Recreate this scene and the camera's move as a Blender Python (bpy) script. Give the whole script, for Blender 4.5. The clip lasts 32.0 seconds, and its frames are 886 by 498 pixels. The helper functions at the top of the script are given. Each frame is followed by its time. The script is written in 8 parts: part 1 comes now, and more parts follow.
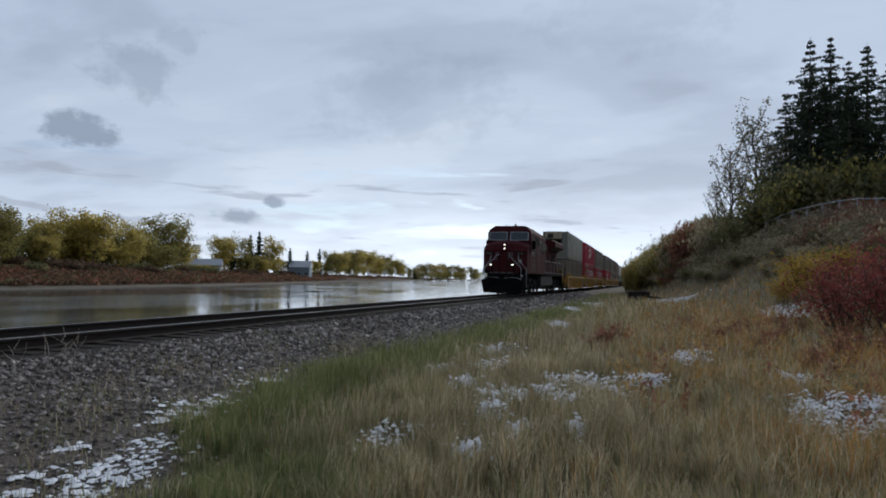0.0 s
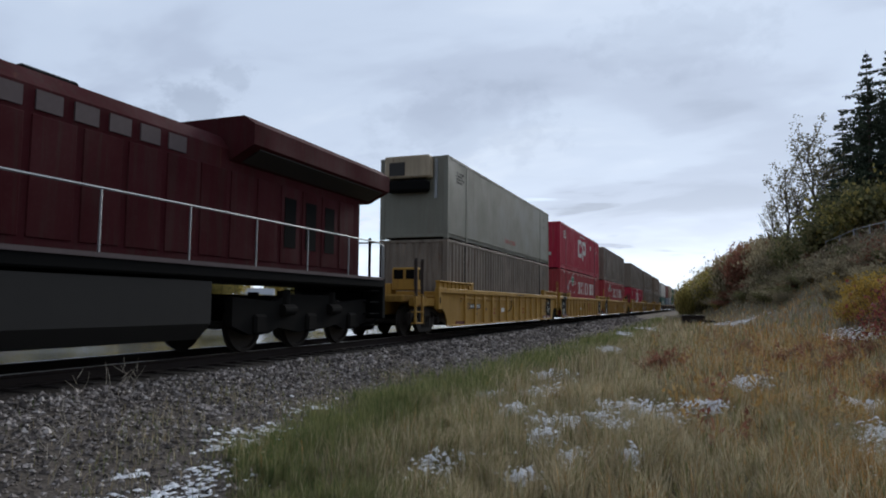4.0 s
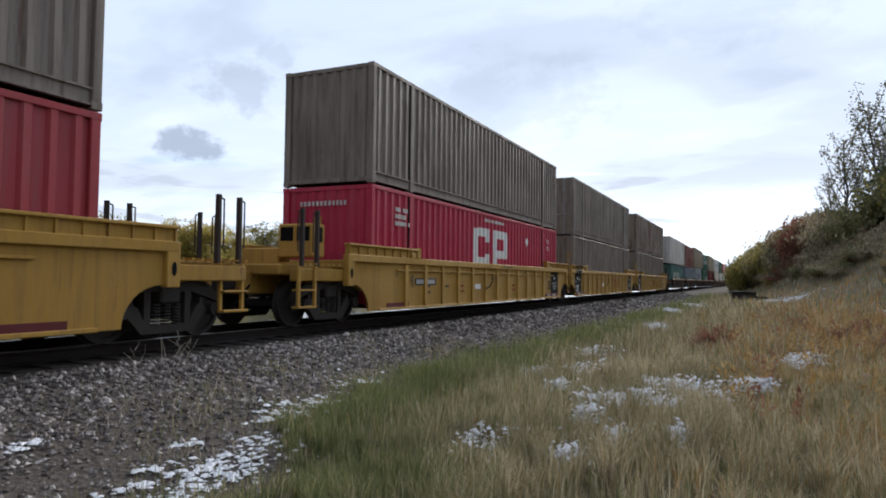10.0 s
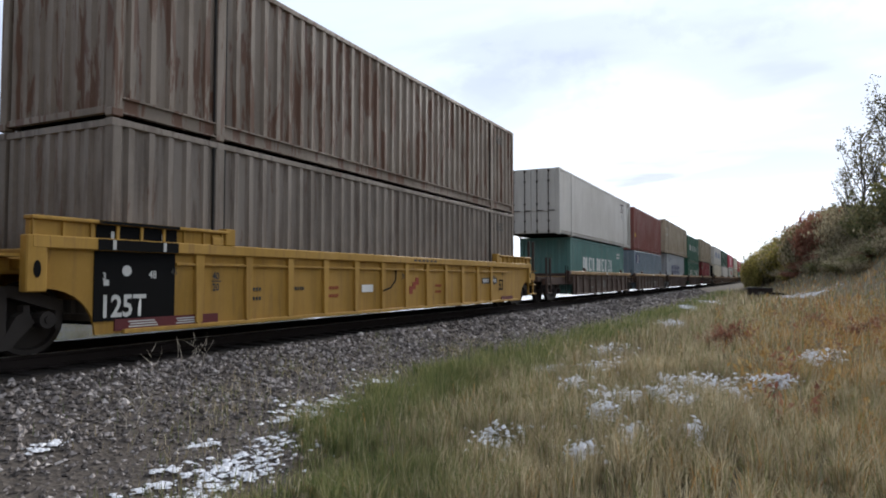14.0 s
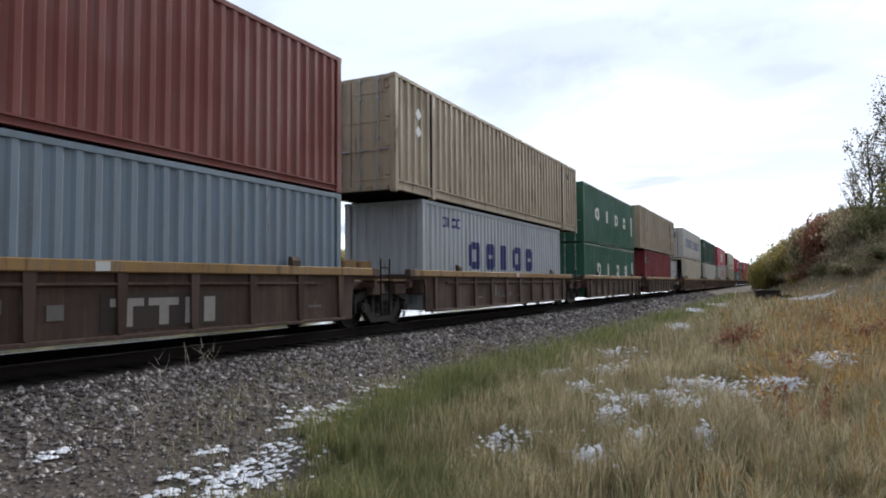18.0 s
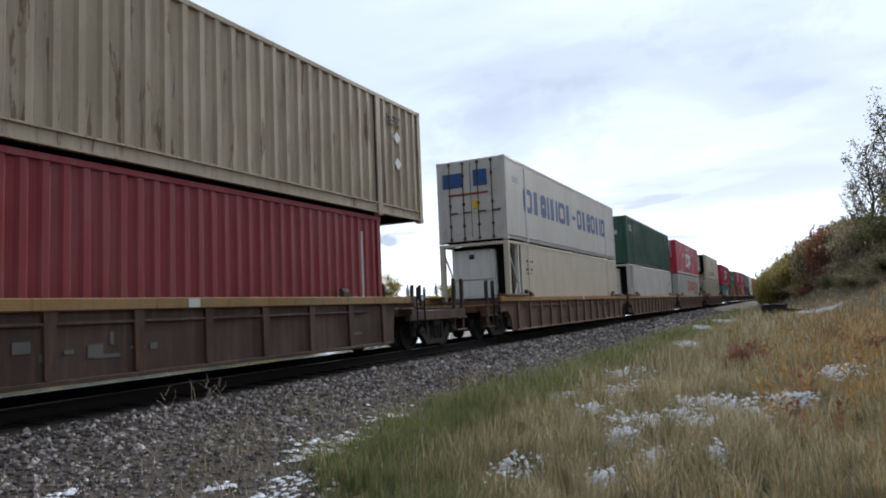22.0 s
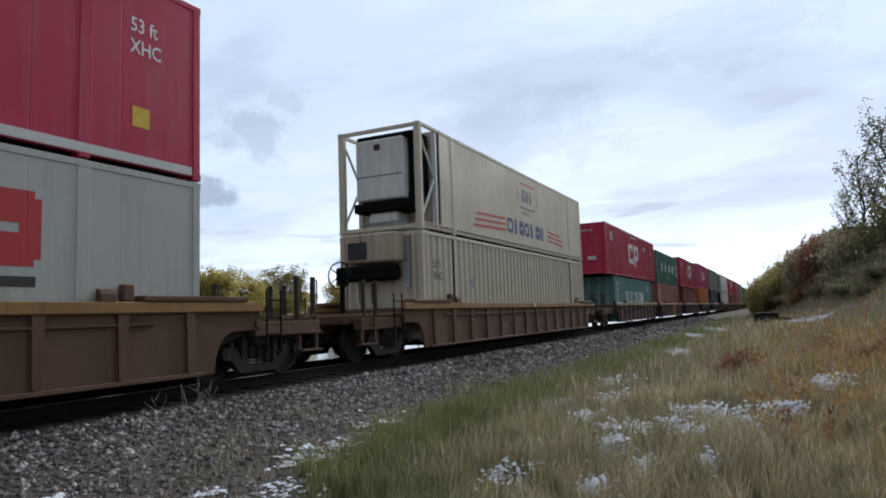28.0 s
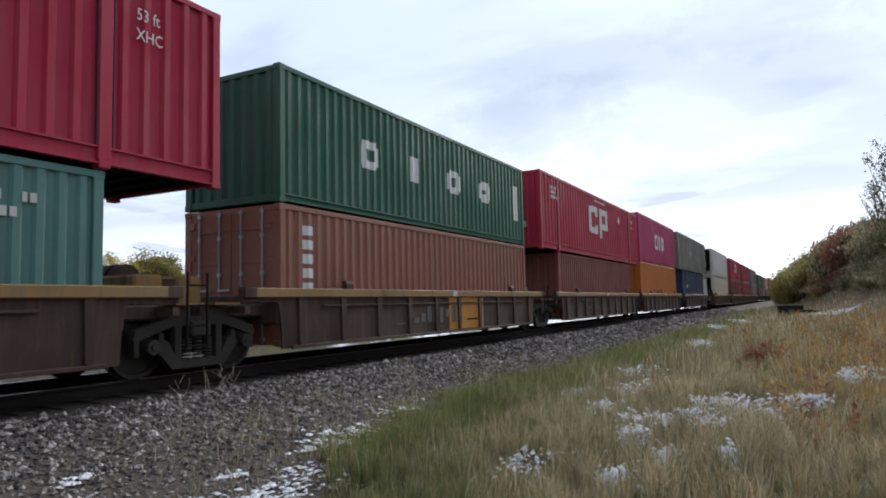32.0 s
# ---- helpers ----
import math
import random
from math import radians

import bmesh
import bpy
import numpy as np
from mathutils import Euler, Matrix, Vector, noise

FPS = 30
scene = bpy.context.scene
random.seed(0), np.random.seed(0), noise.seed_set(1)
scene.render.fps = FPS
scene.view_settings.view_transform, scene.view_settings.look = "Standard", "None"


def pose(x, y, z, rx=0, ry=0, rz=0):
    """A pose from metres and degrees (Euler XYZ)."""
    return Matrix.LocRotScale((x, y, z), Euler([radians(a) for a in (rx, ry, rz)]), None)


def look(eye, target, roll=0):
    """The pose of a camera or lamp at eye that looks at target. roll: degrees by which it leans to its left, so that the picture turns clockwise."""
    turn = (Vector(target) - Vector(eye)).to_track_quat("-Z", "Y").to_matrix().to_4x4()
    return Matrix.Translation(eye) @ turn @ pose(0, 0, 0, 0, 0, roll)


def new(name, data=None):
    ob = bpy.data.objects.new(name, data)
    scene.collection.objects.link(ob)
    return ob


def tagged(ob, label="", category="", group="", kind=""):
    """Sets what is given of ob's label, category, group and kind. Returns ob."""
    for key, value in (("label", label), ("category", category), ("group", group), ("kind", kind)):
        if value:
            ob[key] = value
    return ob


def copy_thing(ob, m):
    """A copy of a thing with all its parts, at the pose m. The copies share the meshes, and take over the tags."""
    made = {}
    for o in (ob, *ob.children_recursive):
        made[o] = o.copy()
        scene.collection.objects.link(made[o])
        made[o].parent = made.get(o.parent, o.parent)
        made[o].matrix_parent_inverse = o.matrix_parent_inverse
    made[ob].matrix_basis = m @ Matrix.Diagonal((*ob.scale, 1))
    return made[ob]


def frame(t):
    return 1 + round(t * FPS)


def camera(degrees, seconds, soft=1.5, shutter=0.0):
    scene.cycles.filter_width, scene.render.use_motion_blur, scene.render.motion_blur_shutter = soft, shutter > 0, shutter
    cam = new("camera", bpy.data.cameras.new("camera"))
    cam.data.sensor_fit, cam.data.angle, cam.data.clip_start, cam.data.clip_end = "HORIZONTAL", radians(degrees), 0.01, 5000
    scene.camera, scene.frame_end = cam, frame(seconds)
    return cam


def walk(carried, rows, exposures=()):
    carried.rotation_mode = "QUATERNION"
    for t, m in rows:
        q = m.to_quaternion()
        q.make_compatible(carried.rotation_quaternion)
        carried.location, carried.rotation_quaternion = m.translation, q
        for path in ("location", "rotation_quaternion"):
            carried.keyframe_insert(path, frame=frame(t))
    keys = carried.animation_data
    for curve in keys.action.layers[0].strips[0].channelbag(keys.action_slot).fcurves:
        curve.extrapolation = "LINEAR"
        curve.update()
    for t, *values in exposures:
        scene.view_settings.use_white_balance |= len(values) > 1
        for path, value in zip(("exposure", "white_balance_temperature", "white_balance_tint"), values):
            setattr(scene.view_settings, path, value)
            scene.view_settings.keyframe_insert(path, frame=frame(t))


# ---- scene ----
TRACK_X = -9.466          # centre line of the track; rails run along y, rail top is z = 0
EYE_Z = 1.0
cam = camera(66.5, 32.0, soft=1.9)
ROWS = [
    (0, 17.00, 92.49, -1.33),
    (0.5, 17.17, 92.85, -0.89),
    (1, 17.31, 93.33, -0.70),
    (1.5, 17.77, 93.85, -0.48),
    (2, 18.39, 94.26, -0.60),
    (2.5, 19.19, 94.58, -0.76),
    (4.5, 21.48, 94.57, -0.31),
    (5, 21.75, 94.23, 0.06),
    (5.5, 22.01, 93.89, 0.45),
    (6, 22.19, 93.66, 0.60),
    (6.5, 22.50, 93.42, -0.17),
    (7, 22.80, 93.24, -0.27),
    (7.5, 23.12, 93.03, -0.38),
    (8, 23.44, 92.81, -0.64),
    (8.5, 23.77, 92.67, -0.50),
    (9, 24.17, 92.61, -0.21),
    (9.5, 24.53, 92.60, -0.01),
    (10, 24.82, 92.56, -0.61),
    (10.5, 24.88, 92.58, -0.34),
    (11, 24.82, 92.54, -0.09),
    (11.5, 24.79, 92.48, -0.20),
    (12, 24.90, 92.50, -0.32),
    (12.5, 25.01, 92.54, 0.01),
    (13, 25.23, 92.61, 0.09),
    (13.5, 25.59, 92.59, -0.19),
    (14, 25.95, 92.49, -0.05),
    (14.5, 26.28, 92.42, 0.07),
    (16.5, 26.49, 92.57, -0.13),
    (17, 26.42, 92.64, -0.07),
    (17.5, 26.37, 92.72, 0.00),
    (18, 26.48, 92.90, 0.39),
    (18.5, 26.61, 93.22, 0.45),
    (19, 26.72, 93.54, 0.71),
    (19.5, 26.82, 93.78, 1.10),
    (20, 26.83, 94.07, 1.18),
    (20.5, 26.81, 94.31, 1.42),
    (21, 26.77, 94.62, 1.82),
    (21.5, 26.78, 94.85, 2.31),
    (22, 26.88, 95.10, 2.42),
    (22.5, 26.82, 95.29, 2.23),
    (23, 26.82, 95.43, 2.73),
    (23.5, 26.72, 95.60, 2.91),
    (24, 26.61, 95.68, 2.58),
    (24.5, 26.50, 95.78, 2.60),
    (26.5, 26.22, 95.63, 2.57),
    (27, 26.20, 95.59, 2.53),
    (27.5, 26.21, 95.60, 2.65),
    (28, 26.28, 95.57, 1.96),
    (28.5, 26.52, 95.56, 1.41),
    (29, 26.88, 95.61, 1.98),
    (29.5, 27.15, 95.63, 1.66),
    (30, 27.30, 95.53, 1.47),
    (30.5, 27.53, 95.32, 1.51),
    (31, 27.71, 95.03, 1.62),
    (31.5, 27.88, 94.86, 1.38),
    (32, 27.98, 94.64, 1.31)
]
EXPOSURES = [(0.0, -0.55, 6200, 8), (2.5, -0.54, 6200, 8), (4.5, -0.18, 6300, 9), (6.0, 0.0, 6350, 9), (9.0, 0.20, 6400, 9), (10.3, 0.12, 6350, 9), (11.5, 0.26, 6450, 10), (14.0, 0.36, 6500, 10), (19.0, 0.36, 6500, 10), (21.0, 0.32, 6450, 9), (22.0, 0.18, 6350, 9), (23.5, -0.02, 6200, 8), (28.0, 0.0, 6200, 8), (30.0, 0.04, 6250, 9), (32.0, 0.20, 6400, 9)]
walk(cam, [(t, pose(0, 0, EYE_Z, tilt, roll, yaw)) for t, yaw, tilt, roll in ROWS], EXPOSURES)

# ------------------------------------------------------------------ light
SUN_ELEV, SUN_ROT = radians(24), radians(4)


def node(tree, kind, **sets):
    n = tree.nodes.new(kind)
    for k, v in sets.items():
        if k == "operation":
            n.operation = v
        elif k == "blend_type":
            n.blend_type = v
        elif k == "data_type":
            n.data_type = v
    return n


def link(tree, a, b):
    tree.links.new(a, b)


def maths(tree, op, a, b=None, clamp=False):
    n = tree.nodes.new("ShaderNodeMath")
    n.operation, n.use_clamp = op, clamp
    for i, v in enumerate((a, b)):
        if v is None:
            continue
        if isinstance(v, (int, float)):
            n.inputs[i].default_value = v
        else:
            tree.links.new(v, n.inputs[i])
    return n.outputs[0]


def noise_tex(tree, vec, scale, detail=4.0, rough=0.55, distort=0.0):
    n = tree.nodes.new("ShaderNodeTexNoise")
    n.inputs["Scale"].default_value, n.inputs["Detail"].default_value = scale, detail
    n.inputs["Roughness"].default_value, n.inputs["Distortion"].default_value = rough, distort
    if vec is not None:
        tree.links.new(vec, n.inputs["Vector"])
    return n.outputs["Fac"]


def ramp(tree, fac, stops, smooth=True):
    n = tree.nodes.new("ShaderNodeValToRGB")
    n.color_ramp.interpolation = "EASE" if smooth else "LINEAR"
    while len(n.color_ramp.elements) < len(stops):
        n.color_ramp.elements.new(0.5)
    for e, (p, c) in zip(n.color_ramp.elements, stops):
        e.position = p
        e.color = (*c, 1) if isinstance(c, tuple) else (c, c, c, 1)
    tree.links.new(fac, n.inputs["Fac"])
    return n.outputs["Color"]


def mix(tree, fac, a, b, mode="MIX"):
    n = tree.nodes.new("ShaderNodeMix")
    n.data_type, n.blend_type = "RGBA", mode
    for sock, v in ((n.inputs[0], fac), (n.inputs[6], a), (n.inputs[7], b)):
        if isinstance(v, (int, float)):
            sock.default_value = v
        elif isinstance(v, tuple):
            sock.default_value = (*v, 1)
        else:
            tree.links.new(v, sock)
    return n.outputs[2]


def mapped(tree, vec, scale, loc=(0, 0, 0)):
    n = tree.nodes.new("ShaderNodeMapping")
    n.inputs["Scale"].default_value, n.inputs["Location"].default_value = scale, loc
    tree.links.new(vec, n.inputs["Vector"])
    return n.outputs["Vector"]


def build_world():
    w = bpy.data.worlds.new("overcast_sky")
    scene.world = w
    w.use_nodes = True
    t = w.node_tree
    t.nodes.clear()
    out = t.nodes.new("ShaderNodeOutputWorld")
    bg = t.nodes.new("ShaderNodeBackground")
    sky = t.nodes.new("ShaderNodeTexSky")
    sky.sky_type, sky.sun_disc = "NISHITA", False
    sky.sun_elevation, sky.sun_rotation = SUN_ELEV, SUN_ROT
    sky.air_density, sky.dust_density, sky.altitude = 1.0, 2.0, 1000
    tc = t.nodes.new("ShaderNodeTexCoord")
    d = tc.outputs["Generated"]
    sep = t.nodes.new("ShaderNodeSeparateXYZ")
    link(t, d, sep.inputs[0])
    up = maths(t, "MAXIMUM", sep.outputs["Z"], 0.0)
    den = maths(t, "ADD", up, 0.16)
    comb = t.nodes.new("ShaderNodeCombineXYZ")
    link(t, maths(t, "DIVIDE", sep.outputs["X"], den), comb.inputs[0])
    link(t, maths(t, "DIVIDE", sep.outputs["Y"], den), comb.inputs[1])
    plane = comb.outputs[0]
    big = noise_tex(t, mapped(t, plane, (0.8, 1.25, 1), (3.1, 0.7, 0)), 0.75, 5.0, 0.5, 0.3)
    fine = noise_tex(t, mapped(t, plane, (0.8, 1.2, 1), (7.3, 2.2, 0)), 1.9, 4.0, 0.5, 0.4)
    cover = maths(t, "ADD", maths(t, "MULTIPLY", big, 0.62), maths(t, "MULTIPLY", fine, 0.38))
    body = ramp(t, cover, [(0.34, (0.63, 0.73, 0.93)), (0.43, (0.75, 0.86, 1.08)), (0.52, (0.89, 1.02, 1.25)), (0.64, (1.04, 1.16, 1.36))])
    # long streaks low over the horizon: grey scraps and thin breaks of pale blue
    lowband = ramp(t, up, [(0.015, 0.0), (0.05, 1.0), (0.13, 1.0), (0.20, 0.0)])
    streak = noise_tex(t, mapped(t, d, (5.0, 5.0, 42.0), (2.0, 0.4, 0.3)), 1.0, 4.0, 0.55, 0.3)
    skyc = mix(t, 1.0, sky.outputs["Color"], (0.115, 0.14, 0.165), "MULTIPLY")
    away = ramp(t, maths(t, "MULTIPLY", sep.outputs["X"], -1.0), [(0.05, 0.0), (0.22, 1.0)])
    blue = maths(t, "MULTIPLY", maths(t, "MULTIPLY", ramp(t, streak, [(0.54, 0.0), (0.66, 0.5)]), lowband), away)
    body = mix(t, blue, body, skyc)
    # veiled sun: the cloud is thinnest and brightest round it and along the horizon under it
    sunv = (math.sin(SUN_ROT) * math.cos(SUN_ELEV), math.cos(SUN_ROT) * math.cos(SUN_ELEV), math.sin(SUN_ELEV))
    dot = t.nodes.new("ShaderNodeVectorMath")
    dot.operation = "DOT_PRODUCT"
    link(t, d, dot.inputs[0])
    dot.inputs[1].default_value = sunv
    halo = maths(t, "POWER", maths(t, "MAXIMUM", dot.outputs["Value"], 0.0), 9.0)
    low = maths(t, "POWER", maths(t, "SUBTRACT", 1.0, up, True), 11.0)
    low = maths(t, "MULTIPLY", low, ramp(t, dot.outputs["Value"], [(0.35, 0.25), (0.92, 1.0)]))
    # the sheet thickens away from the sun
    thick = ramp(t, maths(t, "MULTIPLY", maths(t, "ADD", sep.outputs["Y"], 1.0), 0.5), [(0.22, 0.60), (0.60, 1.0)])
    body = mix(t, 1.0, body, thick, "MULTIPLY")
    glow = maths(t, "ADD", maths(t, "MULTIPLY", halo, 0.13), maths(t, "MULTIPLY", low, 1.40))
    lit = mix(t, 1.0, body, mix(t, glow, (0, 0, 0), (0.98, 0.98, 0.96)), "ADD")
    grey = maths(t, "MULTIPLY", ramp(t, streak, [(0.34, 1.0), (0.44, 0.0)]), lowband)
    lit = mix(t, maths(t, "MULTIPLY", grey, 0.55), lit, (0.66, 0.72, 0.84))
    # small dark scraps of cloud below the main sheet: bearing, height, breadth and depth in degrees
    ragged = noise_tex(t, mapped(t, d, (1, 1, 1.4)), 26.0, 5.0, 0.6)
    for az, el, wide, deep, dark in ((-45.6, 10.4, 3.2, 1.5, 0.75), (-41.9, 15.3, 3.8, 2.6, 0.40), (-33.9, 4.7, 2.6, 0.8, 0.65), (-31.3, 5.9, 0.9, 0.55, 0.7), (-38.9, 18.0, 2.0, 1.6, 0.30), (-20.0, 15.0, 9.0, 4.5, 0.16), (-2.0, 21.0, 9.0, 3.5, 0.14)):
        a, e = radians(az), radians(el)
        centre = Vector((math.sin(a) * math.cos(e), math.cos(a) * math.cos(e), math.sin(e)))
        side = Vector((math.cos(a), -math.sin(a), 0))
        rise = side.cross(centre)
        axes = []
        for axis, size in ((side, wide), (rise, deep)):
            n = t.nodes.new("ShaderNodeVectorMath")
            n.operation = "DOT_PRODUCT"
            link(t, d, n.inputs[0])
            n.inputs[1].default_value = axis / math.radians(size)
            axes.append(maths(t, "POWER", maths(t, "SUBTRACT", n.outputs["Value"], centre.dot(axis) / math.radians(size)), 2.0))
        reach = maths(t, "ADD", maths(t, "SQRT", maths(t, "ADD", axes[0], axes[1])), maths(t, "MULTIPLY", maths(t, "SUBTRACT", ragged, 0.5), 2.4))
        front = ramp(t, dot.outputs["Value"], [(0.0, 0.0), (0.1, 1.0)])
        lit = mix(t, maths(t, "MULTIPLY", maths(t, "MULTIPLY", ramp(t, reach, [(0.35, 1.0), (1.35, 0.0)]), dark), front), lit, (0.47, 0.55, 0.71))
    # ground half of the sphere is never seen
    below = maths(t, "LESS_THAN", sep.outputs["Z"], -0.02)
    final = mix(t, below, lit, (0.12, 0.12, 0.11))
    link(t, final, bg.inputs["Color"])
    bg.inputs["Strength"].default_value = 0.77
    link(t, bg.outputs[0], out.inputs[0])


build_world()
sun_data = bpy.data.lights.new("sun", "SUN")
sun_data.energy, sun_data.angle, sun_data.color = 2.35, radians(20), (1.0, 0.95, 0.88)
sun = new("sun", sun_data)
sun.matrix_world = look((0, 0, 60), (-60 * math.sin(SUN_ROT) / math.tan(SUN_ELEV), -60 * math.cos(SUN_ROT) / math.tan(SUN_ELEV), 0))

# ------------------------------------------------------------------ materials


def material(name):
    m = bpy.data.materials.new(name)
    m.use_nodes = True
    t = m.node_tree
    b = t.nodes["Principled BSDF"]
    return m, t, b


def bump(t, b, height, strength, dist=0.02):
    n = t.nodes.new("ShaderNodeBump")
    n.inputs["Strength"].default_value, n.inputs["Distance"].default_value = strength, dist
    link(t, height, n.inputs["Height"])
    link(t, n.outputs[0], b.inputs["Normal"])


def object_coords(t, spread=40.0):
    tc = t.nodes.new("ShaderNodeTexCoord")
    info = t.nodes.new("ShaderNodeObjectInfo")
    add = t.nodes.new("ShaderNodeVectorMath")
    add.operation = "ADD"
    sc = t.nodes.new("ShaderNodeVectorMath")
    sc.operation = "SCALE"
    comb = t.nodes.new("ShaderNodeCombineXYZ")
    for i in range(3):
        link(t, info.outputs["Random"], comb.inputs[i])
    link(t, comb.outputs[0], sc.inputs[0])
    sc.inputs["Scale"].default_value = spread
    link(t, tc.outputs["Object"], add.inputs[0])
    link(t, sc.outputs[0], add.inputs[1])
    return add.outputs[0], info.outputs["Random"]


def paint(name, col, rough=0.5, dirt=0.35, rust=0.0, spec=0.3, dust=(0.16, 0.13, 0.10)):
    """Weathered paint on steel: streaks that run down, blotches, rust spots."""
    m, t, b = material(name)
    v, rnd = object_coords(t)
    streak = noise_tex(t, mapped(t, v, (2.6, 2.6, 0.22)), 2.4, 5.0, 0.6, 0.6)
    blot = noise_tex(t, v, 0.55, 4.0, 0.6)
    fine = noise_tex(t, v, 14.0, 4.0, 0.65)
    c = mix(t, maths(t, "MULTIPLY", ramp(t, streak, [(0.42, 0.0), (0.74, 1.0)]), dirt), col, dust)
    c = mix(t, maths(t, "MULTIPLY", ramp(t, blot, [(0.40, 0.0), (0.72, 1.0)]), dirt * 0.8), c, tuple(x * 0.62 for x in col))
    c = mix(t, maths(t, "MULTIPLY", ramp(t, fine, [(0.45, 0.0), (0.8, 1.0)]), 0.22), c, tuple(min(1, x * 1.18 + 0.02) for x in col))
    if rust > 0:
        r1 = noise_tex(t, mapped(t, v, (1.6, 1.6, 0.20)), 3.2, 6.0, 0.65, 0.5)
        lo = 0.66 - 0.16 * rust
        c = mix(t, maths(t, "MULTIPLY", ramp(t, r1, [(lo, 0.0), (lo + 0.07, 1.0)]), min(1, 0.5 + rust * 0.4)), c, (0.115, 0.052, 0.028))
    link(t, c, b.inputs["Base Color"])
    rr = ramp(t, blot, [(0.3, rough - 0.08), (0.7, min(1.0, rough + 0.2))])
    link(t, rr, b.inputs["Roughness"])
    b.inputs["Specular IOR Level"].default_value = spec
    bump(t, b, fine, 0.12, 0.01)
    return m


def plain(name, col, rough=0.6, metal=0.0, emit=0.0, vary=0.3, scale=8.0):
    m, t, b = material(name)
    v, rnd = object_coords(t)
    n = noise_tex(t, v, scale, 5.0, 0.6)
    c = mix(t, maths(t, "MULTIPLY", n, vary), col, tuple(x * 0.35 for x in col))
    link(t, c, b.inputs["Base Color"])
    b.inputs["Roughness"].default_value, b.inputs["Metallic"].default_value = rough, metal
    b.inputs["Specular IOR Level"].default_value = 0.5 if rough < 0.5 else 0.12 if rough > 0.8 else 0.3
    bump(t, b, n, 0.15, 0.01)
    if emit:
        b.inputs["Emission Color"].default_value = (*col, 1)
        b.inputs["Emission Strength"].default_value = emit
    return m


def island_material(name, cols, rough=0.8, translucent=0.0, scale=0.35, patch=0.5):
    """Leaves, blades and stones: a colour for each loose piece, over slow patches."""
    m, t, b = material(name)
    geo = t.nodes.new("ShaderNodeNewGeometry")
    tc = t.nodes.new("ShaderNodeTexCoord")
    stops = [(i / max(1, len(cols) - 1), c) for i, c in enumerate(cols)]
    c = ramp(t, geo.outputs["Random Per Island"], stops, False)
    n = noise_tex(t, tc.outputs["Object"], scale, 3.0, 0.6)
    c = mix(t, maths(t, "MULTIPLY", ramp(t, n, [(0.35, 0.0), (0.65, 1.0)]), patch), c, tuple(x * 0.55 for x in cols[0]))
    link(t, c, b.inputs["Base Color"])
    b.inputs["Roughness"].default_value = rough
    b.inputs["Specular IOR Level"].default_value = 0.25
    if translucent:
        tr = t.nodes.new("ShaderNodeBsdfTranslucent")
        link(t, c, tr.inputs["Color"])
        mx = t.nodes.new("ShaderNodeMixShader")
        mx.inputs[0].default_value = translucent
        link(t, b.outputs[0], mx.inputs[1])
        link(t, tr.outputs[0], mx.inputs[2])
        link(t, mx.outputs[0], t.nodes["Material Output"].inputs["Surface"])
    return m


M = {}
M["yellow"] = paint("railcar_yellow", (0.40, 0.225, 0.040), 0.65, 0.6, 0.2, 0.3, (0.23, 0.125, 0.035))
M["yellow_side"] = paint("railcar_yellow_side", (0.36, 0.198, 0.034), 0.65, 0.65, 0.22, 0.3, (0.21, 0.115, 0.032))
M["rustcar"] = paint("railcar_brown", (0.062, 0.037, 0.028), 0.75, 0.8, 0.5, 0.3, (0.11, 0.070, 0.050))
M["rustsill"] = paint("faded_yellow_sill", (0.27, 0.155, 0.055), 0.65, 0.7, 0.55)
M["tancar"] = paint("railcar_tan", (0.105, 0.056, 0.032), 0.75, 0.6, 0.4, 0.3, (0.12, 0.070, 0.044))
M["tanchord"] = paint("railcar_ochre_chord", (0.270, 0.145, 0.052), 0.75, 0.6, 0.4, 0.3, (0.20, 0.12, 0.06))
M["locored"] = paint("locomotive_red", (0.054, 0.0085, 0.011), 0.8, 0.5, 0.04, 0.12, (0.045, 0.030, 0.024))
M["tank"] = plain("dusty_tank_grey", (0.040, 0.038, 0.036), 0.85, scale=2)
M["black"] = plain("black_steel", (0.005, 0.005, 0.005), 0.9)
M["rustpanel"] = plain("dark_brown_panel", (0.045, 0.032, 0.026), 0.8, vary=0.5)
M["dullwhite"] = plain("worn_white_marking", (0.30, 0.27, 0.24), 0.8, vary=0.5)
M["truckcast"] = plain("grimy_cast_steel", (0.044, 0.036, 0.030), 0.8, vary=0.5, scale=6)
M["faint"] = plain("faded_grey_marking", (0.13, 0.10, 0.10), 0.8, vary=0.5)
M["bandred"] = plain("dull_red_band", (0.120, 0.020, 0.022), 0.7, vary=0.5)
M["logored"] = plain("faded_red_marking", (0.29, 0.045, 0.02), 0.7, vary=0.5)
M["greyprint"] = plain("faint_print", (0.13, 0.12, 0.105), 0.7, vary=0.4)
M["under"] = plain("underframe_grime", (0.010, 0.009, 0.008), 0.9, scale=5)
M["steel"] = plain("worn_rail_steel", (0.32, 0.30, 0.28), 0.35, 0.9, scale=3)
M["railside"] = plain("rusty_rail", (0.026, 0.018, 0.015), 0.8, 0.2)
M["wheel"] = plain("wheel_steel", (0.05, 0.042, 0.037), 0.6, 0.5)
M["glass"] = plain("cab_glass", (0.035, 0.042, 0.050), 0.10, 0.0, vary=0.15)
M["lamp"] = plain("lit_headlight", (1.0, 0.90, 0.74), 0.3, 0.0, emit=4.5, vary=0.0)
M["white"] = plain("white_marking", (0.72, 0.71, 0.67), 0.6, vary=0.25)
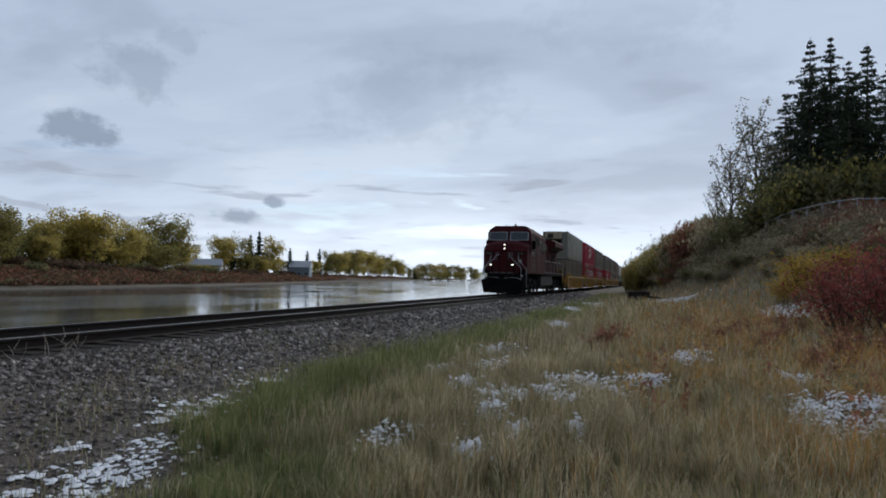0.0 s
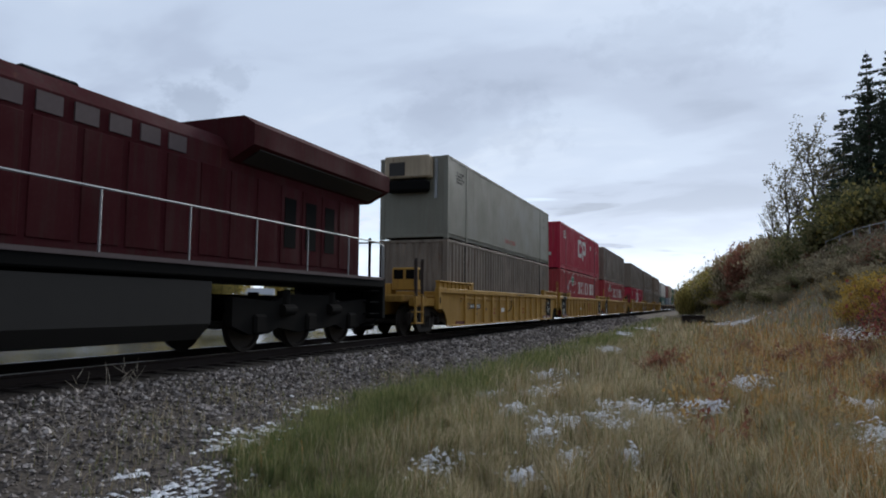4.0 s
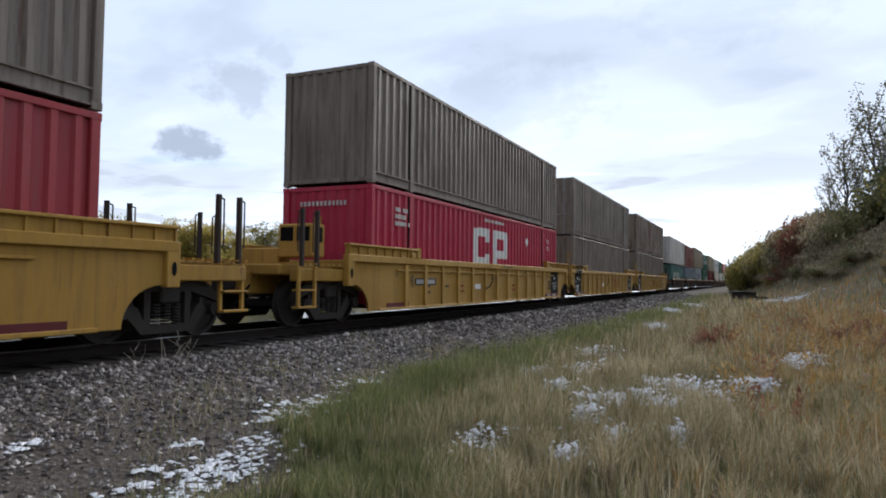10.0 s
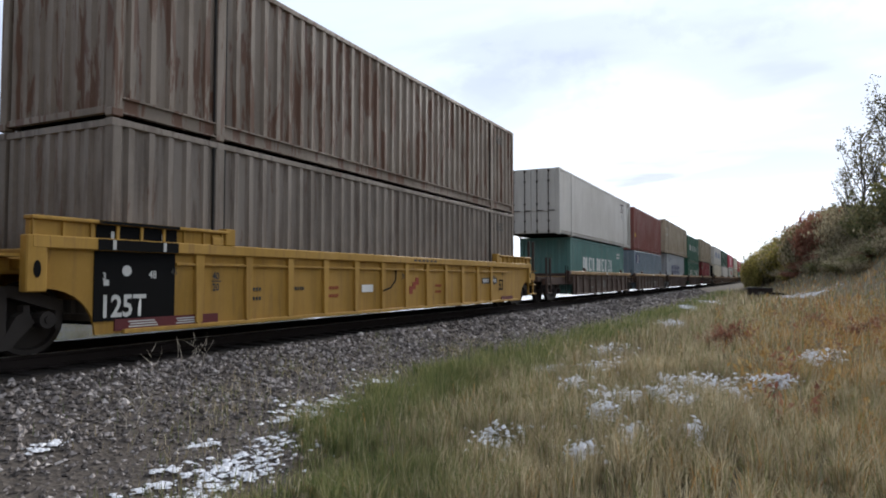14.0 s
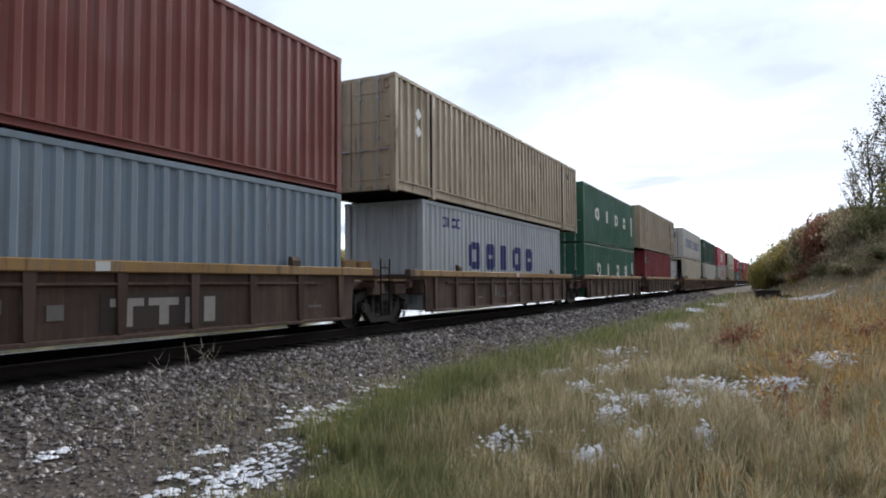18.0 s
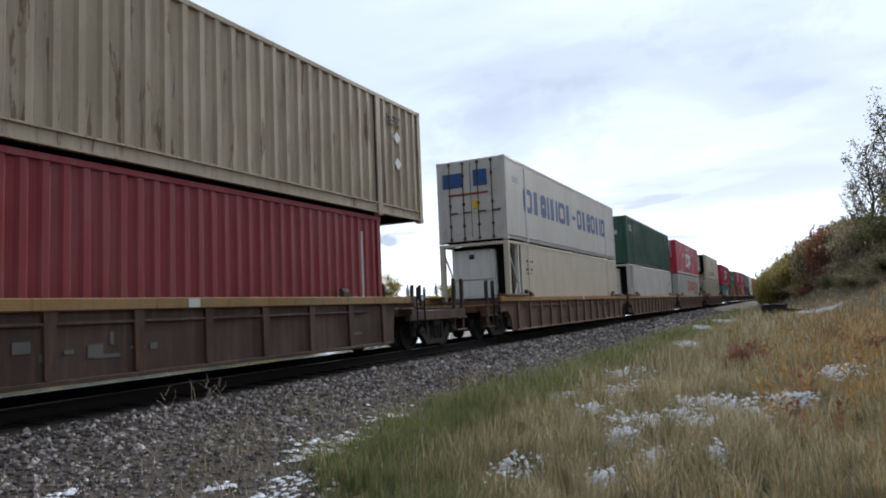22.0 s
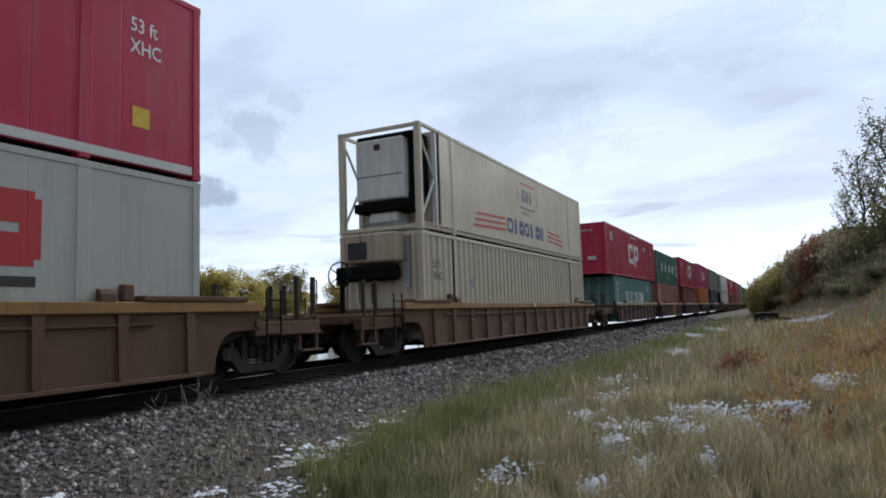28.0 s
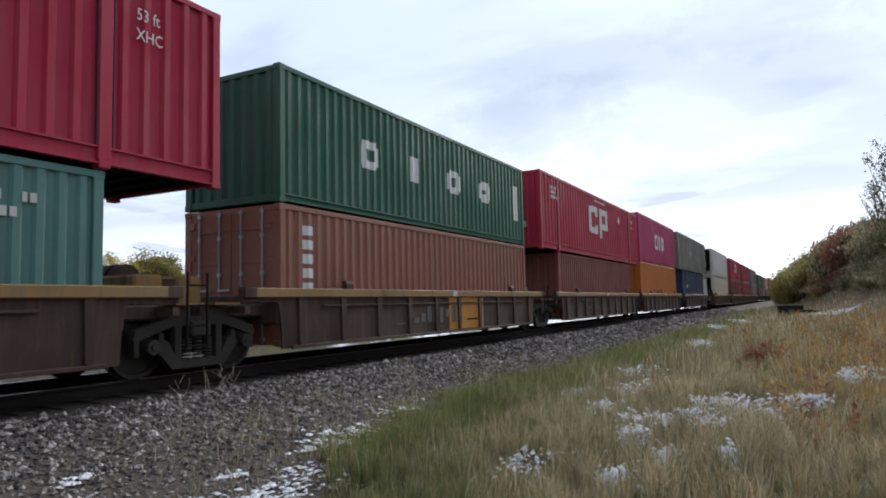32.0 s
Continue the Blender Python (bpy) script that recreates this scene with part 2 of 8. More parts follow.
M["offwhite"] = plain("dull_white_marking", (0.55, 0.54, 0.50), 0.65, vary=0.3)
M["dark"] = plain("dark_marking", (0.035, 0.033, 0.030), 0.6)
M["blue"] = plain("blue_marking", (0.018, 0.065, 0.19), 0.5, vary=0.25)
M["navy"] = plain("navy_marking", (0.025, 0.035, 0.13), 0.5, vary=0.25)
M["redmark"] = plain("red_marking", (0.42, 0.035, 0.035), 0.55, vary=0.3)
M["greenmark"] = plain("green_marking", (0.02, 0.17, 0.10), 0.55, vary=0.3)
M["label_yellow"] = plain("yellow_label", (0.62, 0.40, 0.03), 0.5)
M["orange_label"] = plain("orange_label", (0.50, 0.22, 0.04), 0.5)
M["reefer_white"] = paint("cooling_unit_white", (0.62, 0.61, 0.56), 0.5, 0.35, 0.1)
M["galv"] = plain("galvanised_steel", (0.34, 0.35, 0.36), 0.45, 0.7)
M["concrete"] = plain("weathered_tie", (0.030, 0.025, 0.022), 0.9, vary=0.5, scale=12)
M["snow"] = plain("old_snow", (0.80, 0.80, 0.815), 0.55, vary=0.12, scale=20)
CONTAINER_PAINT = {
    "grey": ((0.205, 0.202, 0.164), 0.4, 0.12), "greybrown": ((0.222, 0.183, 0.146), 0.9, 0.35), "greyrust": ((0.235, 0.185, 0.140), 0.8, 0.95),
    "red": ((0.40, 0.016, 0.048), 0.25, 0.05), "brickred": ((0.33, 0.040, 0.048), 0.3, 0.08), "teal": ((0.095, 0.205, 0.182), 0.35, 0.25),
    "white": ((0.480, 0.455, 0.410), 0.20, 0.05), "cream": ((0.500, 0.440, 0.325), 0.25, 0.07), "maroon": ((0.20, 0.055, 0.042), 0.35, 0.25),
    "bluegrey": ((0.175, 0.222, 0.258), 0.4, 0.2), "palegrey": ((0.40, 0.42, 0.43), 0.4, 0.15), "beige": ((0.40, 0.325, 0.225), 0.5, 0.55),
    "green": ((0.022, 0.105, 0.062), 0.25, 0.12), "darkgreen": ((0.028, 0.085, 0.055), 0.25, 0.1), "oxblood": ((0.22, 0.028, 0.032), 0.3, 0.1),
    "brown": ((0.27, 0.105, 0.07), 0.35, 0.2), "magenta": ((0.40, 0.022, 0.10), 0.2, 0.04), "orange": ((0.50, 0.15, 0.025), 0.3, 0.15),
    "navy": ((0.03, 0.055, 0.10), 0.3, 0.12), "lightgrey": ((0.362, 0.358, 0.316), 0.22, 0.08),
}
for _k, (_c, _d, _r) in CONTAINER_PAINT.items():
    M["c_" + _k] = paint("container_" + _k, _c, 0.5, _d, _r, dust=(0.085, 0.058, 0.042) if _d > 0.8 else (0.16, 0.13, 0.10))

# ------------------------------------------------------------------ mesh helpers


class Mesh:
    """Collects boxes, prisms and tubes into one mesh."""

    def __init__(self):
        self.v, self.f = [], []

    def add(self, vs, fs):
        n = len(self.v)
        self.v += [tuple(p) for p in vs]
        self.f += [tuple(i + n for i in f) for f in fs]
        return self

    def box(self, x0, x1, y0, y1, z0, z1, c=0.0):
        if c <= 0:
            vs = [(x, y, z) for x in (x0, x1) for y in (y0, y1) for z in (z0, z1)]
            return self.add(vs, [(0, 1, 3, 2), (4, 6, 7, 5), (0, 4, 5, 1), (2, 3, 7, 6), (0, 2, 6, 4), (1, 5, 7, 3)])
        vs, idx = [], {}
        for i, x in enumerate((x0, x1)):
            for j, y in enumerate((y0, y1)):
                for k, z in enumerate((z0, z1)):
                    xi, yi, zi = x + (c if i == 0 else -c), y + (c if j == 0 else -c), z + (c if k == 0 else -c)
                    for a, p in enumerate(((x, yi, zi), (xi, y, zi), (xi, yi, z))):
                        idx[i, j, k, a] = len(vs)
                        vs.append(p)
        g = lambda i, j, k, a: idx[i, j, k, a]
        fs = []
        for s in (0, 1):
            o = (0, 0), (0, 1), (1, 1), (1, 0)
            o = o if s else o[::-1]
            fs.append(tuple(g(s, p, q, 0) for p, q in o[::-1]))
            fs.append(tuple(g(p, s, q, 1) for p, q in o))
            fs.append(tuple(g(p, q, s, 2) for p, q in o[::-1]))
        for p in (0, 1):
            for q in (0, 1):
                fs.append((g(p, q, 0, 0), g(p, q, 1, 0), g(p, q, 1, 1), g(p, q, 0, 1)))
                fs.append((g(p, 0, q, 0), g(p, 1, q, 0), g(p, 1, q, 2), g(p, 0, q, 2)))
                fs.append((g(0, p, q, 1), g(1, p, q, 1), g(1, p, q, 2), g(0, p, q, 2)))
                for r in (0, 1):
                    fs.append((g(p, q, r, 0), g(p, q, r, 1), g(p, q, r, 2)))
        return self.add(vs, fs)

    def prism(self, poly, axis, a0, a1):
        """A polygon in the plane across the axis, drawn out along it. x: (y, z), y: (x, z), z: (x, y)."""
        def at(p, a):
            return {"x": (a, p[0], p[1]), "y": (p[0], a, p[1]), "z": (p[0], p[1], a)}[axis]
        n = len(poly)
        vs = [at(p, a0) for p in poly] + [at(p, a1) for p in poly]
        fs = [tuple(range(n)), tuple(range(2 * n - 1, n - 1, -1))]
        fs += [(i, i + n, (i + 1) % n + n, (i + 1) % n) for i in range(n)]
        return self.add(vs, fs)

    def tube(self, p, q, r, n=6, r2=None):
        p, q = Vector(p), Vector(q)
        d = (q - p).normalized()
        u = d.orthogonal().normalized()
        w = d.cross(u)
        r2 = r if r2 is None else r2
        vs = []
        for c, rr in ((p, r), (q, r2)):
            vs += [c + (u * math.cos(2 * math.pi * i / n) + w * math.sin(2 * math.pi * i / n)) * rr for i in range(n)]
        fs = [(i, (i + 1) % n, (i + 1) % n + n, i + n) for i in range(n)]
        fs += [tuple(range(n - 1, -1, -1)), tuple(range(n, 2 * n))]
        return self.add(vs, fs)

    def path(self, pts, r, n=6):
        for a, b in zip(pts, pts[1:]):
            self.tube(a, b, r, n)
        return self

    def data(self, name, mat):
        me = bpy.data.meshes.new(name)
        me.from_pydata(self.v, [], self.f)
        bm = bmesh.new()
        bm.from_mesh(me)
        bmesh.ops.recalc_face_normals(bm, faces=bm.faces)
        bm.to_mesh(me)
        bm.free()
        me.materials.append(mat)
        return me


def part(name, mesh, mat, parent, label="", m=None):
    """ONE mesh object under a thing or under a part; mesh is a Mesh or ready mesh data."""
    data = mesh.data(name, mat) if isinstance(mesh, Mesh) else mesh
    ob = new(name, data)
    ob.parent = parent
    if m is not None:
        ob.matrix_basis = m
    if label:
        ob["label"] = label
    return ob


def thing(name, label, category, group="", m=None, mesh=None, mat=None, kind=""):
    ob = new(name, mesh.data(name, mat) if mesh else None)
    if m is not None:
        ob.matrix_basis = m
    return tagged(ob, label, category, group, kind)


CACHE = {}


def cached(key, make, name, mat):
    """Mesh data shared by alike parts of one material."""
    k = (key, mat.name)
    if k not in CACHE:
        CACHE[k] = make().data(name, mat)
    return CACHE[k]


FONT = {}


def lettering(words, height, mat, bold=0.0, squeeze=1.0):
    """Flat letters with a little body, in the y-z plane facing +x: y runs to the reader's right, the left bottom is the origin."""
    key = (words, height, mat.name, bold, squeeze)
    if key not in FONT:
        cu = bpy.data.curves.new("letters", "FONT")
        cu.body, cu.size, cu.offset, cu.extrude, cu.resolution_u = words, height / 0.72, bold, 0.0, 2
        ob = bpy.data.objects.new("letters", cu)
        scene.collection.objects.link(ob)
        me = bpy.data.meshes.new_from_object(ob.evaluated_get(bpy.context.evaluated_depsgraph_get()))
        bpy.data.objects.remove(ob)
        me.transform(Matrix(((0, 0, 1, 0), (squeeze, 0, 0, 0), (0, 1, 0, 0), (0, 0, 0, 1))))
        me.materials.clear()
        me.materials.append(mat)
        FONT[key] = me
    return FONT[key]


def travel(t):
    """Metres that the train has gone by t seconds."""
    u = t / 16 - 1
    return 11.6607 * t + 1.6484 * (u * u - 1) - 1.5759 * (u ** 3 - u) - 3.8007 * (u ** 4 - 1) + 2.0424 * (u ** 5 - u)


KEY_TIMES = [2.0 * i for i in range(17)]
ROLLING = []      # (thing, place along the track at the start)
SPINNING = []     # (wheelset, x, y, z, radius) in its truck's space


def on_track(ob, s):
    ob.matrix_basis = pose(TRACK_X, s, 0)
    ROLLING.append((ob, s))


def motions():
    for ob, s in ROLLING:
        walk(ob, [(t, pose(TRACK_X, s - travel(t), 0)) for t in KEY_TIMES])
    step = 1 / 15
    for ob, x, y, z, r in SPINNING:
        walk(ob, [(i * step, pose(x, y, z, math.degrees(travel(i * step) / r))) for i in range(481)])


# ------------------------------------------------------------------ ground


def lerp(x, xs, ys):
    return float(np.interp(x, xs, ys))


def hill_rise(x, y):
    """The bank on the right of the line: it comes closer to the track far ahead."""
    toe = np.interp(y, [-40, 0, 25, 50, 70, 90, 120, 170, 260, 400], [8.0, 6.5, 4.5, 2.2, -0.2, -2.8, -4.8, -6.4, -7.0, -7.0])
    wide = np.interp(y, [0, 50, 90, 130, 200], [14, 14, 15, 14.5, 12])
    high = np.interp(y, [-40, 0, 30, 60, 90, 130, 170, 300], [3.5, 3.8, 4.2, 6.2, 8.6, 8.2, 8.2, 8.5])
    f = np.clip((x - toe) / wide, 0, 1)
    return high * f * f * (3 - 2 * f) + np.clip(x - toe - wide, 0, 60) * 0.05


def ground_z(x, y):
    x, y = np.asarray(x, float), np.asarray(y, float)
    prof_x = [-400, -170, -135, -118, -108, -101, -97, -90, -22, -17, -14.0, -12.2, -11.3, -7.65, -6.6, -5.2, -3.5, 0.0, 4.0, 12.0]
    prof_z = [4.0, 1.5, 1.0, 0.6, -1.2, -2.6, -3.0, -4.2, -4.2, -3.1, -1.2, -0.45, -0.20, -0.20, -0.42, -0.66, -0.72, -0.58, -0.45, -0.3]
    # the far bank swings away from the line downstream
    swing = np.interp(y, [-3000, 0, 93, 186, 820, 3500], [0, 0, 16, 33, 223, 900]) * np.clip((-x - 40) / 50, 0, 1)
    z = np.interp(np.where(x < -40, np.minimum(x + swing, -40), x), prof_x, prof_z) + hill_rise(x, y)
    bumps = 0.05 * np.sin(x * 1.7 + 0.4 * y) * np.sin(y * 1.1 - 0.5 * x) + 0.03 * np.sin(x * 3.9 + 1.2) * np.sin(y * 3.3)
    return z + bumps * np.clip((x + 5.5) / 1.5, 0, 1) + 0.25 * np.sin(x * 0.31 + y * 0.17) * np.sin(y * 0.23) * np.clip((x - 5) / 6, 0, 1)


def ground_material():
    m, t, b = material("ground")
    tc = t.nodes.new("ShaderNodeTexCoord")
    v = tc.outputs["Object"]
    sep = t.nodes.new("ShaderNodeSeparateXYZ")
    link(t, v, sep.inputs[0])
    x, y = sep.outputs["X"], sep.outputs["Y"]
    n1 = noise_tex(t, v, 0.5, 5.0, 0.6)
    n2 = noise_tex(t, v, 9.0, 6.0, 0.7)
    n3 = noise_tex(t, v, 0.12, 4.0, 0.6)
    vor = t.nodes.new("ShaderNodeTexVoronoi")
    vor.inputs["Scale"].default_value = 17.0
    link(t, v, vor.inputs["Vector"])
    stone = mix(t, n2, mix(t, vor.outputs["Color"], (0.050, 0.042, 0.035), (0.150, 0.126, 0.106)), (0.095, 0.079, 0.066))
    soil = mix(t, n2, (0.055, 0.043, 0.030), (0.12, 0.095, 0.062))
    grass = mix(t, n1, (0.075, 0.066, 0.034), (0.155, 0.125, 0.072))
    grass = mix(t, maths(t, "MULTIPLY", n2, 0.6), grass, soil)
    brush = mix(t, n3, (0.125, 0.100, 0.056), (0.205, 0.168, 0.098))
    # ballast between the far shoulder and a ragged line along the verge
    edge = maths(t, "ADD", maths(t, "MULTIPLY", ramp(t, maths(t, "DIVIDE", y, 10.0), [(0.43, 0.0), (0.80, 1.0)], False), -1.85), -3.65)
    ragged = maths(t, "MULTIPLY", maths(t, "SUBTRACT", n1, 0.5), 1.6)
    right = maths(t, "GREATER_THAN", maths(t, "ADD", x, ragged), edge)
    far = maths(t, "LESS_THAN", x, -60.0)
    hill = maths(t, "GREATER_THAN", maths(t, "ADD", x, maths(t, "MULTIPLY", n3, 6.0)), 11.0)
    # oil and brake dust between and beside the rails, with the train's shade painted in
    off = maths(t, "ABSOLUTE", maths(t, "SUBTRACT", x, TRACK_X))
    oil_and_shade = maths(t, "LESS_THAN", maths(t, "ADD", off, maths(t, "MULTIPLY", n1, 0.7)), 2.0)
    stone = mix(t, maths(t, "MULTIPLY", oil_and_shade, 0.85), stone, (0.016, 0.013, 0.011))
    c = mix(t, right, stone, grass)
    c = mix(t, far, c, mix(t, n3, (0.052, 0.036, 0.022), (0.095, 0.066, 0.040)))
    c = mix(t, maths(t, "MULTIPLY", hill, 0.7), c, brush)
    mud = maths(t, "MULTIPLY", far, maths(t, "LESS_THAN", maths(t, "ADD", sep.outputs["Z"], maths(t, "MULTIPLY", n1, 0.9)), -1.95))
    c = mix(t, maths(t, "MULTIPLY", mud, 0.8), c, (0.155, 0.135, 0.108))
    link(t, c, b.inputs["Base Color"])
    b.inputs["Roughness"].default_value = 0.95
    b.inputs["Specular IOR Level"].default_value = 0.15
    bump(t, b, maths(t, "ADD", vor.outputs["Distance"], n2), 0.6, 0.04)
    return m


def build_ground():
    xs = np.unique(np.concatenate([np.linspace(-3000, -420, 8), np.linspace(-400, -130, 60), np.linspace(-125, -88, 20), np.linspace(-85, -24, 6),
                                   np.linspace(-22, -11, 16), np.linspace(-10.5, 14, 72), np.linspace(15, 60, 24), np.linspace(80, 3000, 10)]))
    ys = np.unique(np.concatenate([np.linspace(-3000, -60, 8), np.linspace(-50, -3, 12), np.linspace(-2, 40, 106), np.linspace(41, 100, 60), np.linspace(104, 400, 50), np.linspace(450, 3500, 14)]))
    X, Y = np.meshgrid(xs, ys)
    Z = ground_z(X, Y)
    n, k = len(xs), len(ys)
    vs = np.stack([X.ravel(), Y.ravel(), Z.ravel()], 1)
    i = np.arange(n - 1)[None, :] + np.arange(k - 1)[:, None] * n
    fs = np.stack([i, i + 1, i + 1 + n, i + n], -1).reshape(-1, 4)
    me = bpy.data.meshes.new("ground")
    me.from_pydata(vs.tolist(), [], fs.tolist())
    me.materials.append(ground_material())
    for p in me.polygons:
        p.use_smooth = True
    tagged(new("ground", me), "grassy railway verge with ballast shoulder, river bank and brushy hillside", "ground", kind="structure")


def build_water():
    m, t, b = material("river_water")
    tc = t.nodes.new("ShaderNodeTexCoord")
    n = noise_tex(t, mapped(t, tc.outputs["Object"], (1.0, 0.25, 1)), 0.9, 5.0, 0.6, 0.3)
    n2 = noise_tex(t, mapped(t, tc.outputs["Object"], (0.06, 0.02, 1)), 1.0, 3.0, 0.6)
    link(t, mix(t, n2, (0.050, 0.058, 0.050), (0.085, 0.088, 0.074)), b.inputs["Base Color"])
    link(t, ramp(t, n2, [(0.35, 0.06), (0.7, 0.17)]), b.inputs["Roughness"])
    b.inputs["IOR"].default_value = 1.333
    bump(t, b, n, 0.10, 0.1)
    g = Mesh()
    xs, ys = (-1600, -300, -60, -15.2), [-500, -100, 0, 100, 250, 600, 1500, 3000]
    vs = [(x, y, -3.0) for y in ys for x in xs]
    g.add(vs, [(j * 4 + i, j * 4 + i + 1, j * 4 + i + 5, j * 4 + i + 4) for j in range(len(ys) - 1) for i in range(3)])
    tagged(new("water", g.data("water", m)), "calm grey-green river reflecting the overcast sky", "river", kind="structure")


build_ground()
build_water()

# ------------------------------------------------------------------ track


def build_track():
    track = thing("railway_track", "single railway track of worn steel rails on dark weathered ties in ballast", "railway track", kind="structure")
    head = [(-0.036, -0.004), (-0.028, 0.0), (0.028, 0.0), (0.036, -0.004), (0.036, -0.035), (0.009, -0.05), (0.009, -0.145), (0.070, -0.165), (0.070, -0.175), (-0.070, -0.175), (-0.070, -0.165), (-0.009, -0.145), (-0.009, -0.05), (-0.036, -0.035)]
    for side in (-1, 1):
        cx = TRACK_X + side * 0.7535
        part("rail", Mesh().prism([(cx + a, z) for a, z in head], "y", -80, 900), M["railside"], track, "rusty brown rail")
        part("running_surface", Mesh().box(cx - 0.027, cx + 0.027, -80, 900, -0.001, 0.003), M["steel"], track, "polished bright rail head")
    tie = cached("tie", lambda: Mesh().box(-1.30, 1.30, -0.115, 0.115, -0.36, -0.172, 0.015), "tie", M["concrete"])
    plate = cached("plate", lambda: Mesh().box(-0.17, 0.17, -0.10, 0.10, -0.172, -0.158, 0.003), "tie_plate", M["railside"])
    rng = random.Random(5)
    for i in range(110):
        y = -4 + i * 0.52
        t1 = part("tie", tie, None, track, m=pose(TRACK_X + rng.uniform(-.03, .03), y + rng.uniform(-.02, .02), rng.uniform(-.012, .0), 0, 0, rng.uniform(-.8, .8)))
        for side in (-1, 1):
            part("tie_plate", plate, None, t1, m=pose(side * 0.7535, 0, 0))
    far = Mesh()
    for i in range(500):
        y = -4 + (110 + i) * 0.52
        far.box(TRACK_X - 1.3, TRACK_X + 1.3, y - 0.115, y + 0.115, -0.3, -0.175)
    tagged(part("distant_ties", far, M["concrete"], track), kind="stuff")


build_track()

# ------------------------------------------------------------------ containers
PROFILE = {"iso": (0.278, 0.042), "dom": (0.345, 0.055), "flat": (1.23, 0.0015)}


def profile_points(length, style):
    """(y, inset) along a wall, y from -length/2 to length/2."""
    pitch, depth = PROFILE[style]
    n = max(1, int(length / pitch))
    p = length / n
    pts = [(-length / 2, depth)]
    for i in range(n):
        y = -length / 2 + i * p
        if style == "flat":
            pts += [(y + 0.012, depth), (y + 0.02, 0.0), (y + p - 0.02, 0.0), (y + p - 0.012, depth)]
        else:
            lo, hi = (0.25, 0.36) if style == "dom" else (0.17, 0.34)
            pts += [(y + p * lo, depth), (y + p * hi, 0.0), (y + p * (1 - hi), 0.0), (y + p * (1 - lo), depth)]
    pts.append((length / 2, depth))
    return pts


def inset_at(y, pts):
    return lerp(y, [a for a, _ in pts], [b for _, b in pts])


def wall_mesh(length, z0, z1, outer, style, axis="side"):
    """A corrugated or panelled wall with a flat back."""
    pts = profile_points(length, style)
    vs, fs = [], []
    for y, d in pts:
        for z in (z0, z1):
            vs.append((outer - d, y, z))
    n = len(pts)
    for i in range(n - 1):
        fs.append((2 * i, 2 * i + 2, 2 * i + 3, 2 * i + 1))
    k = len(vs)
    back = outer - PROFILE[style][1] - 0.03
    vs += [(back, pts[0][0], z0), (back, pts[0][0], z1), (back, pts[-1][0], z0), (back, pts[-1][0], z1)]
    fs += [(k, k + 1, k + 3, k + 2), (0, 1, k + 1, k), (2 * n - 2, k + 2, k + 3, 2 * n - 1)]
    if axis == "end":
        vs = [(y, -x, z) for x, y, z in vs]
    g = Mesh()
    g.add(vs, fs)
    return g


class Marks:
    """Painted blocks that follow the folds of a wall."""

    def __init__(self, outer, pts, lift=0.004):
        self.g, self.outer, self.pts, self.lift = Mesh(), outer, pts, lift
        self.breaks = [a for a, _ in pts]

    def rect(self, y0, y1, z0, z1, skew=0.0):
        ys = [y0] + [b for b in self.breaks if y0 < b < y1] + [y1]
        vs = []
        for y in ys:
            x = self.outer - inset_at(y, self.pts) + self.lift
            vs += [(x, y, z0 + (y - y0) * skew), (x, y, z1 + (y - y0) * skew)]
        n = len(ys)
        self.g.add(vs, [(2 * i, 2 * i + 2, 2 * i + 3, 2 * i + 1) for i in range(n - 1)])
        return self

    def sign(self, i, y, z0, height, wd, w):
        """One plain shape with clipped corners: a thin or thick bar, a hollow block or a slit block."""
        z1, c = z0 + height, min(0.45 * w, 0.09)
        if wd < 2.6 * w:
            return self.rect(y, y + wd, z0, z1)
        if i % 3 == 1:
            return self.rect(y + wd * 0.12, y + wd * 0.12 + 1.7 * w, z0, z1)
        self.rect(y, y + w, z0 + c, z1 - c).rect(y + wd - w, y + wd, z0 + c, z1 - c)
        for low, high in ((z1 - c, z1), (z0, z0 + c)):
            self.rect(y + c, y + w, low, high).rect(y + wd - w, y + wd - c, low, high)
        if i % 3 == 0:
            return self.rect(y + w, y + wd - w, z1 - w * 0.9, z1).rect(y + w, y + wd - w, z0, z0 + w * 0.9)
        mid = z0 + height * 0.5
        return self.rect(y + w, y + wd - w, mid + 0.06, z1).rect(y + w, y + wd - w, z0, mid - 0.06)


def painted_row(side, outer, pts, mat, y0, z0, height, widths, space, w, label):
    """A run of plain block shapes, one part for each."""
    y = y0
    for i, wd in enumerate(widths):
        if wd <= 0:
            y += -wd
            continue
        part("painted_block", Marks(outer, pts).sign(i, y, z0, height, wd, w).g, M[mat], side, label)
        y += wd + space


LENGTHS = {40: 12.192, 53: 16.154}


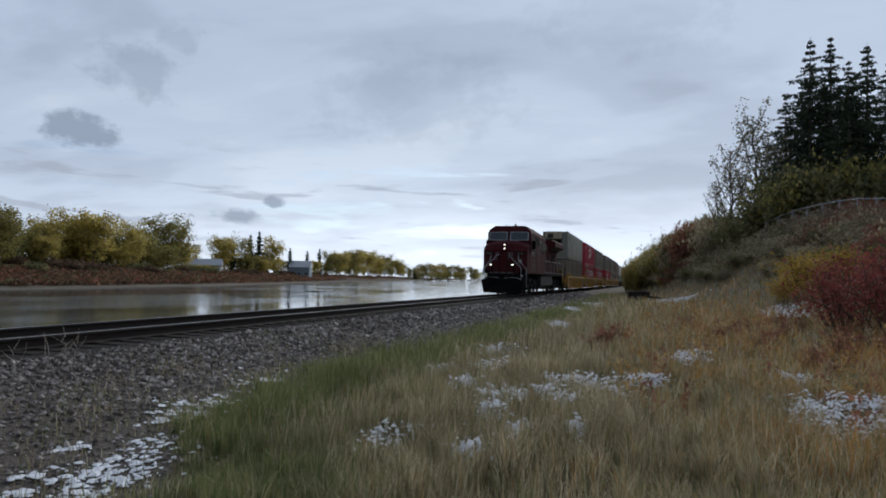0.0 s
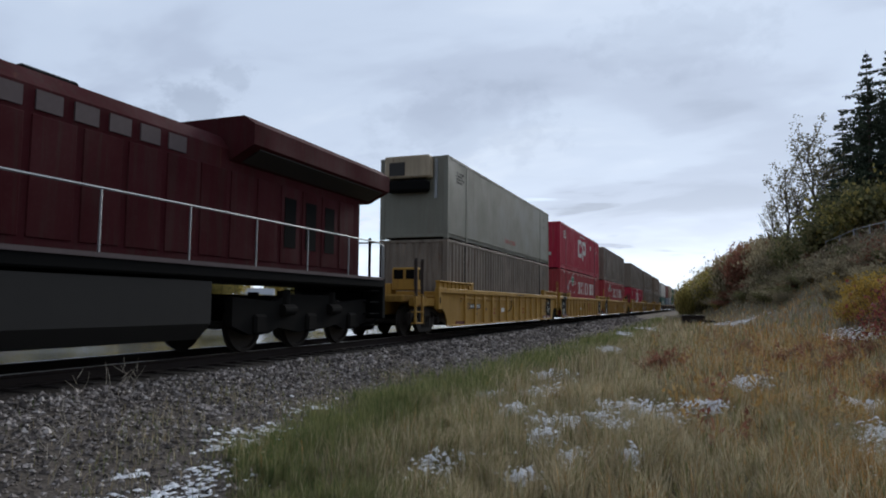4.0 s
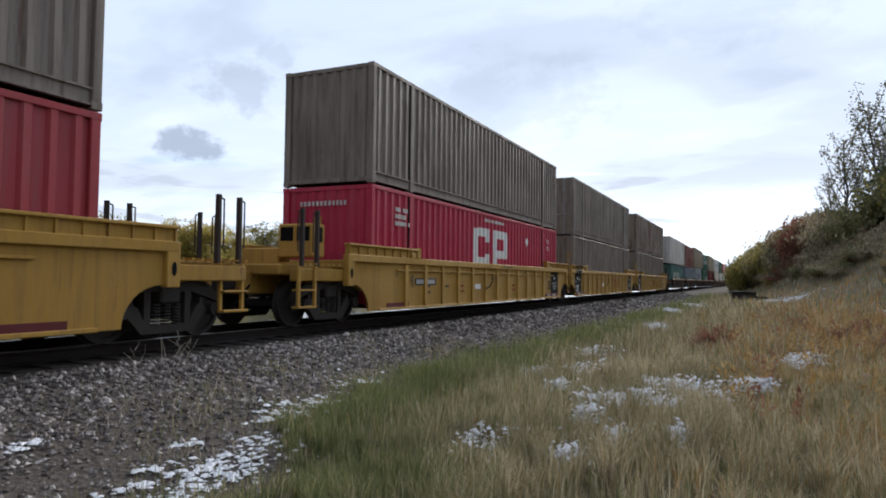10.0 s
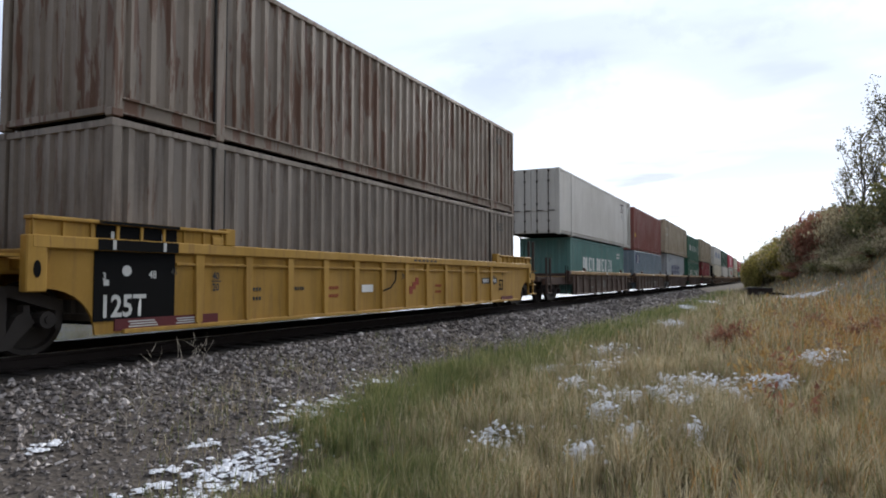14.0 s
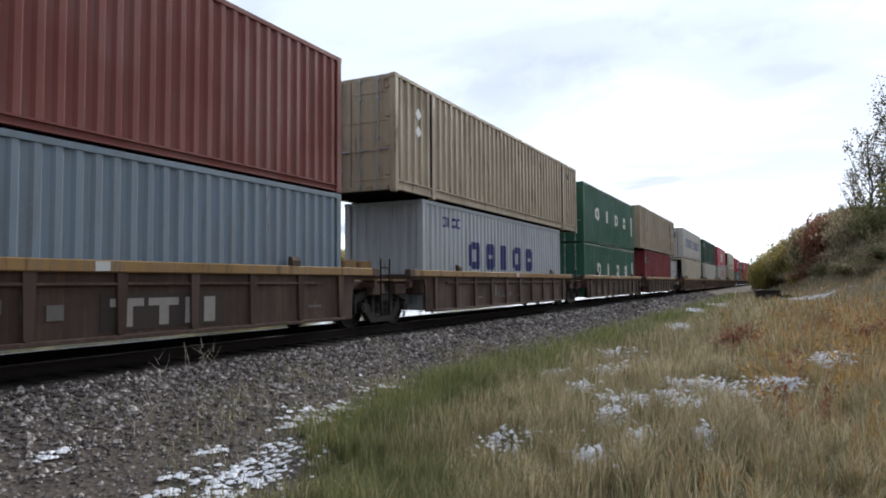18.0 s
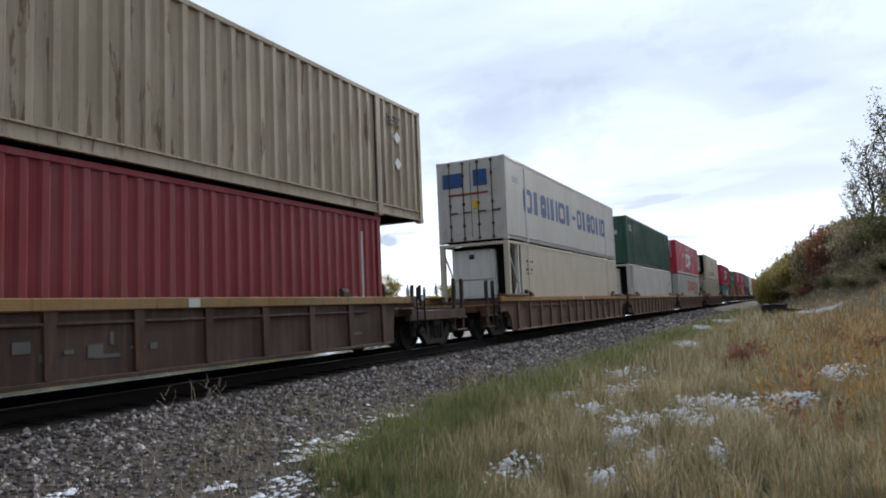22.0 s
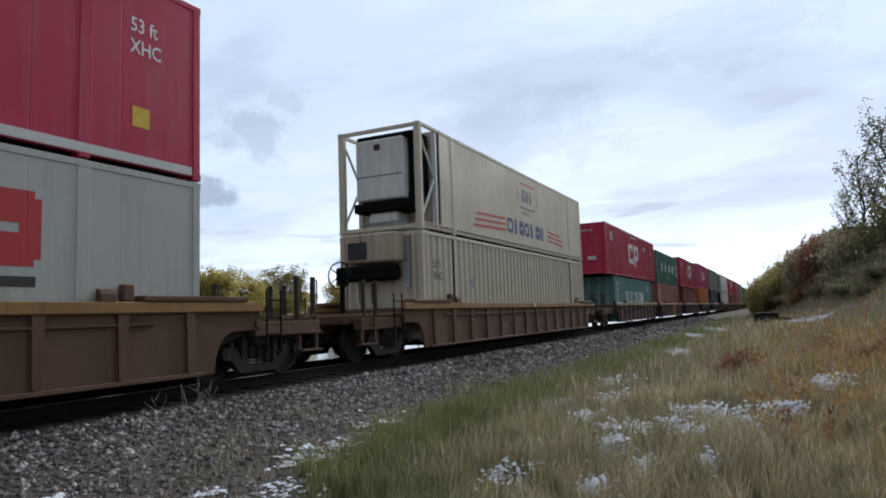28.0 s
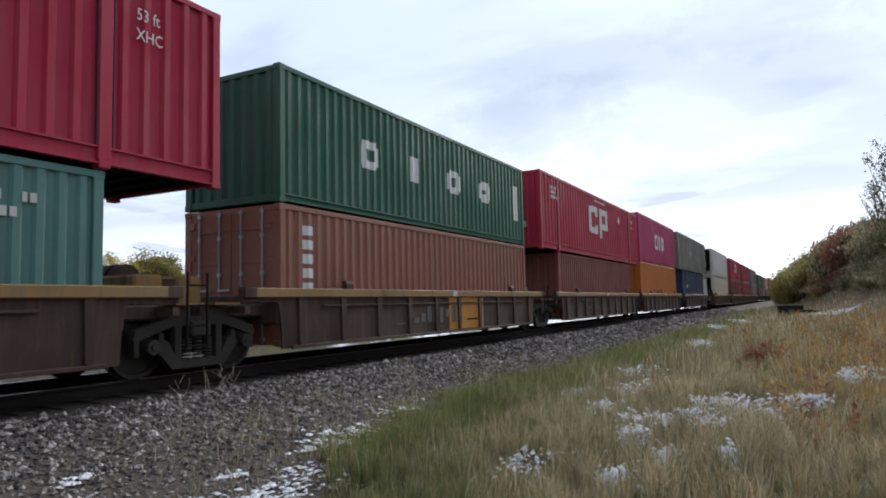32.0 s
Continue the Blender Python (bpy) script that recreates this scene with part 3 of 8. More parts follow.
def container(size, height, colour, style, s, z, label, marks=(), near="wall", group="containers on the train", far="wall", width=None, ends=None):
    """A freight container standing at height z, its middle s metres along the track."""
    L, W = LENGTHS[size], width or (2.59 if size == 53 else 2.438)
    mat = M["c_" + colour]
    c = thing("shipping_container", label, "container", group)
    o, h2, b = W / 2, L / 2, height
    def add(name, key, make, m=None, mt=None, lab="", parent=None):
        return part(name, cached((name, size, height, style, W, key), make, name, mt or mat), None, parent or c, lab, m)
    T = Matrix.Translation((0, 0, z))
    flip = pose(0, 0, 0, 0, 0, 180)
    rail_h = 0.30 if style == "dom" else 0.175 if size == 40 else 0.21
    low = 0.055 if size == 53 else 0.03
    y0 = -h2 + (1.05 if near == "reefer" else 0.0)
    y1 = h2 - (1.05 if far == "reefer" else 0.0)
    mid, wl = (y0 + y1) / 2, (y1 - y0) - 0.30
    Tm = Matrix.Translation((0, mid, z))
    side = add("side_wall", ("s", wl), lambda: wall_mesh(wl, rail_h - 0.015, b - 0.09, o - 0.012, style), Tm)
    add("side_wall", ("s", wl), lambda: wall_mesh(wl, rail_h - 0.015, b - 0.09, o - 0.012, style), Tm @ flip)
    add("roof", ("r", wl), lambda: Mesh().box(-o + 0.05, o - 0.05, -wl / 2 - 0.08, wl / 2 + 0.08, b - 0.05, b - 0.012, 0.01), Tm)
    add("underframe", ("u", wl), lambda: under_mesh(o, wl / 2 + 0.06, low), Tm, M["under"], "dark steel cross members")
    for sx in (-1, 1):
        add("top_rail", ("tr", sx), lambda: Mesh().box(sx * o - (0.07 if sx > 0 else 0), sx * o + (0.07 if sx < 0 else 0), -h2 + 0.12, h2 - 0.12, b - 0.10, b - 0.004, 0.008), T)
        add("bottom_rail", ("br", sx), lambda: rail_mesh(sx, o, h2, rail_h, low), T)
        posts = [-h2 + 0.08, h2 - 0.08] + ([-6.04, 6.04] if size == 53 else [])
        for i, py in enumerate(posts):
            thin = 0.075 if i < 2 else 0.10
            add("corner_post" if i < 2 else "stacking_post", ("p", thin), lambda: Mesh().box(-0.09, 0.09, -thin, thin, 0.10, b - 0.10, 0.012), T @ Matrix.Translation((sx * (o - 0.088), py, 0)))
            if i >= 2 and style == "dom":
                for gy in (-0.125, 0.125):
                    add("post_seam", "ps", lambda: Mesh().box(-0.02, 0.02, -0.006, 0.006, 0.30, b - 0.10), T @ Matrix.Translation((sx * (o - 0.03), py + gy, 0)), M["dark"])
            for zz in (0.0, b - 0.118):
                add("corner_casting", "cc", casting_mesh, T @ Matrix.Translation((sx * (o - 0.081 + 0.003), py, zz)))
    for sy, kind in ((-1, near), (1, far)):
        base = T if sy < 0 else T @ flip
        end_y = h2 - (1.05 if kind == "reefer" else 0.0)
        E = base @ Matrix.Translation((0, -(end_y - o), 0))
        add("end_header", "eh", lambda: Mesh().box(-o + 0.1, o - 0.1, -h2 + 0.02, -h2 + 0.10, b - 0.11, b - 0.006, 0.008), base)
        add("end_sill", "es", lambda: Mesh().box(-o + 0.1, o - 0.1, -h2 + 0.02, -h2 + 0.10, low, 0.16, 0.008), base)
        if kind in ("wall", "genset"):
            add("end_wall", ("ew", kind), lambda: wall_mesh(W - 0.30, 0.13, b - 0.09, o - 0.03, "iso" if style != "flat" else "flat", "end"), E)
        elif kind == "door":
            for sx in (-1, 1):
                d = add("door", ("d", sx), lambda: door_mesh(sx, o, b, h2), base)
                for bx in (0.28, 0.80):
                    add("locking_bar", ("lb", sx, bx), lambda: bar_mesh(sx * bx, -h2 - 0.015, b), None, M["rustpanel"] if colour in ("white", "lightgrey", "cream") else M["galv"], "upright locking bar", d)
        elif kind == "reefer":
            add("end_wall", "rw", lambda: wall_mesh(W - 0.14, 0.10, b - 0.05, o, "flat", "end"), E)
            cooling_unit(c, T if sy < 0 else T @ flip, o, h2, b)
        if kind == "genset":
            genset(c, base, o, h2, b, mat)
    for maker in marks:
        maker(c, side, o - 0.012, profile_points(wl, style), T, mid, h2, b)
    on_track(c, s)
    return c


def rail_mesh(sx, o, h2, rail_h, low):
    """Channel-shaped bottom rail: a set-back web between two flanges."""
    c = [(0.10, low), (0.002, low), (0.002, low + 0.022), (0.055, low + 0.022), (0.055, rail_h - 0.03), (0.010, rail_h - 0.03), (0.010, rail_h), (0.10, rail_h)]
    return Mesh().prism([(sx * (o - a), z) for a, z in c], "y", -h2 + 0.12, h2 - 0.12)


def casting_mesh():
    return Mesh().box(-0.081, 0.081, -0.089, 0.089, 0.0, 0.118, 0.012)


def under_mesh(o, h, low):
    n = int(2 * h / 0.45)
    comb = [(-h, 0.17), (-h, 0.13)]
    for i in range(n):
        y = -h + (i + 0.5) * 2 * h / n
        comb += [(y - 0.03, 0.13), (y - 0.03, low), (y + 0.03, low), (y + 0.03, 0.13)]
    return Mesh().prism(comb + [(h, 0.13), (h, 0.17)], "x", -o + 0.06, o - 0.06)


def door_mesh(sx, o, b, h2):
    x0, x1 = sorted((sx * 0.012, sx * (o - 0.17)))
    g = Mesh().box(x0, x1, -h2 + 0.02, -h2 + 0.07, 0.15, b - 0.11, 0.008)
    for k in range(4):
        zz = 0.30 + k * (b - 0.75) / 3
        g.box(x0 + 0.06, x1 - 0.06, -h2 + 0.005, -h2 + 0.022, zz, zz + 0.05, 0.004)
        hx = sx * (o - 0.15)
        g.box(min(hx, hx - sx * 0.13), max(hx, hx - sx * 0.13), -h2 - 0.01, -h2 + 0.02, zz + 0.1, zz + 0.22, 0.006)
    return g


def bar_mesh(x, y, b):
    g = Mesh().tube((x, y, 0.06), (x, y, b - 0.05), 0.017, 8)
    for zz in (0.10, 0.55, 1.3, b - 0.6, b - 0.15):
        g.box(x - 0.045, x + 0.045, y - 0.015, y + 0.03, zz, zz + 0.07, 0.006)
    g.box(x - 0.02, x + 0.30, y - 0.03, y - 0.012, 1.02, 1.06, 0.004)
    return g


def cooling_unit(c, base, o, h2, b):
    """Open end frame with braces and the cooling machine set back in it."""
    u = part("cooling_unit", Mesh().box(-0.92, 0.62, -h2 + 0.30, -h2 + 1.04, 0.95, b - 0.22, 0.05), M["reefer_white"], c, "white cooling unit housing", base)
    # the intake is a solid black box: its inner shade is put into the colour
    part("intake", Mesh().box(0.66, 1.02, -h2 + 0.55, -h2 + 1.03, 0.9, b - 0.16, 0.02), M["black"], u, "black box standing for the shade in the open intake", None)
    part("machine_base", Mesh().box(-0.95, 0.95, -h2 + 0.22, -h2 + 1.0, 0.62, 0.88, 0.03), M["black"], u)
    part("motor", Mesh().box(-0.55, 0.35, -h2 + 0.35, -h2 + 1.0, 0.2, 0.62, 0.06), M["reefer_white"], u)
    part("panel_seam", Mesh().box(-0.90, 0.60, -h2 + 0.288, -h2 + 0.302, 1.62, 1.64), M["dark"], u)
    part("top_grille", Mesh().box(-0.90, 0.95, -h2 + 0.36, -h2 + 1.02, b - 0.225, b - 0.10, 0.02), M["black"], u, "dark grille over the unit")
    part("badge", Mesh().box(-0.30, -0.10, -h2 + 0.286, -h2 + 0.302, b - 0.55, b - 0.38, 0.004), M["dark"], u)
    for sx in (-1, 1):
        x = sx * (o - 0.09)
        part("brace", Mesh().tube((x, -h2 + 0.10, 0.2), (x, -h2 + 1.0, b * 0.52), 0.035).tube((x, -h2 + 1.0, b * 0.52), (x, -h2 + 0.10, b - 0.2), 0.035), M["reefer_white"], c, m=base)
        part("lattice", Mesh().box(x - 0.07, x + 0.07, -h2 + 0.95, -h2 + 1.06, 0.1, b - 0.1, 0.01), M["reefer_white"], c, m=base)
    part("drain_pipe", Mesh().tube((-0.7, -h2 + 0.25, 0.3), (0.7, -h2 + 0.25, 0.3), 0.03), M["galv"], c, m=base)


def genset(c, base, o, h2, b, mat):
    u = part("generator_box", Mesh().box(-0.95, 0.75, -h2 - 0.42, -h2 + 0.03, b - 0.80, b - 0.02, 0.05), M["reefer_white"] if mat.name.endswith("red") else M["c_beige"], c, "boxy generator hung on the end wall", base)
    part("fuel_tank", Mesh().box(-0.90, 0.65, -h2 - 0.40, -h2 + 0.03, b - 1.28, b - 0.86, 0.08), M["black"], u, "black tank under the generator")
    part("grille", Mesh().box(-0.75, -0.15, -h2 - 0.435, -h2 - 0.415, b - 0.72, b - 0.25, 0.006), M["dark"], u)
    part("mounting_strap", Mesh().box(0.80, 0.90, -h2 - 0.03, -h2 + 0.04, b - 1.5, b - 0.1, 0.008), M["galv"], u)


# markings; each returns a function that container() calls
def name_row(y0, z0, height, widths, mat, space=0.12, w=0.16, label="block shape of a painted name"):
    def make(c, side, outer, pts, T, mid, h2, b):
        painted_row(side, outer, pts, mat, y0, z0, height, widths, space, w, label)
    return make


def big_logo(y0=-1.75, z0=1.12, mat="white"):
    """Two heavy hollow blocks side by side, the second with a longer foot."""
    def make(c, side, outer, pts, T, mid, h2, b):
        k = Marks(outer, pts)
        k.rect(y0, y0 + 0.50, z0 + 0.04, z0 + 1.21).rect(y0 + 0.50, y0 + 1.42, z0 + 0.97, z0 + 1.25).rect(y0 + 0.50, y0 + 1.42, z0, z0 + 0.28)
        k.rect(y0 + 1.05, y0 + 1.42, z0 + 0.28, z0 + 0.40).rect(y0 + 1.05, y0 + 1.42, z0 + 0.80, z0 + 0.97)
        k.rect(y0 + 1.78, y0 + 2.28, z0 - 0.14, z0 + 1.25).rect(y0 + 2.28, y0 + 3.20, z0 + 0.97, z0 + 1.25).rect(y0 + 2.28, y0 + 3.20, z0 + 0.28, z0 + 0.56)
        k.rect(y0 + 2.90, y0 + 3.20, z0 + 0.56, z0 + 0.97).rect(y0 + 3.20, y0 + 3.40, z0 + 0.36, z0 + 1.18)
        part("painted_logo", k.g, M[mat], side, "white block logo")
    return make


def strip(y0, y1, z0, z1, mat, label="", skew=0.0, name="painted_mark"):
    def make(c, side, outer, pts, T, mid, h2, b):
        k = Marks(outer, pts)
        k.rect(y0, y1, z0, z1, skew)
        part(name, k.g, M[mat], side, label)
    return make


def rail_band(mat):
    """The bottom rail painted in a colour of its own."""
    def make(c, side, outer, pts, T, mid, h2, b):
        part("rail_band", Mesh().box(outer + 0.006, outer + 0.016, -h2 + 0.18, h2 - 0.18, 0.07, 0.20, 0.003), M[mat], c, "pale painted bottom rail", T)
    return make


def diamond(y, z, r, mat="white"):
    def make(c, side, outer, pts, T, mid, h2, b):
        x = outer + 0.006
        g = Mesh().add([(x, y - r, z), (x, y, z - r), (x, y + r, z), (x, y, z + r), (x - 0.02, y - r, z), (x - 0.02, y, z - r), (x - 0.02, y + r, z), (x - 0.02, y, z + r)],
                       [(0, 1, 2, 3), (0, 1, 5, 4), (1, 2, 6, 5), (2, 3, 7, 6), (3, 0, 4, 7)])
        part("placard", g, M[mat], side, "diamond placard")
    return make


def words(text, y, z, height, mat, bold=0.0, squeeze=0.85):
    def make(c, side, outer, pts, T, mid, h2, b):
        part("lettering", lettering(text, height, M[mat], bold, squeeze), None, side, "stencilled letters", Matrix.Translation((outer + 0.006, y, z)))
    return make


def bars(y, z, n, height, mat, length=0.5):
    """Small marks that nobody can read: plain bars."""
    def make(c, side, outer, pts, T, mid, h2, b):
        g, dice = Mesh(), random.Random(int(abs(y) * 97) + n)
        for i in range(n):
            at, end = y, y + length * (1.0 if i % 2 == 0 else 0.75)
            while at < end:
                wd = height * dice.uniform(0.45, 0.8)
                if dice.random() < 0.85:
                    g.box(outer - 0.01, outer + 0.005, at, at + wd, z - i * height * 1.6, z - i * height * 1.6 + height)
                at += wd + height * 0.3
        tagged(part("small_print", g, M[mat], side), kind="stuff")
    return make


def end_label(x0, x1, z0, z1, mat, label=""):
    def make(c, side, outer, pts, T, mid, h2, b):
        part("end_label", Mesh().box(x0, x1, -h2 - 0.022, -h2 + 0.015, z0, z1, 0.003), M[mat], c, label, T)
    return make


def end_print(x, z, n, height, mat, length):
    """Small rows on an end wall that nobody can read."""
    def make(c, side, outer, pts, T, mid, h2, b):
        g, dice = Mesh(), random.Random(int(abs(x) * 89) + n)
        for i in range(n):
            at = x
            while at < x + length:
                wd = height * dice.uniform(0.4, 0.6)
                g.box(at, at + wd, -h2 - 0.012, -h2 + 0.02, z - i * height * 1.6, z - i * height * 1.6 + height)
                at += wd + height * 0.55
        tagged(part("small_print", g, M[mat], c, m=T), kind="stuff")
    return make


def tapered_outline(y0):
    """Tapered white outline with a green leaf shape on top, then two runs of blocks."""
    def make(c, side, outer, pts, T, mid, h2, b):
        k = Marks(outer, pts)
        def line(ya, za, yb, zb, w=0.055):
            n = 16
            for i in range(n):
                a, e = i / n, (i + 1) / n
                ya1, yb1 = sorted((ya + (yb - ya) * a, ya + (yb - ya) * e))
                zm = za + (zb - za) * (a + e) / 2
                hz = max(w, abs(zb - za) / n * 1.15) / 2
                if yb1 - ya1 < w:
                    m0 = (ya1 + yb1) / 2
                    ya1, yb1 = m0 - w / 2, m0 + w / 2
                k.rect(ya1, yb1, zm - hz, zm + hz)
        line(y0, 2.26, y0 + 0.80, 2.22)
        line(y0 + 1.45, 2.22, y0 + 2.23, 2.26)
        line(y0, 2.22, y0 + 0.10, 2.02)
        line(y0 + 2.13, 2.02, y0 + 2.23, 2.22)
        line(y0 + 0.10, 2.02, y0 + 0.66, 1.20)
        line(y0 + 2.13, 2.02, y0 + 1.60, 1.20)
        part("painted_outline", k.g, M["white"], side, "white tapered outline")
        leaf = [(0, -.30), (.08, -.30), (.10, -.20), (.26, -.22), (.22, -.12), (.36, .04), (.30, .08), (.32, .20), (.20, .18), (.14, .26), (.08, .20), (.06, .34), (0, .30),
                (-.06, .34), (-.08, .20), (-.14, .26), (-.20, .18), (-.32, .20), (-.30, .08), (-.36, .04), (-.22, -.12), (-.26, -.22), (-.10, -.20), (-.08, -.30)]
        part("leaf_outline", Mesh().prism([(y0 + 1.12 + a * 1.22, 2.30 + q * 1.22) for a, q in leaf], "x", outer - 0.012, outer + 0.005), M["white"], side, "white edge of the leaf shape")
        part("leaf_mark", Mesh().prism([(y0 + 1.12 + a, 2.30 + q) for a, q in leaf], "x", outer - 0.01, outer + 0.008), M["greenmark"], side, "green leaf shape")
        painted_row(side, outer, pts, "white", y0 + 3.25, 1.46, 0.84, [.5, .5, .5, .5, .5, .16, .5, .5], 0.11, 0.14, "white block shape of a painted name")
        painted_row(side, outer, pts, "white", y0 + 8.22, 1.46, 0.84, [.42, .16, .45, .42], 0.12, 0.14, "white block shape of a painted name")
        for i in range(9):
            part("roof_tag", Mesh().box(outer - 0.03, outer + 0.006, -7.0 + i * 1.65, -6.6 + i * 1.65, b - 0.17, b - 0.11), M["offwhite"], side)
    return make


def spaced_blocks(z0=1.08, starts=(-3.5, -1.46, 0.58, 2.60), bar=5.20):
    """Four hollow blocks far apart and an upright bar behind them."""
    def make(c, side, outer, pts, T, mid, h2, b):
        for i, y in enumerate(starts):
            part("painted_block", Marks(outer, pts).sign((0, 1, 0, 2)[i], y, z0, 0.62, 0.72, 0.2).g, M["white"], side, "white block shape standing apart")
        k = Marks(outer, pts)
        k.rect(bar, bar + 0.40, z0 - 0.30, z0 + 0.84)
        part("painted_bar", k.g, M["white"], side, "upright white bar")
    return make

# ------------------------------------------------------------------ rolling stock


def wheel_mesh(r):
    g = Mesh().tube((-0.95, 0, 0), (0.95, 0, 0), 0.085, 10)
    for sx in (-1, 1):
        x = sx * 0.72
        n = 28
        rings = [(x - sx * 0.0, r + 0.028), (x + sx * 0.03, r + 0.028), (x + sx * 0.035, r), (x + sx * 0.125, r - 0.006), (x + sx * 0.125, r - 0.07), (x + sx * 0.075, r - 0.09), (x + sx * 0.085, 0.16), (x + sx * 0.12, 0.13), (x + sx * 0.12, 0.0)]
        vs = [(rx, rr * math.cos(2 * math.pi * i / n), rr * math.sin(2 * math.pi * i / n)) for rx, rr in rings for i in range(n)]
        fs = [(k * n + i, k * n + (i + 1) % n, (k + 1) * n + (i + 1) % n, (k + 1) * n + i) for k in range(len(rings) - 1) for i in range(n)]
        fs.append(tuple(range(n)))
        g.add(vs, fs)
        for i in range(3):
            a = 2 * math.pi * i / 3
            g.tube((x + sx * 0.12, 0.05 * math.cos(a), 0.05 * math.sin(a)), (x + sx * 0.24, 0.05 * math.cos(a), 0.05 * math.sin(a)), 0.02, 6)
        g.tube((x + sx * 0.1, 0, 0), (x + sx * 0.22, 0, 0), 0.1, 12)
    return g


def spin(ob, y, r):
    ob.matrix_basis = pose(0, y, r)
    SPINNING.append((ob, 0, y, r, r))


def truck(s, base=1.83, r=0.47):
    """A two-axle freight truck with cast side frames."""
    k = thing("freight_truck", "two-axle cast steel freight truck black with grime under the wagons", "railway truck", "trucks under the train")
    h = base / 2
    top = [(-h - 0.28, 0.58), (-h - 0.24, 0.72), (-0.55, 0.90), (0.55, 0.90), (h + 0.24, 0.72), (h + 0.28, 0.58), (h + 0.16, 0.58), (0.50, 0.76), (-0.50, 0.76), (-h - 0.16, 0.58)]
    low = [(-h + 0.20, 0.60), (-h + 0.10, 0.44), (-0.50, 0.12), (0.50, 0.12), (h - 0.10, 0.44), (h - 0.20, 0.60), (h - 0.34, 0.52), (0.42, 0.25), (-0.42, 0.25), (-h + 0.34, 0.52)]
    for sx in (-1, 1):
        x0, x1 = sorted((sx * 0.98, sx * 1.12))
        def frame_mesh():
            g = Mesh().prism(top, "x", x0, x1).prism(low, "x", x0 + 0.003, x1 - 0.003)
            for e in (-1, 1):
                g.box(x0 + 0.006, x1 - 0.006, *sorted((e * 0.34, e * 0.46)), 0.2, 0.82)
                for jaw in (-0.25, 0.17):
                    g.box(x0 + 0.006, x1 - 0.006, e * h + jaw, e * h + jaw + 0.08, 0.34, 0.66)
            return g
        f = part("side_frame", cached(("sf", sx, base), frame_mesh, "side_frame", M["truckcast"]), None, k)
        for yy in (-h, h):
            part("bearing_cap", cached(("bc", sx, yy), lambda: Mesh().tube((sx * 1.05, yy, r), (sx * 1.22, yy, r), 0.11, 12).tube((sx * 1.22, yy, r), (sx * 1.24, yy, r), 0.05, 6), "bearing_cap", M["wheel"]), None, f)
        def springs():
            g = Mesh()
            for yy in (-0.2, 0.0, 0.2):
                for lev in range(7):
                    zz = 0.24 + lev * 0.05
                    g.tube((sx * 1.06, yy, zz), (sx * 1.06, yy, zz + 0.028), 0.075, 8)
            return g
        part("spring_nest", cached(("sp", sx), springs, "spring_nest", M["truckcast"]), None, f, "grimy coil springs")
    part("bolster", cached("bol", lambda: Mesh().box(-1.18, 1.18, -0.20, 0.20, 0.58, 0.82, 0.03), "bolster", M["truckcast"]), None, k)
    part("brake_beam", cached(("bb", base), lambda: Mesh().box(-0.8, 0.8, -h + 0.50, -h + 0.58, 0.3, 0.42).box(-0.8, 0.8, h - 0.58, h - 0.50, 0.3, 0.42), "brake_beam", M["under"]), None, k)
    for yy in (-h, h):
        spin(part("wheelset", cached(("ws", r), lambda: wheel_mesh(r), "wheelset", M["wheel"]), None, k), yy, r)
    on_track(k, s)


STYLES = {
    "yellow": dict(bay=8.18, zt=1.53, zb=0.252, body="yellow_side", chord="yellow", rib=1.04, out=1.50, ext=1.12, arch=(0.20, 0.70, 0.66)),
    "brown40": dict(bay=6.22, zt=1.34, zb=0.275, body="rustcar", chord="rustsill", rib=1.22, out=1.46, ext=0.98, arch=(0.02, 0.14, 0.24)),
    "brown53": dict(bay=8.20, zt=1.33, zb=0.20, body="tancar", chord="tanchord", rib=1.12, out=1.46, ext=1.15, arch=(0.08, 0.46, 0.48)),
}


def side_shape(bay, half, zt, zb, arch):
    """Outline of a well's side: deep in the middle, drawn up in an arch over the trucks."""
    start, wide, deep = arch
    left = [(-(bay + start - 0.25), zb)]
    for i in range(9):
        a = math.pi / 2 * i / 8
        left.append((-(bay + start + wide * (1 - math.cos(a))), zb + (zt - deep - zb) * math.sin(a)))
    left += [(-half, zt - deep), (-half, zt - 0.10)]
    return left + [(-y, z) for y, z in left[::-1]]


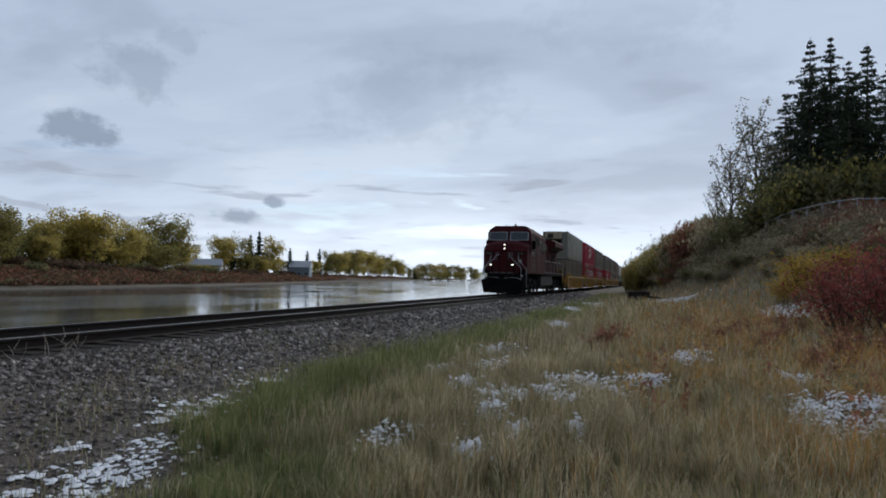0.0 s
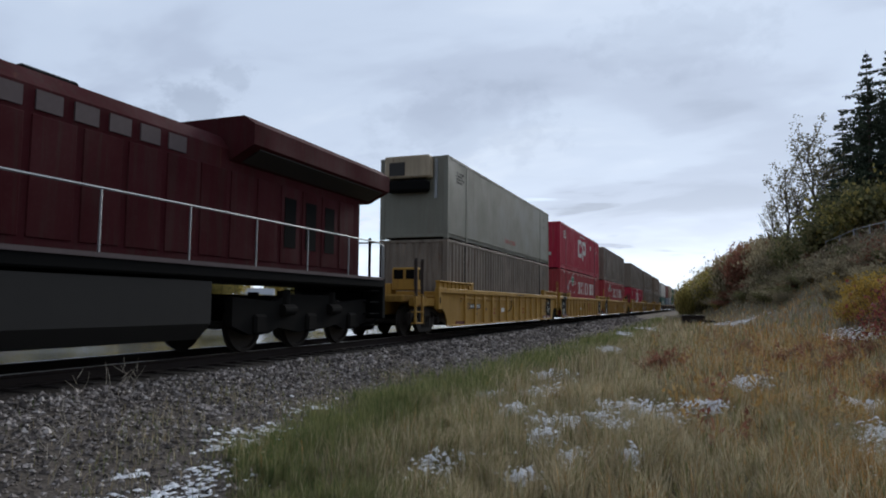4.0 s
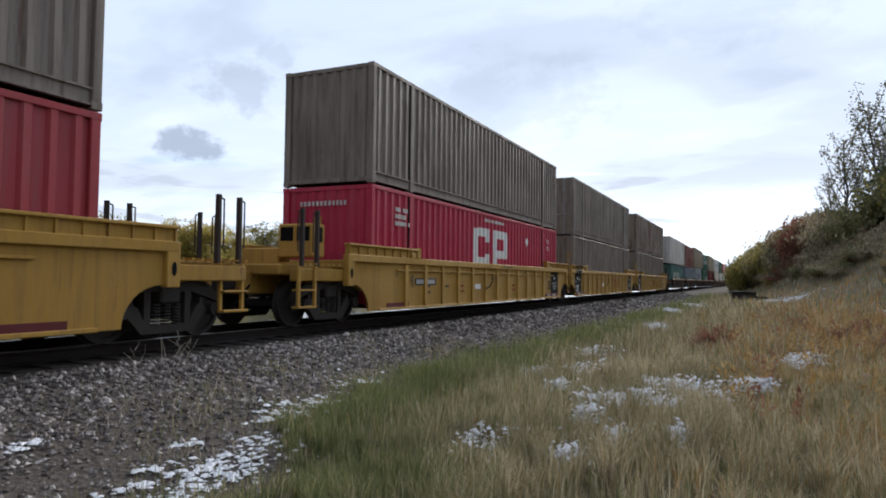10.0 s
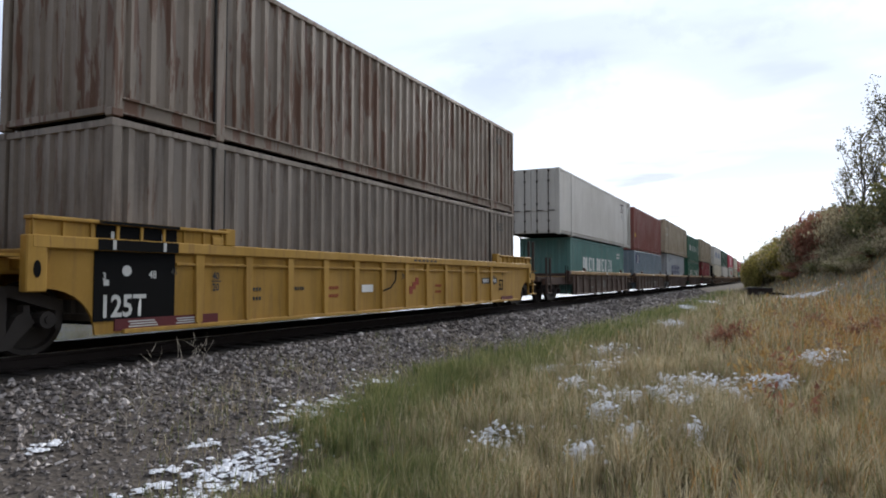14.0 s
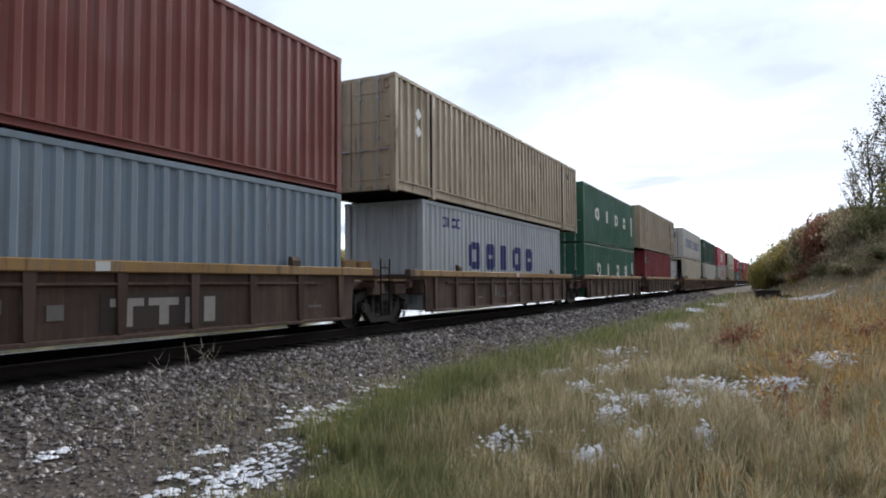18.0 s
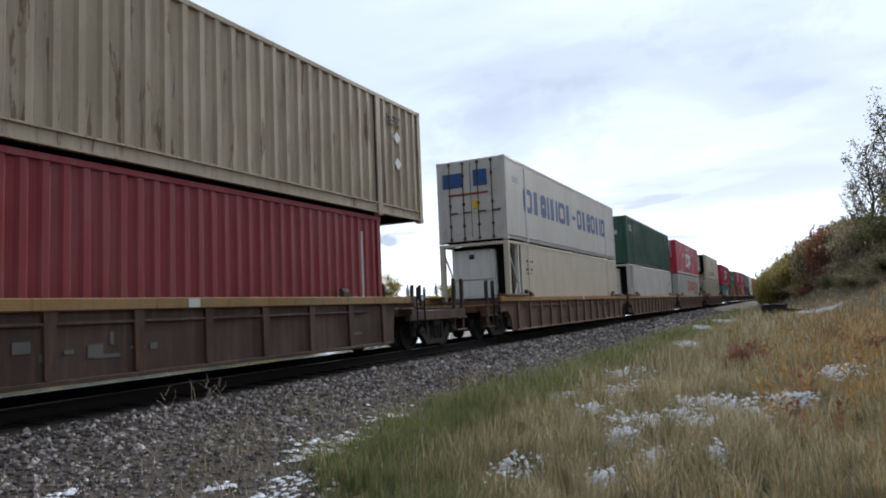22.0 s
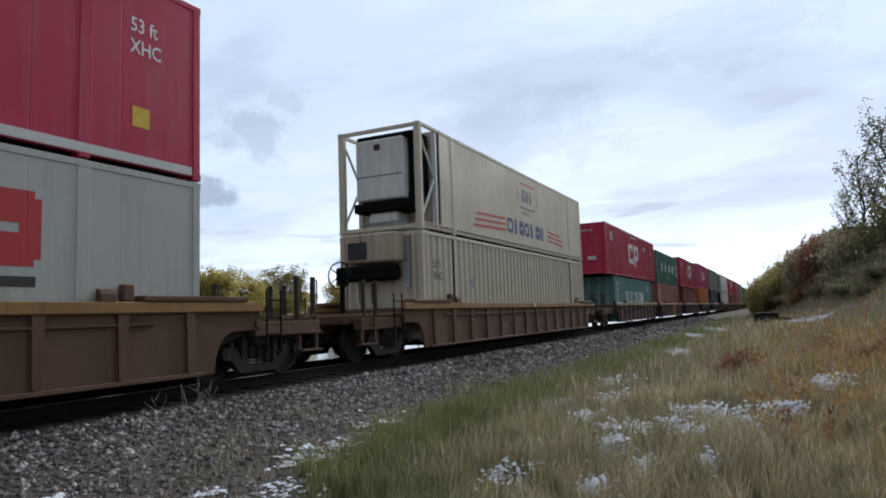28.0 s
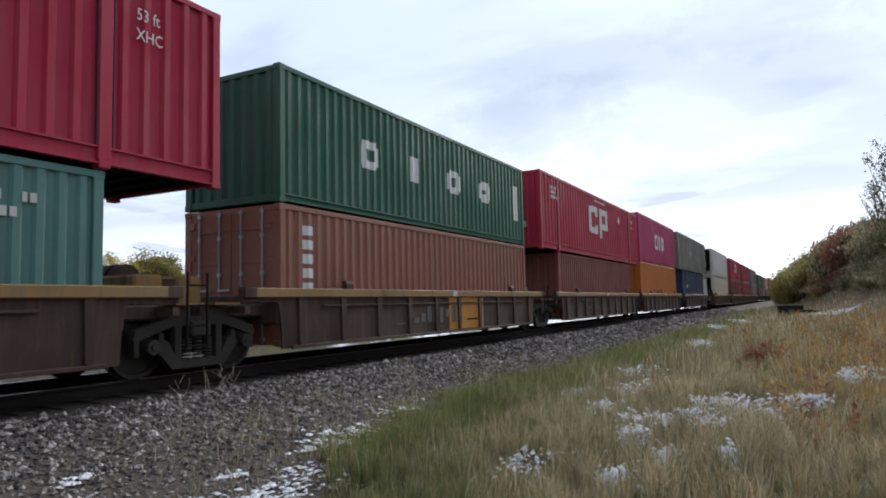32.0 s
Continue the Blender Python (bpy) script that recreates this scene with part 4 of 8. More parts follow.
def well_car(style, s, half_n, half_f, near, far, label, yellow_text=True, logo=None, seed=0):
    """One well of an articulated car. half_n, half_f: from its middle to the joint or coupler at either end."""
    p = STYLES[style]
    bay, zt, zb, out = p["bay"], p["zt"], p["zb"], p["out"]
    body, chord = M[p["body"]], M[p["chord"]]
    k = thing("well_car", label, "railway wagon", "wagons of the train")
    def add(name, key, make, mat, parent=None, lab="", m=None):
        return part(name, cached((name, style, key), make, name, mat), None, parent or k, lab, m)
    half = bay + p["ext"]
    for sx in (1, -1):
        x0, x1 = sorted((sx * (out - 0.11), sx * (out - 0.07)))
        wall = add("side_wall", ("w", sx), lambda: Mesh().prism(side_shape(bay, half, zt, zb, p["arch"]), "x", x0, x1), body)
        n = int(2 * (bay - 0.45) / p["rib"])
        for i in range(n + 1):
            y = -(bay - 0.45) + i * 2 * (bay - 0.45) / n
            if style == "yellow" and (y < -6.75 or y > 6.4):
                continue
            def rib():
                a, e = sorted((sx * (out - 0.075), sx * (out - 0.01)))
                q = sx * (out - 0.035)
                ax = sorted((sx * (out - 0.075), q))
                g = Mesh().prism([(-0.085, zt - 0.16), (0.085, zt - 0.16), (0.06, zb + 0.07), (-0.06, zb + 0.07)], "x", a, e)
                return g.box(min(a, e), max(a, e), -0.035, 0.035, zb + 0.03, zb + 0.075)
            add("rib", ("r", sx), rib, chord if style == "yellow" else body, wall, m=Matrix.Translation((0, y, 0)))
        cx = sorted((sx * (out - 0.14), sx * (out + 0.012)))
        add("top_chord", ("tc", sx), lambda: Mesh().box(cx[0], cx[1], -half, half, zt - 0.165, zt, 0.015), chord)
        add("side_flange", ("sf", sx), lambda: Mesh().box(*sorted((sx * (out - 0.11), sx * (out - 0.02))), -bay + 1.1, bay - 1.1, zt - 0.34, zt - 0.30, 0.006), body, wall)
        add("bottom_chord", ("bc", sx), lambda: Mesh().box(*sorted((sx * (out - 0.22), sx * (out - 0.005))), -bay + 0.2, bay - 0.2, zb - 0.012, zb + 0.05, 0.008), chord if style == "yellow" else body)
        for gy in (-bay + 1.9, bay - 1.9):
            add("container_guide", ("cg", sx), lambda: Mesh().prism([(sx * (out - 0.10), zt), (sx * (out + 0.01), zt), (sx * (out + 0.01), zt + 0.10), (sx * (out - 0.04), zt + 0.17), (sx * (out - 0.10), zt + 0.17)], "y", -0.11, 0.11), chord if style == "yellow" else body, m=Matrix.Translation((0, gy, 0)))
        x = sx * out
        for sy in (-1, 1):
            turned = Matrix.Identity(4) if sy < 0 else Matrix.Diagonal((1, -1, 1, 1))
            if style == "yellow":
                def cap():
                    g = Mesh().box(*sorted((x - sx * 0.13, x - sx * 0.045)), -half, -6.10, zt, zt + 0.19)
                    g.box(*sorted((x - sx * 0.15, x + sx * 0.030)), -half - 0.02, -6.05, zt + 0.185, zt + 0.235, 0.01)
                    for i in range(9):
                        yy = -half + 0.03 + i * (half - 6.20) / 8
                        g.box(*sorted((x - sx * 0.05, x - sx * 0.004)), yy - 0.02, yy + 0.02, zt - 0.003, zt + 0.19)
                    return g
                add("raised_end_rail", ("re", sx), cap, chord, lab="raised channel on the end of the top chord", m=turned)
                add("rail_bracket", ("rk", sx), lambda: Mesh().box(*sorted((x - sx * 0.16, x + sx * 0.02)), -6.12, -5.90, zt - 0.003, zt + 0.27, 0.012), chord, m=turned)
                def post():
                    return Mesh().box(*sorted((x - sx * 0.14, x + sx * 0.008)), -half - 0.06, -half + 0.20, zt - 0.70, zt - 0.003, 0.015)
                ep = add("end_post", ("en", sx), post, chord, m=turned)
                # no hole is cut: a black oval carries its shade as colour
                add("post_slot", ("sl", sx), lambda: Mesh().prism([(-half + 0.07 + 0.05 * math.cos(a * math.pi / 5), zt - 0.42 + 0.11 * math.sin(a * math.pi / 5)) for a in range(10)], "x", *sorted((x, x + sx * 0.012))), M["black"], ep, "black oval painted for the shade in a hole")
            elif style == "brown53":
                def slab():
                    return Mesh().box(*sorted((x - sx * 0.30, x + sx * 0.035)), -bay - 0.75, -bay + 1.35, zt + 0.002, zt + 0.085, 0.015).box(*sorted((x - sx * 0.16, x - sx * 0.03)), -bay + 1.45, -bay + 1.63, zt, zt + 0.24, 0.02)
                add("chord_slab", ("cs", sx), slab, body, lab="thick wear plate on the top chord", m=turned)
            else:
                add("chord_end", ("ce", sx), lambda: Mesh().box(*sorted((x - sx * 0.15, x + sx * 0.016)), -half - 0.02, -half + 0.26, zt - 0.17, zt + 0.006, 0.01), body, m=turned)
    for y in np.linspace(-bay + 1.3, bay - 1.3, 7):
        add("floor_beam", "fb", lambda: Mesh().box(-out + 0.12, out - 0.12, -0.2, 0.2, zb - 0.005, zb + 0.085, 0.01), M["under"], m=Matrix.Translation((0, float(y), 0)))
    for sy, hh, kind in ((-1, half_n, near), (1, half_f, far)):
        flip = None if sy < 0 else pose(0, 0, 0, 0, 0, 180)
        add("end_bulkhead", "eb", lambda: Mesh().box(-out + 0.12, out - 0.12, -bay - 0.12, -bay - 0.02, zb + 0.45, zt - 0.10, 0.02), body, m=flip)
        def deck():
            g = Mesh().box(-1.05, 1.05, -hh + 0.10, -bay - 0.10, zt - 0.48, zt - 0.26, 0.03)
            g.box(-0.35, 0.35, -hh - (0.22 if kind == "joint" else 0.0), -bay, 0.66, zt - 0.40, 0.03)
            return g.prism([(-out + 0.03, zt - 0.42), (out - 0.03, zt - 0.42), (out - 0.03, zt - 0.30), (-out + 0.03, zt - 0.30)], "y", -half + 0.02, -half + 0.14)
        add("end_platform", ("ep", kind, round(hh, 2)), deck, body, m=flip)
        def grate():
            g = Mesh()
            for i in range(9):
                y = -half - 0.02 - i * max(0.05, hh - half - 0.1) / 9
                g.box(-out + 0.12, out - 0.12, y - 0.028, y + 0.028, zt - 0.27, zt - 0.235)
            return g
        add("walkway_grating", ("wg", round(hh, 2)), grate, chord, m=flip)
        if hh - half > 0.7:
            for sx in (1, -1):
                add("side_sill", ("ds", sx, round(hh, 2)), lambda: Mesh().box(*sorted((sx * (out - 0.30), sx * (out - 0.14))), -hh + 0.25, -half + 0.05, zt - 0.60, zt - 0.34, 0.02), body, m=flip)
        if style != "yellow" and kind == "joint" and sy > 0:
            tank = add("air_tank", ("at", round(hh, 2)), lambda: Mesh().tube((0.95, -hh + 0.42, zt + 0.16), (0.05, -hh + 0.42, zt + 0.16), 0.25, 16), body, lab="grimy round air tank lying on the platform", m=flip)
            for bx in (0.25, 0.75):
                add("tank_band", ("tb", bx, round(hh, 2)), lambda: Mesh().tube((bx - 0.03, -hh + 0.42, zt + 0.16), (bx + 0.03, -hh + 0.42, zt + 0.16), 0.258, 16), M["under"], tank)
        if style == "yellow" and kind == "coupler" and sy < 0:
            cab = add("brake_cabinet", ("bk", round(hh, 2)), lambda: Mesh().box(0.15, 1.05, -half - 0.75, -half - 0.30, zt - 0.10, zt + 0.62, 0.03).box(-0.9, 0.10, -half - 0.65, -half - 0.25, zt - 0.24, zt + 0.12, 0.03), chord, lab="yellow brake cabinet on the end platform", m=flip)
            # the cabinet is closed: black plates paint the shade inside its openings
            for bx in (0.22, 0.64):
                add("cabinet_opening", ("co", bx, round(hh, 2)), lambda: Mesh().box(bx, bx + 0.33, -half - 0.756, -half - 0.74, zt + 0.25, zt + 0.55), M["black"], cab)
            add("cabinet_opening", ("cq", round(hh, 2)), lambda: Mesh().box(1.045, 1.056, -half - 0.66, -half - 0.40, zt + 0.22, zt + 0.55), M["black"], cab)
        for sx in (1, -1):
            def ladder():
                g = Mesh()
                x = sx * (out - 0.03)
                for yy in (-half - 0.12, -half - 0.50):
                    g.tube((x, yy, 0.44), (x, yy, zt + (0.85 if style == "yellow" else 0.22)), 0.019)
                for i in range(7 if style == "yellow" else 4):
                    zz = 0.46 + i * 0.30
                    g.tube((x, -half - 0.12, zz), (x, -half - 0.50, zz), 0.015)
                return g
            if (kind == "joint" and sy > 0) or (kind == "coupler" and style != "yellow"):
                add("ladder", ("la", sx, kind), ladder, chord if style == "yellow" else M["under"], m=flip)
            if kind == "coupler":
                x = sx * (out - 0.16)
                rise = 0.85 if style == "yellow" else 0.50
                for yy in (-hh + 0.45, -hh + 0.95):
                    def post():
                        return Mesh().box(x - 0.045, x + 0.045, yy - 0.035, yy + 0.035, zt - 0.30, zt + rise, 0.008).path([(x, yy - 0.03, zt + rise - 0.05), (x, yy - 0.13, zt + rise - 0.07), (x, yy - 0.13, zt + 0.0), (x, yy - 0.03, zt - 0.02)], 0.014)
                    add("hand_post", ("hp", sx, round(yy, 2), round(hh, 2)), post, M["rustpanel"], lab="upright post with a bent grab bar", m=flip)
                def stirrup():
                    y0, y1 = -hh + 0.22, -hh + 0.82
                    g = Mesh().box(x - 0.05, x + 0.12, y0, y1, 0.40, 0.44, 0.006).box(x - 0.05, x + 0.12, y0, y1, 0.74, 0.77, 0.005)
                    return g.box(x + 0.05, x + 0.11, y0, y0 + 0.07, 0.40, zt - 0.3, 0.006).box(x + 0.05, x + 0.11, y1 - 0.07, y1, 0.40, zt - 0.3, 0.006)
                add("stirrup_step", ("ss", sx, round(hh, 2)), stirrup, chord if style == "yellow" else body, m=flip)
        if kind == "coupler":
            add("coupler", ("cp", round(hh, 2)), lambda: Mesh().box(-0.09, 0.09, -hh - 0.30, -hh + 0.4, 0.76, 0.96, 0.03).box(-0.17, 0.15, -hh - 0.46, -hh - 0.22, 0.72, 1.02, 0.05), M["railside"], lab="rusty knuckle coupler", m=flip)
            add("air_hose", ("ah", round(hh, 2)), lambda: Mesh().path([(0.35, -hh + 0.1, 0.85), (0.38, -hh - 0.15, 0.6), (0.30, -hh - 0.35, 0.42), (0.12, -hh - 0.45, 0.45)], 0.025, 6), M["black"], m=flip)
            if sy < 0 and style == "brown53" and seed % 7 == 0:
                def wheel():
                    g = Mesh()
                    c, rr = (0.75, -hh + 0.42, zt + 0.62), 0.30
                    ring = [(c[0] + rr * math.cos(a * math.pi / 10), c[1] - 0.06, c[2] + rr * math.sin(a * math.pi / 10)) for a in range(21)]
                    g.path(ring, 0.018, 5)
                    for a in range(5):
                        q = ring[a * 4]
                        g.tube((c[0], c[1] - 0.06, c[2]), q, 0.013, 5)
                    return g.box(c[0] - 0.14, c[0] + 0.14, c[1] - 0.02, c[1] + 0.14, c[2] - 0.22, c[2] + 0.18, 0.03).box(c[0] - 0.05, c[0] + 0.05, c[1], c[1] + 0.08, zt - 0.3, c[2], 0.01)
                add("brake_wheel", ("bw", round(hh, 2)), wheel, M["black"], lab="handbrake wheel on its stand")
        else:
            add("joint_casting", ("jc", round(hh, 2)), lambda: Mesh().tube((0, -hh, 0.70), (0, -hh, 1.02), 0.32, 14).box(-0.75, 0.75, -hh - 0.18, -hh + 0.35, 0.86, 1.02, 0.04), M["under"], m=flip)
            add("end_box", ("xb", style, round(hh, 2)), lambda: Mesh().box(-0.55, 0.35, -hh + 0.22, -hh + 0.75, zt - 0.26, zt + 0.22, 0.04), chord if style == "yellow" else M["rustsill"], m=flip)
    rng = random.Random(seed + 11)
    x = out - 0.064
    def flat(name, y0, y1, z0, z1, mat, lab="", parent=None, lift=0.0):
        return part(name, Mesh().box(x - 0.004, x + 0.004 + lift, y0, y1, z0, z1), M[mat], parent or k, lab)
    def text(t, y, z, h, mat, bold=0.0, dx=0.0):
        part("lettering", lettering(t, h, M[mat], bold, 0.85), None, k, "stencilled figures", Matrix.Translation((x + 0.012 + dx, y, z)))
    if style == "yellow":
        for sy in (-1, 1):
            y0 = -7.80 if sy < 0 else 7.35
            e0, e1 = (-8.10, -6.20) if sy < 0 else (5.9, 7.85)
            if (near if sy < 0 else far) != "joint":
                flat("red_band", sy * 7.0 - 0.55, sy * 7.0 + 0.55, zb + 0.03, zb + 0.16, "bandred", "dull red band along the lower edge", lift=0.012)
                flat("number_board", sy * 5.45 - 0.62, sy * 5.45 + 0.62, 0.84, 1.02, "dark", "black strip with a car number", lift=0.003)
                for i in range(9):
                    if i != 4:
                        flat("number_bar", sy * 5.45 - 0.56 + i * 0.125, sy * 5.45 - 0.48 + i * 0.125, 0.875, 0.985, "offwhite", lift=0.007)
                continue
            b = flat("data_panel", y0 - 0.62, y0 + (0.72 if sy < 0 else 0.50), zb + 0.17, zt - 0.17, "black", "black data panel", lift=0.006)
            for i in range(4 if sy > 0 else 1):
                part("small_print", Mesh().box(x + 0.010, x + 0.014, y0 - 0.38, y0 + rng.uniform(0.0, 0.3), 0.62 + i * 0.085, 0.645 + i * 0.085) if sy > 0 else Mesh().box(x + 0.010, x + 0.014, y0 - 0.48, y0 - 0.40, 0.90, 0.98), M["offwhite"], b)
            part("round_stencil", Mesh().tube((x + 0.008, y0 - 0.12, 1.10), (x + 0.013, y0 - 0.12, 1.10), 0.075, 14), M["offwhite"], b)
            flat("red_band", e0, e1, zb + 0.03, zb + 0.19, "bandred", "dull red band along the lower edge", lift=0.012)
            for e in (e0 + 0.22, e0 + 1.05):
                for i in range(3):
                    flat("small_print", e + 0.03 * (i % 2), e + 0.50 - 0.03 * i, zb + 0.07 + i * 0.035, zb + 0.088 + i * 0.035, "offwhite", lift=0.016)
        if near == "joint":
            part("chord_plate", Mesh().box(out + 0.009, out + 0.016, -8.42, -7.08, zt - 0.16, zt - 0.012).box(out - 0.046, out - 0.030, -8.42, -7.08, zt, zt + 0.18).box(out + 0.026, out + 0.034, -8.42, -7.08, zt + 0.188, zt + 0.232), M["black"], k, "black painted stretch of the top chord")
            for yy in (-8.20, -7.36):
                part("white_stripe", Mesh().box(out + 0.014, out + 0.020, yy, yy + 0.05, zt - 0.15, zt - 0.02).box(out - 0.032, out - 0.026, yy, yy + 0.05, zt, zt + 0.10), M["offwhite"], k)
            text("3", -8.30, 0.98, 0.10, "offwhite", 0.003)
            text("48", -7.55, 1.00, 0.11, "offwhite", 0.003)
        if near == "joint":
            text("125T", -8.34, 0.48, 0.30, "offwhite", 0.010)
        text("53", 6.22, 0.62, 0.36, "black", 0.010, 0.0)
        text("45", 6.50, 1.08, 0.10, "dark", 0.003)
        for yy in (-6.33, 5.72):
            text("40", yy, 0.98, 0.12, "dark", 0.004, 0.004)
            text("20", yy, 0.80, 0.12, "dark", 0.004, 0.004)
            flat("fraction_line", yy, yy + 0.2, 0.945, 0.96, "dark", lift=0.004)
        text("20", -0.32, 1.00, 0.12, "dark", 0.003, 0.062)
        text("45", -bay + 1.02, 1.05, 0.10, "dark", 0.002)
        for i, nn in enumerate((4, 6, 7, 5)):
            y = -5.45 + i * 1.06 + (3.9 if i == 3 else 0)
            for row in range(2 if i != 1 else 1):
                for j in range(nn):
                    flat("small_print", y + j * 0.075, y + j * 0.075 + 0.045, 0.78 - row * 0.16, 0.84 - row * 0.16, "dark" if i < 2 else "logored")
        flat("white_plate", -1.95, -1.50, 0.70, 0.86, "white", "white paper tag plate", lift=0.004)
        if logo == "ttx":
            for y0, y1, z0, z1 in ((0.92, 1.48, 1.02, 1.14), (1.12, 1.30, 0.58, 1.02), (1.52, 2.08, 1.02, 1.14), (1.70, 1.88, 0.58, 1.02), (2.18, 2.40, 0.58, 1.14), (2.56, 2.80, 0.58, 1.14)):
                flat("logo_bar", y0, y1, z0, z1, "logored", "dark red block of a painted logo", lift=0.001)
        elif logo == "mark":
            for a in range(3):
                flat("painted_cross", 0.2 + a * 0.16, 0.36 + a * 0.16, 0.62 + a * 0.11, 0.80 + a * 0.11, "logored", lift=0.001)
        for i in range(6):
            part("chord_print", Mesh().box(out + 0.008, out + 0.016, 0.3 + i * 0.22, 0.45 + i * 0.22, zt - 0.11, zt - 0.06), M["dark"], k)
        hose = [(x + 0.05, -0.55, 1.18), (x + 0.07, -0.60, 0.95), (x + 0.08, -0.85, 0.78), (x + 0.07, -1.15, 0.72)]
        part("cable", Mesh().path(hose, 0.018, 6), M["black"], k, "black air line with a chrome end")
    else:
        y = rng.uniform(-3, -1)
        for i in range(rng.randint(5, 8)):
            flat("graffiti_stroke", y + i * 0.32, y + i * 0.32 + rng.uniform(0.05, 0.26), 0.62 + rng.uniform(-.1, .1), 0.72 + rng.uniform(-.05, .25), "greyprint", lift=0.002) if style == "brown40" else flat("number_bar", y + i * 0.26, y + i * 0.26 + 0.15, 0.72, 0.84, "greyprint", lift=0.001)
        for i in range(3):
            yy = rng.uniform(-5, 5)
            flat("small_print", yy, yy + 0.4, 0.55, 0.60, "greyprint")
        if style == "brown40" and logo == "white":
            flat("logo_panel", 0.34, 2.55, 0.38, 0.88, "rustpanel", "dark painted panel", lift=0.001)
            for y0, y1, z0, z1 in ((0.48, 1.02, 0.71, 0.82), (0.67, 0.84, 0.43, 0.71), (1.10, 1.64, 0.71, 0.82), (1.29, 1.46, 0.43, 0.71), (1.77, 2.00, 0.43, 0.82), (2.14, 2.37, 0.43, 0.82)):
                flat("logo_bar", y0, y1, z0, z1, "dullwhite", "dull white block of a painted logo", lift=0.004)
        if style == "brown40" and logo == "patch":
            flat("repaint_patch", 0.1, 2.2, zb + 0.06, zt - 0.17, "orange_label", "yellow repaint patch")
        part("sill_plate", Mesh().box(out + 0.008, out + 0.018, 0.2, 0.42, zt - 0.15, zt - 0.02), M["offwhite"], k)
    on_track(k, s)
    return k

# ------------------------------------------------------------------ locomotive


def locomotive(s):
    k = thing("locomotive", "dark red diesel freight locomotive with lit headlights, dusty and worn", "locomotive")
    R, B = M["locored"], M["black"]
    part("frame", Mesh().box(-1.42, 1.42, -10.30, 10.0, 1.42, 1.68, 0.03), B, k, "black underframe and walkway edge")
    part("walkway_stripe", Mesh().box(1.40, 1.445, -5.2, 9.9, 1.62, 1.69), M["faint"], k, "worn pale edge of the walkway")
    # pilot
    pl = part("pilot", Mesh().prism([(-10.86, 0.70), (-10.78, 1.18), (-9.6, 1.18), (-9.6, 0.70)], "x", -1.30, 1.30), B, k, "black pilot sheet")
    part("front_sill", Mesh().box(-1.10, 1.10, -10.72, -10.30, 1.18, 1.42, 0.03), B, pl)
    part("plow", Mesh().add([(-1.30, -10.84, 0.14), (0, -11.22, 0.10), (1.30, -10.84, 0.14), (-1.50, -10.90, 1.02), (0, -11.02, 0.90), (1.50, -10.90, 1.02), (-1.30, -10.60, 0.14), (1.30, -10.60, 0.14), (-1.50, -10.60, 1.02), (1.50, -10.60, 1.02)],
                            [(0, 1, 4, 3), (1, 2, 5, 4), (0, 6, 7, 2, 1), (3, 4, 5, 9, 8), (6, 8, 9, 7), (0, 3, 8, 6), (2, 7, 9, 5)]), B, pl, "black snowplough blade")
    part("coupler", Mesh().box(-0.1, 0.1, -11.25, -10.7, 0.92, 1.10, 0.03).box(-0.18, 0.16, -11.42, -11.18, 0.86, 1.16, 0.05), M["under"], pl, "dark knuckle coupler")
    for sx in (-1, 1):
        part("air_hose", Mesh().path([(sx * 0.4, -10.74, 1.30), (sx * 0.45, -11.05, 1.05), (sx * 0.5, -11.12, 0.6)], 0.03, 6), B, pl)
        part("cable_loop", Mesh().path([(sx * 0.75, -10.74, 1.38), (sx * 0.85, -10.98, 1.12), (sx * 1.0, -10.95, 1.02), (sx * 1.1, -10.74, 1.3)], 0.028, 6), M["under"], pl)
        part("hose_bracket", Mesh().box(sx * 0.62 - 0.10, sx * 0.62 + 0.10, -10.86, -10.70, 1.20, 1.46, 0.02), M["under"], pl)
        part("drop_step", Mesh().box(sx * 0.25 - 0.05, sx * 0.25 + 0.05, -10.84, -10.70, 1.16, 1.52, 0.01), M["under"], pl)
        part("cut_lever", Mesh().path([(sx * 0.15, -10.98, 1.12), (sx * 0.9, -10.94, 1.18), (sx * 1.28, -10.92, 1.05)], 0.014, 5), M["galv"], pl)
    # nose
    nose = Mesh()
    prof = [(-10.400, 1.44), (-10.370, 3.06), (-10.160, 3.46), (-9.18, 3.74), (-9.18, 1.44)]
    nose.prism(prof, "x", -0.74, 0.74)
    for sx in (-1, 1):
        w = [(sx * 0.74, -10.400, 1.44), (sx * 0.74, -10.370, 3.06), (sx * 0.74, -10.160, 3.46), (sx * 0.74, -9.18, 3.74), (sx * 0.74, -9.18, 1.44),
             (sx * 1.52, -10.090, 1.44), (sx * 1.52, -10.080, 2.98), (sx * 1.52, -9.900, 3.24), (sx * 1.53, -9.10, 3.50), (sx * 1.53, -9.10, 1.44)]
        nose.add(w, [(0, 1, 6, 5), (1, 2, 7, 6), (2, 3, 8, 7), (3, 4, 9, 8), (4, 0, 5, 9), (5, 6, 7, 8, 9)])
    nz = part("nose", nose, R, k, "full-width dark red nose")
    part("nose_door", Mesh().box(-0.30, 0.22, -10.430, -10.370, 1.62, 2.85, 0.012), R, nz)
    part("door_seam", Mesh().box(-0.325, -0.305, -10.435, -10.370, 1.60, 2.88).box(0.225, 0.245, -10.435, -10.370, 1.60, 2.88).box(-0.305, 0.225, -10.435, -10.380, 2.86, 2.88), M["black"], nz)
    part("lower_trim", Mesh().box(-1.0, 0.62, -10.440, -10.300, 1.43, 1.53, 0.01), M["faint"], nz, "worn pale lip under the nose")
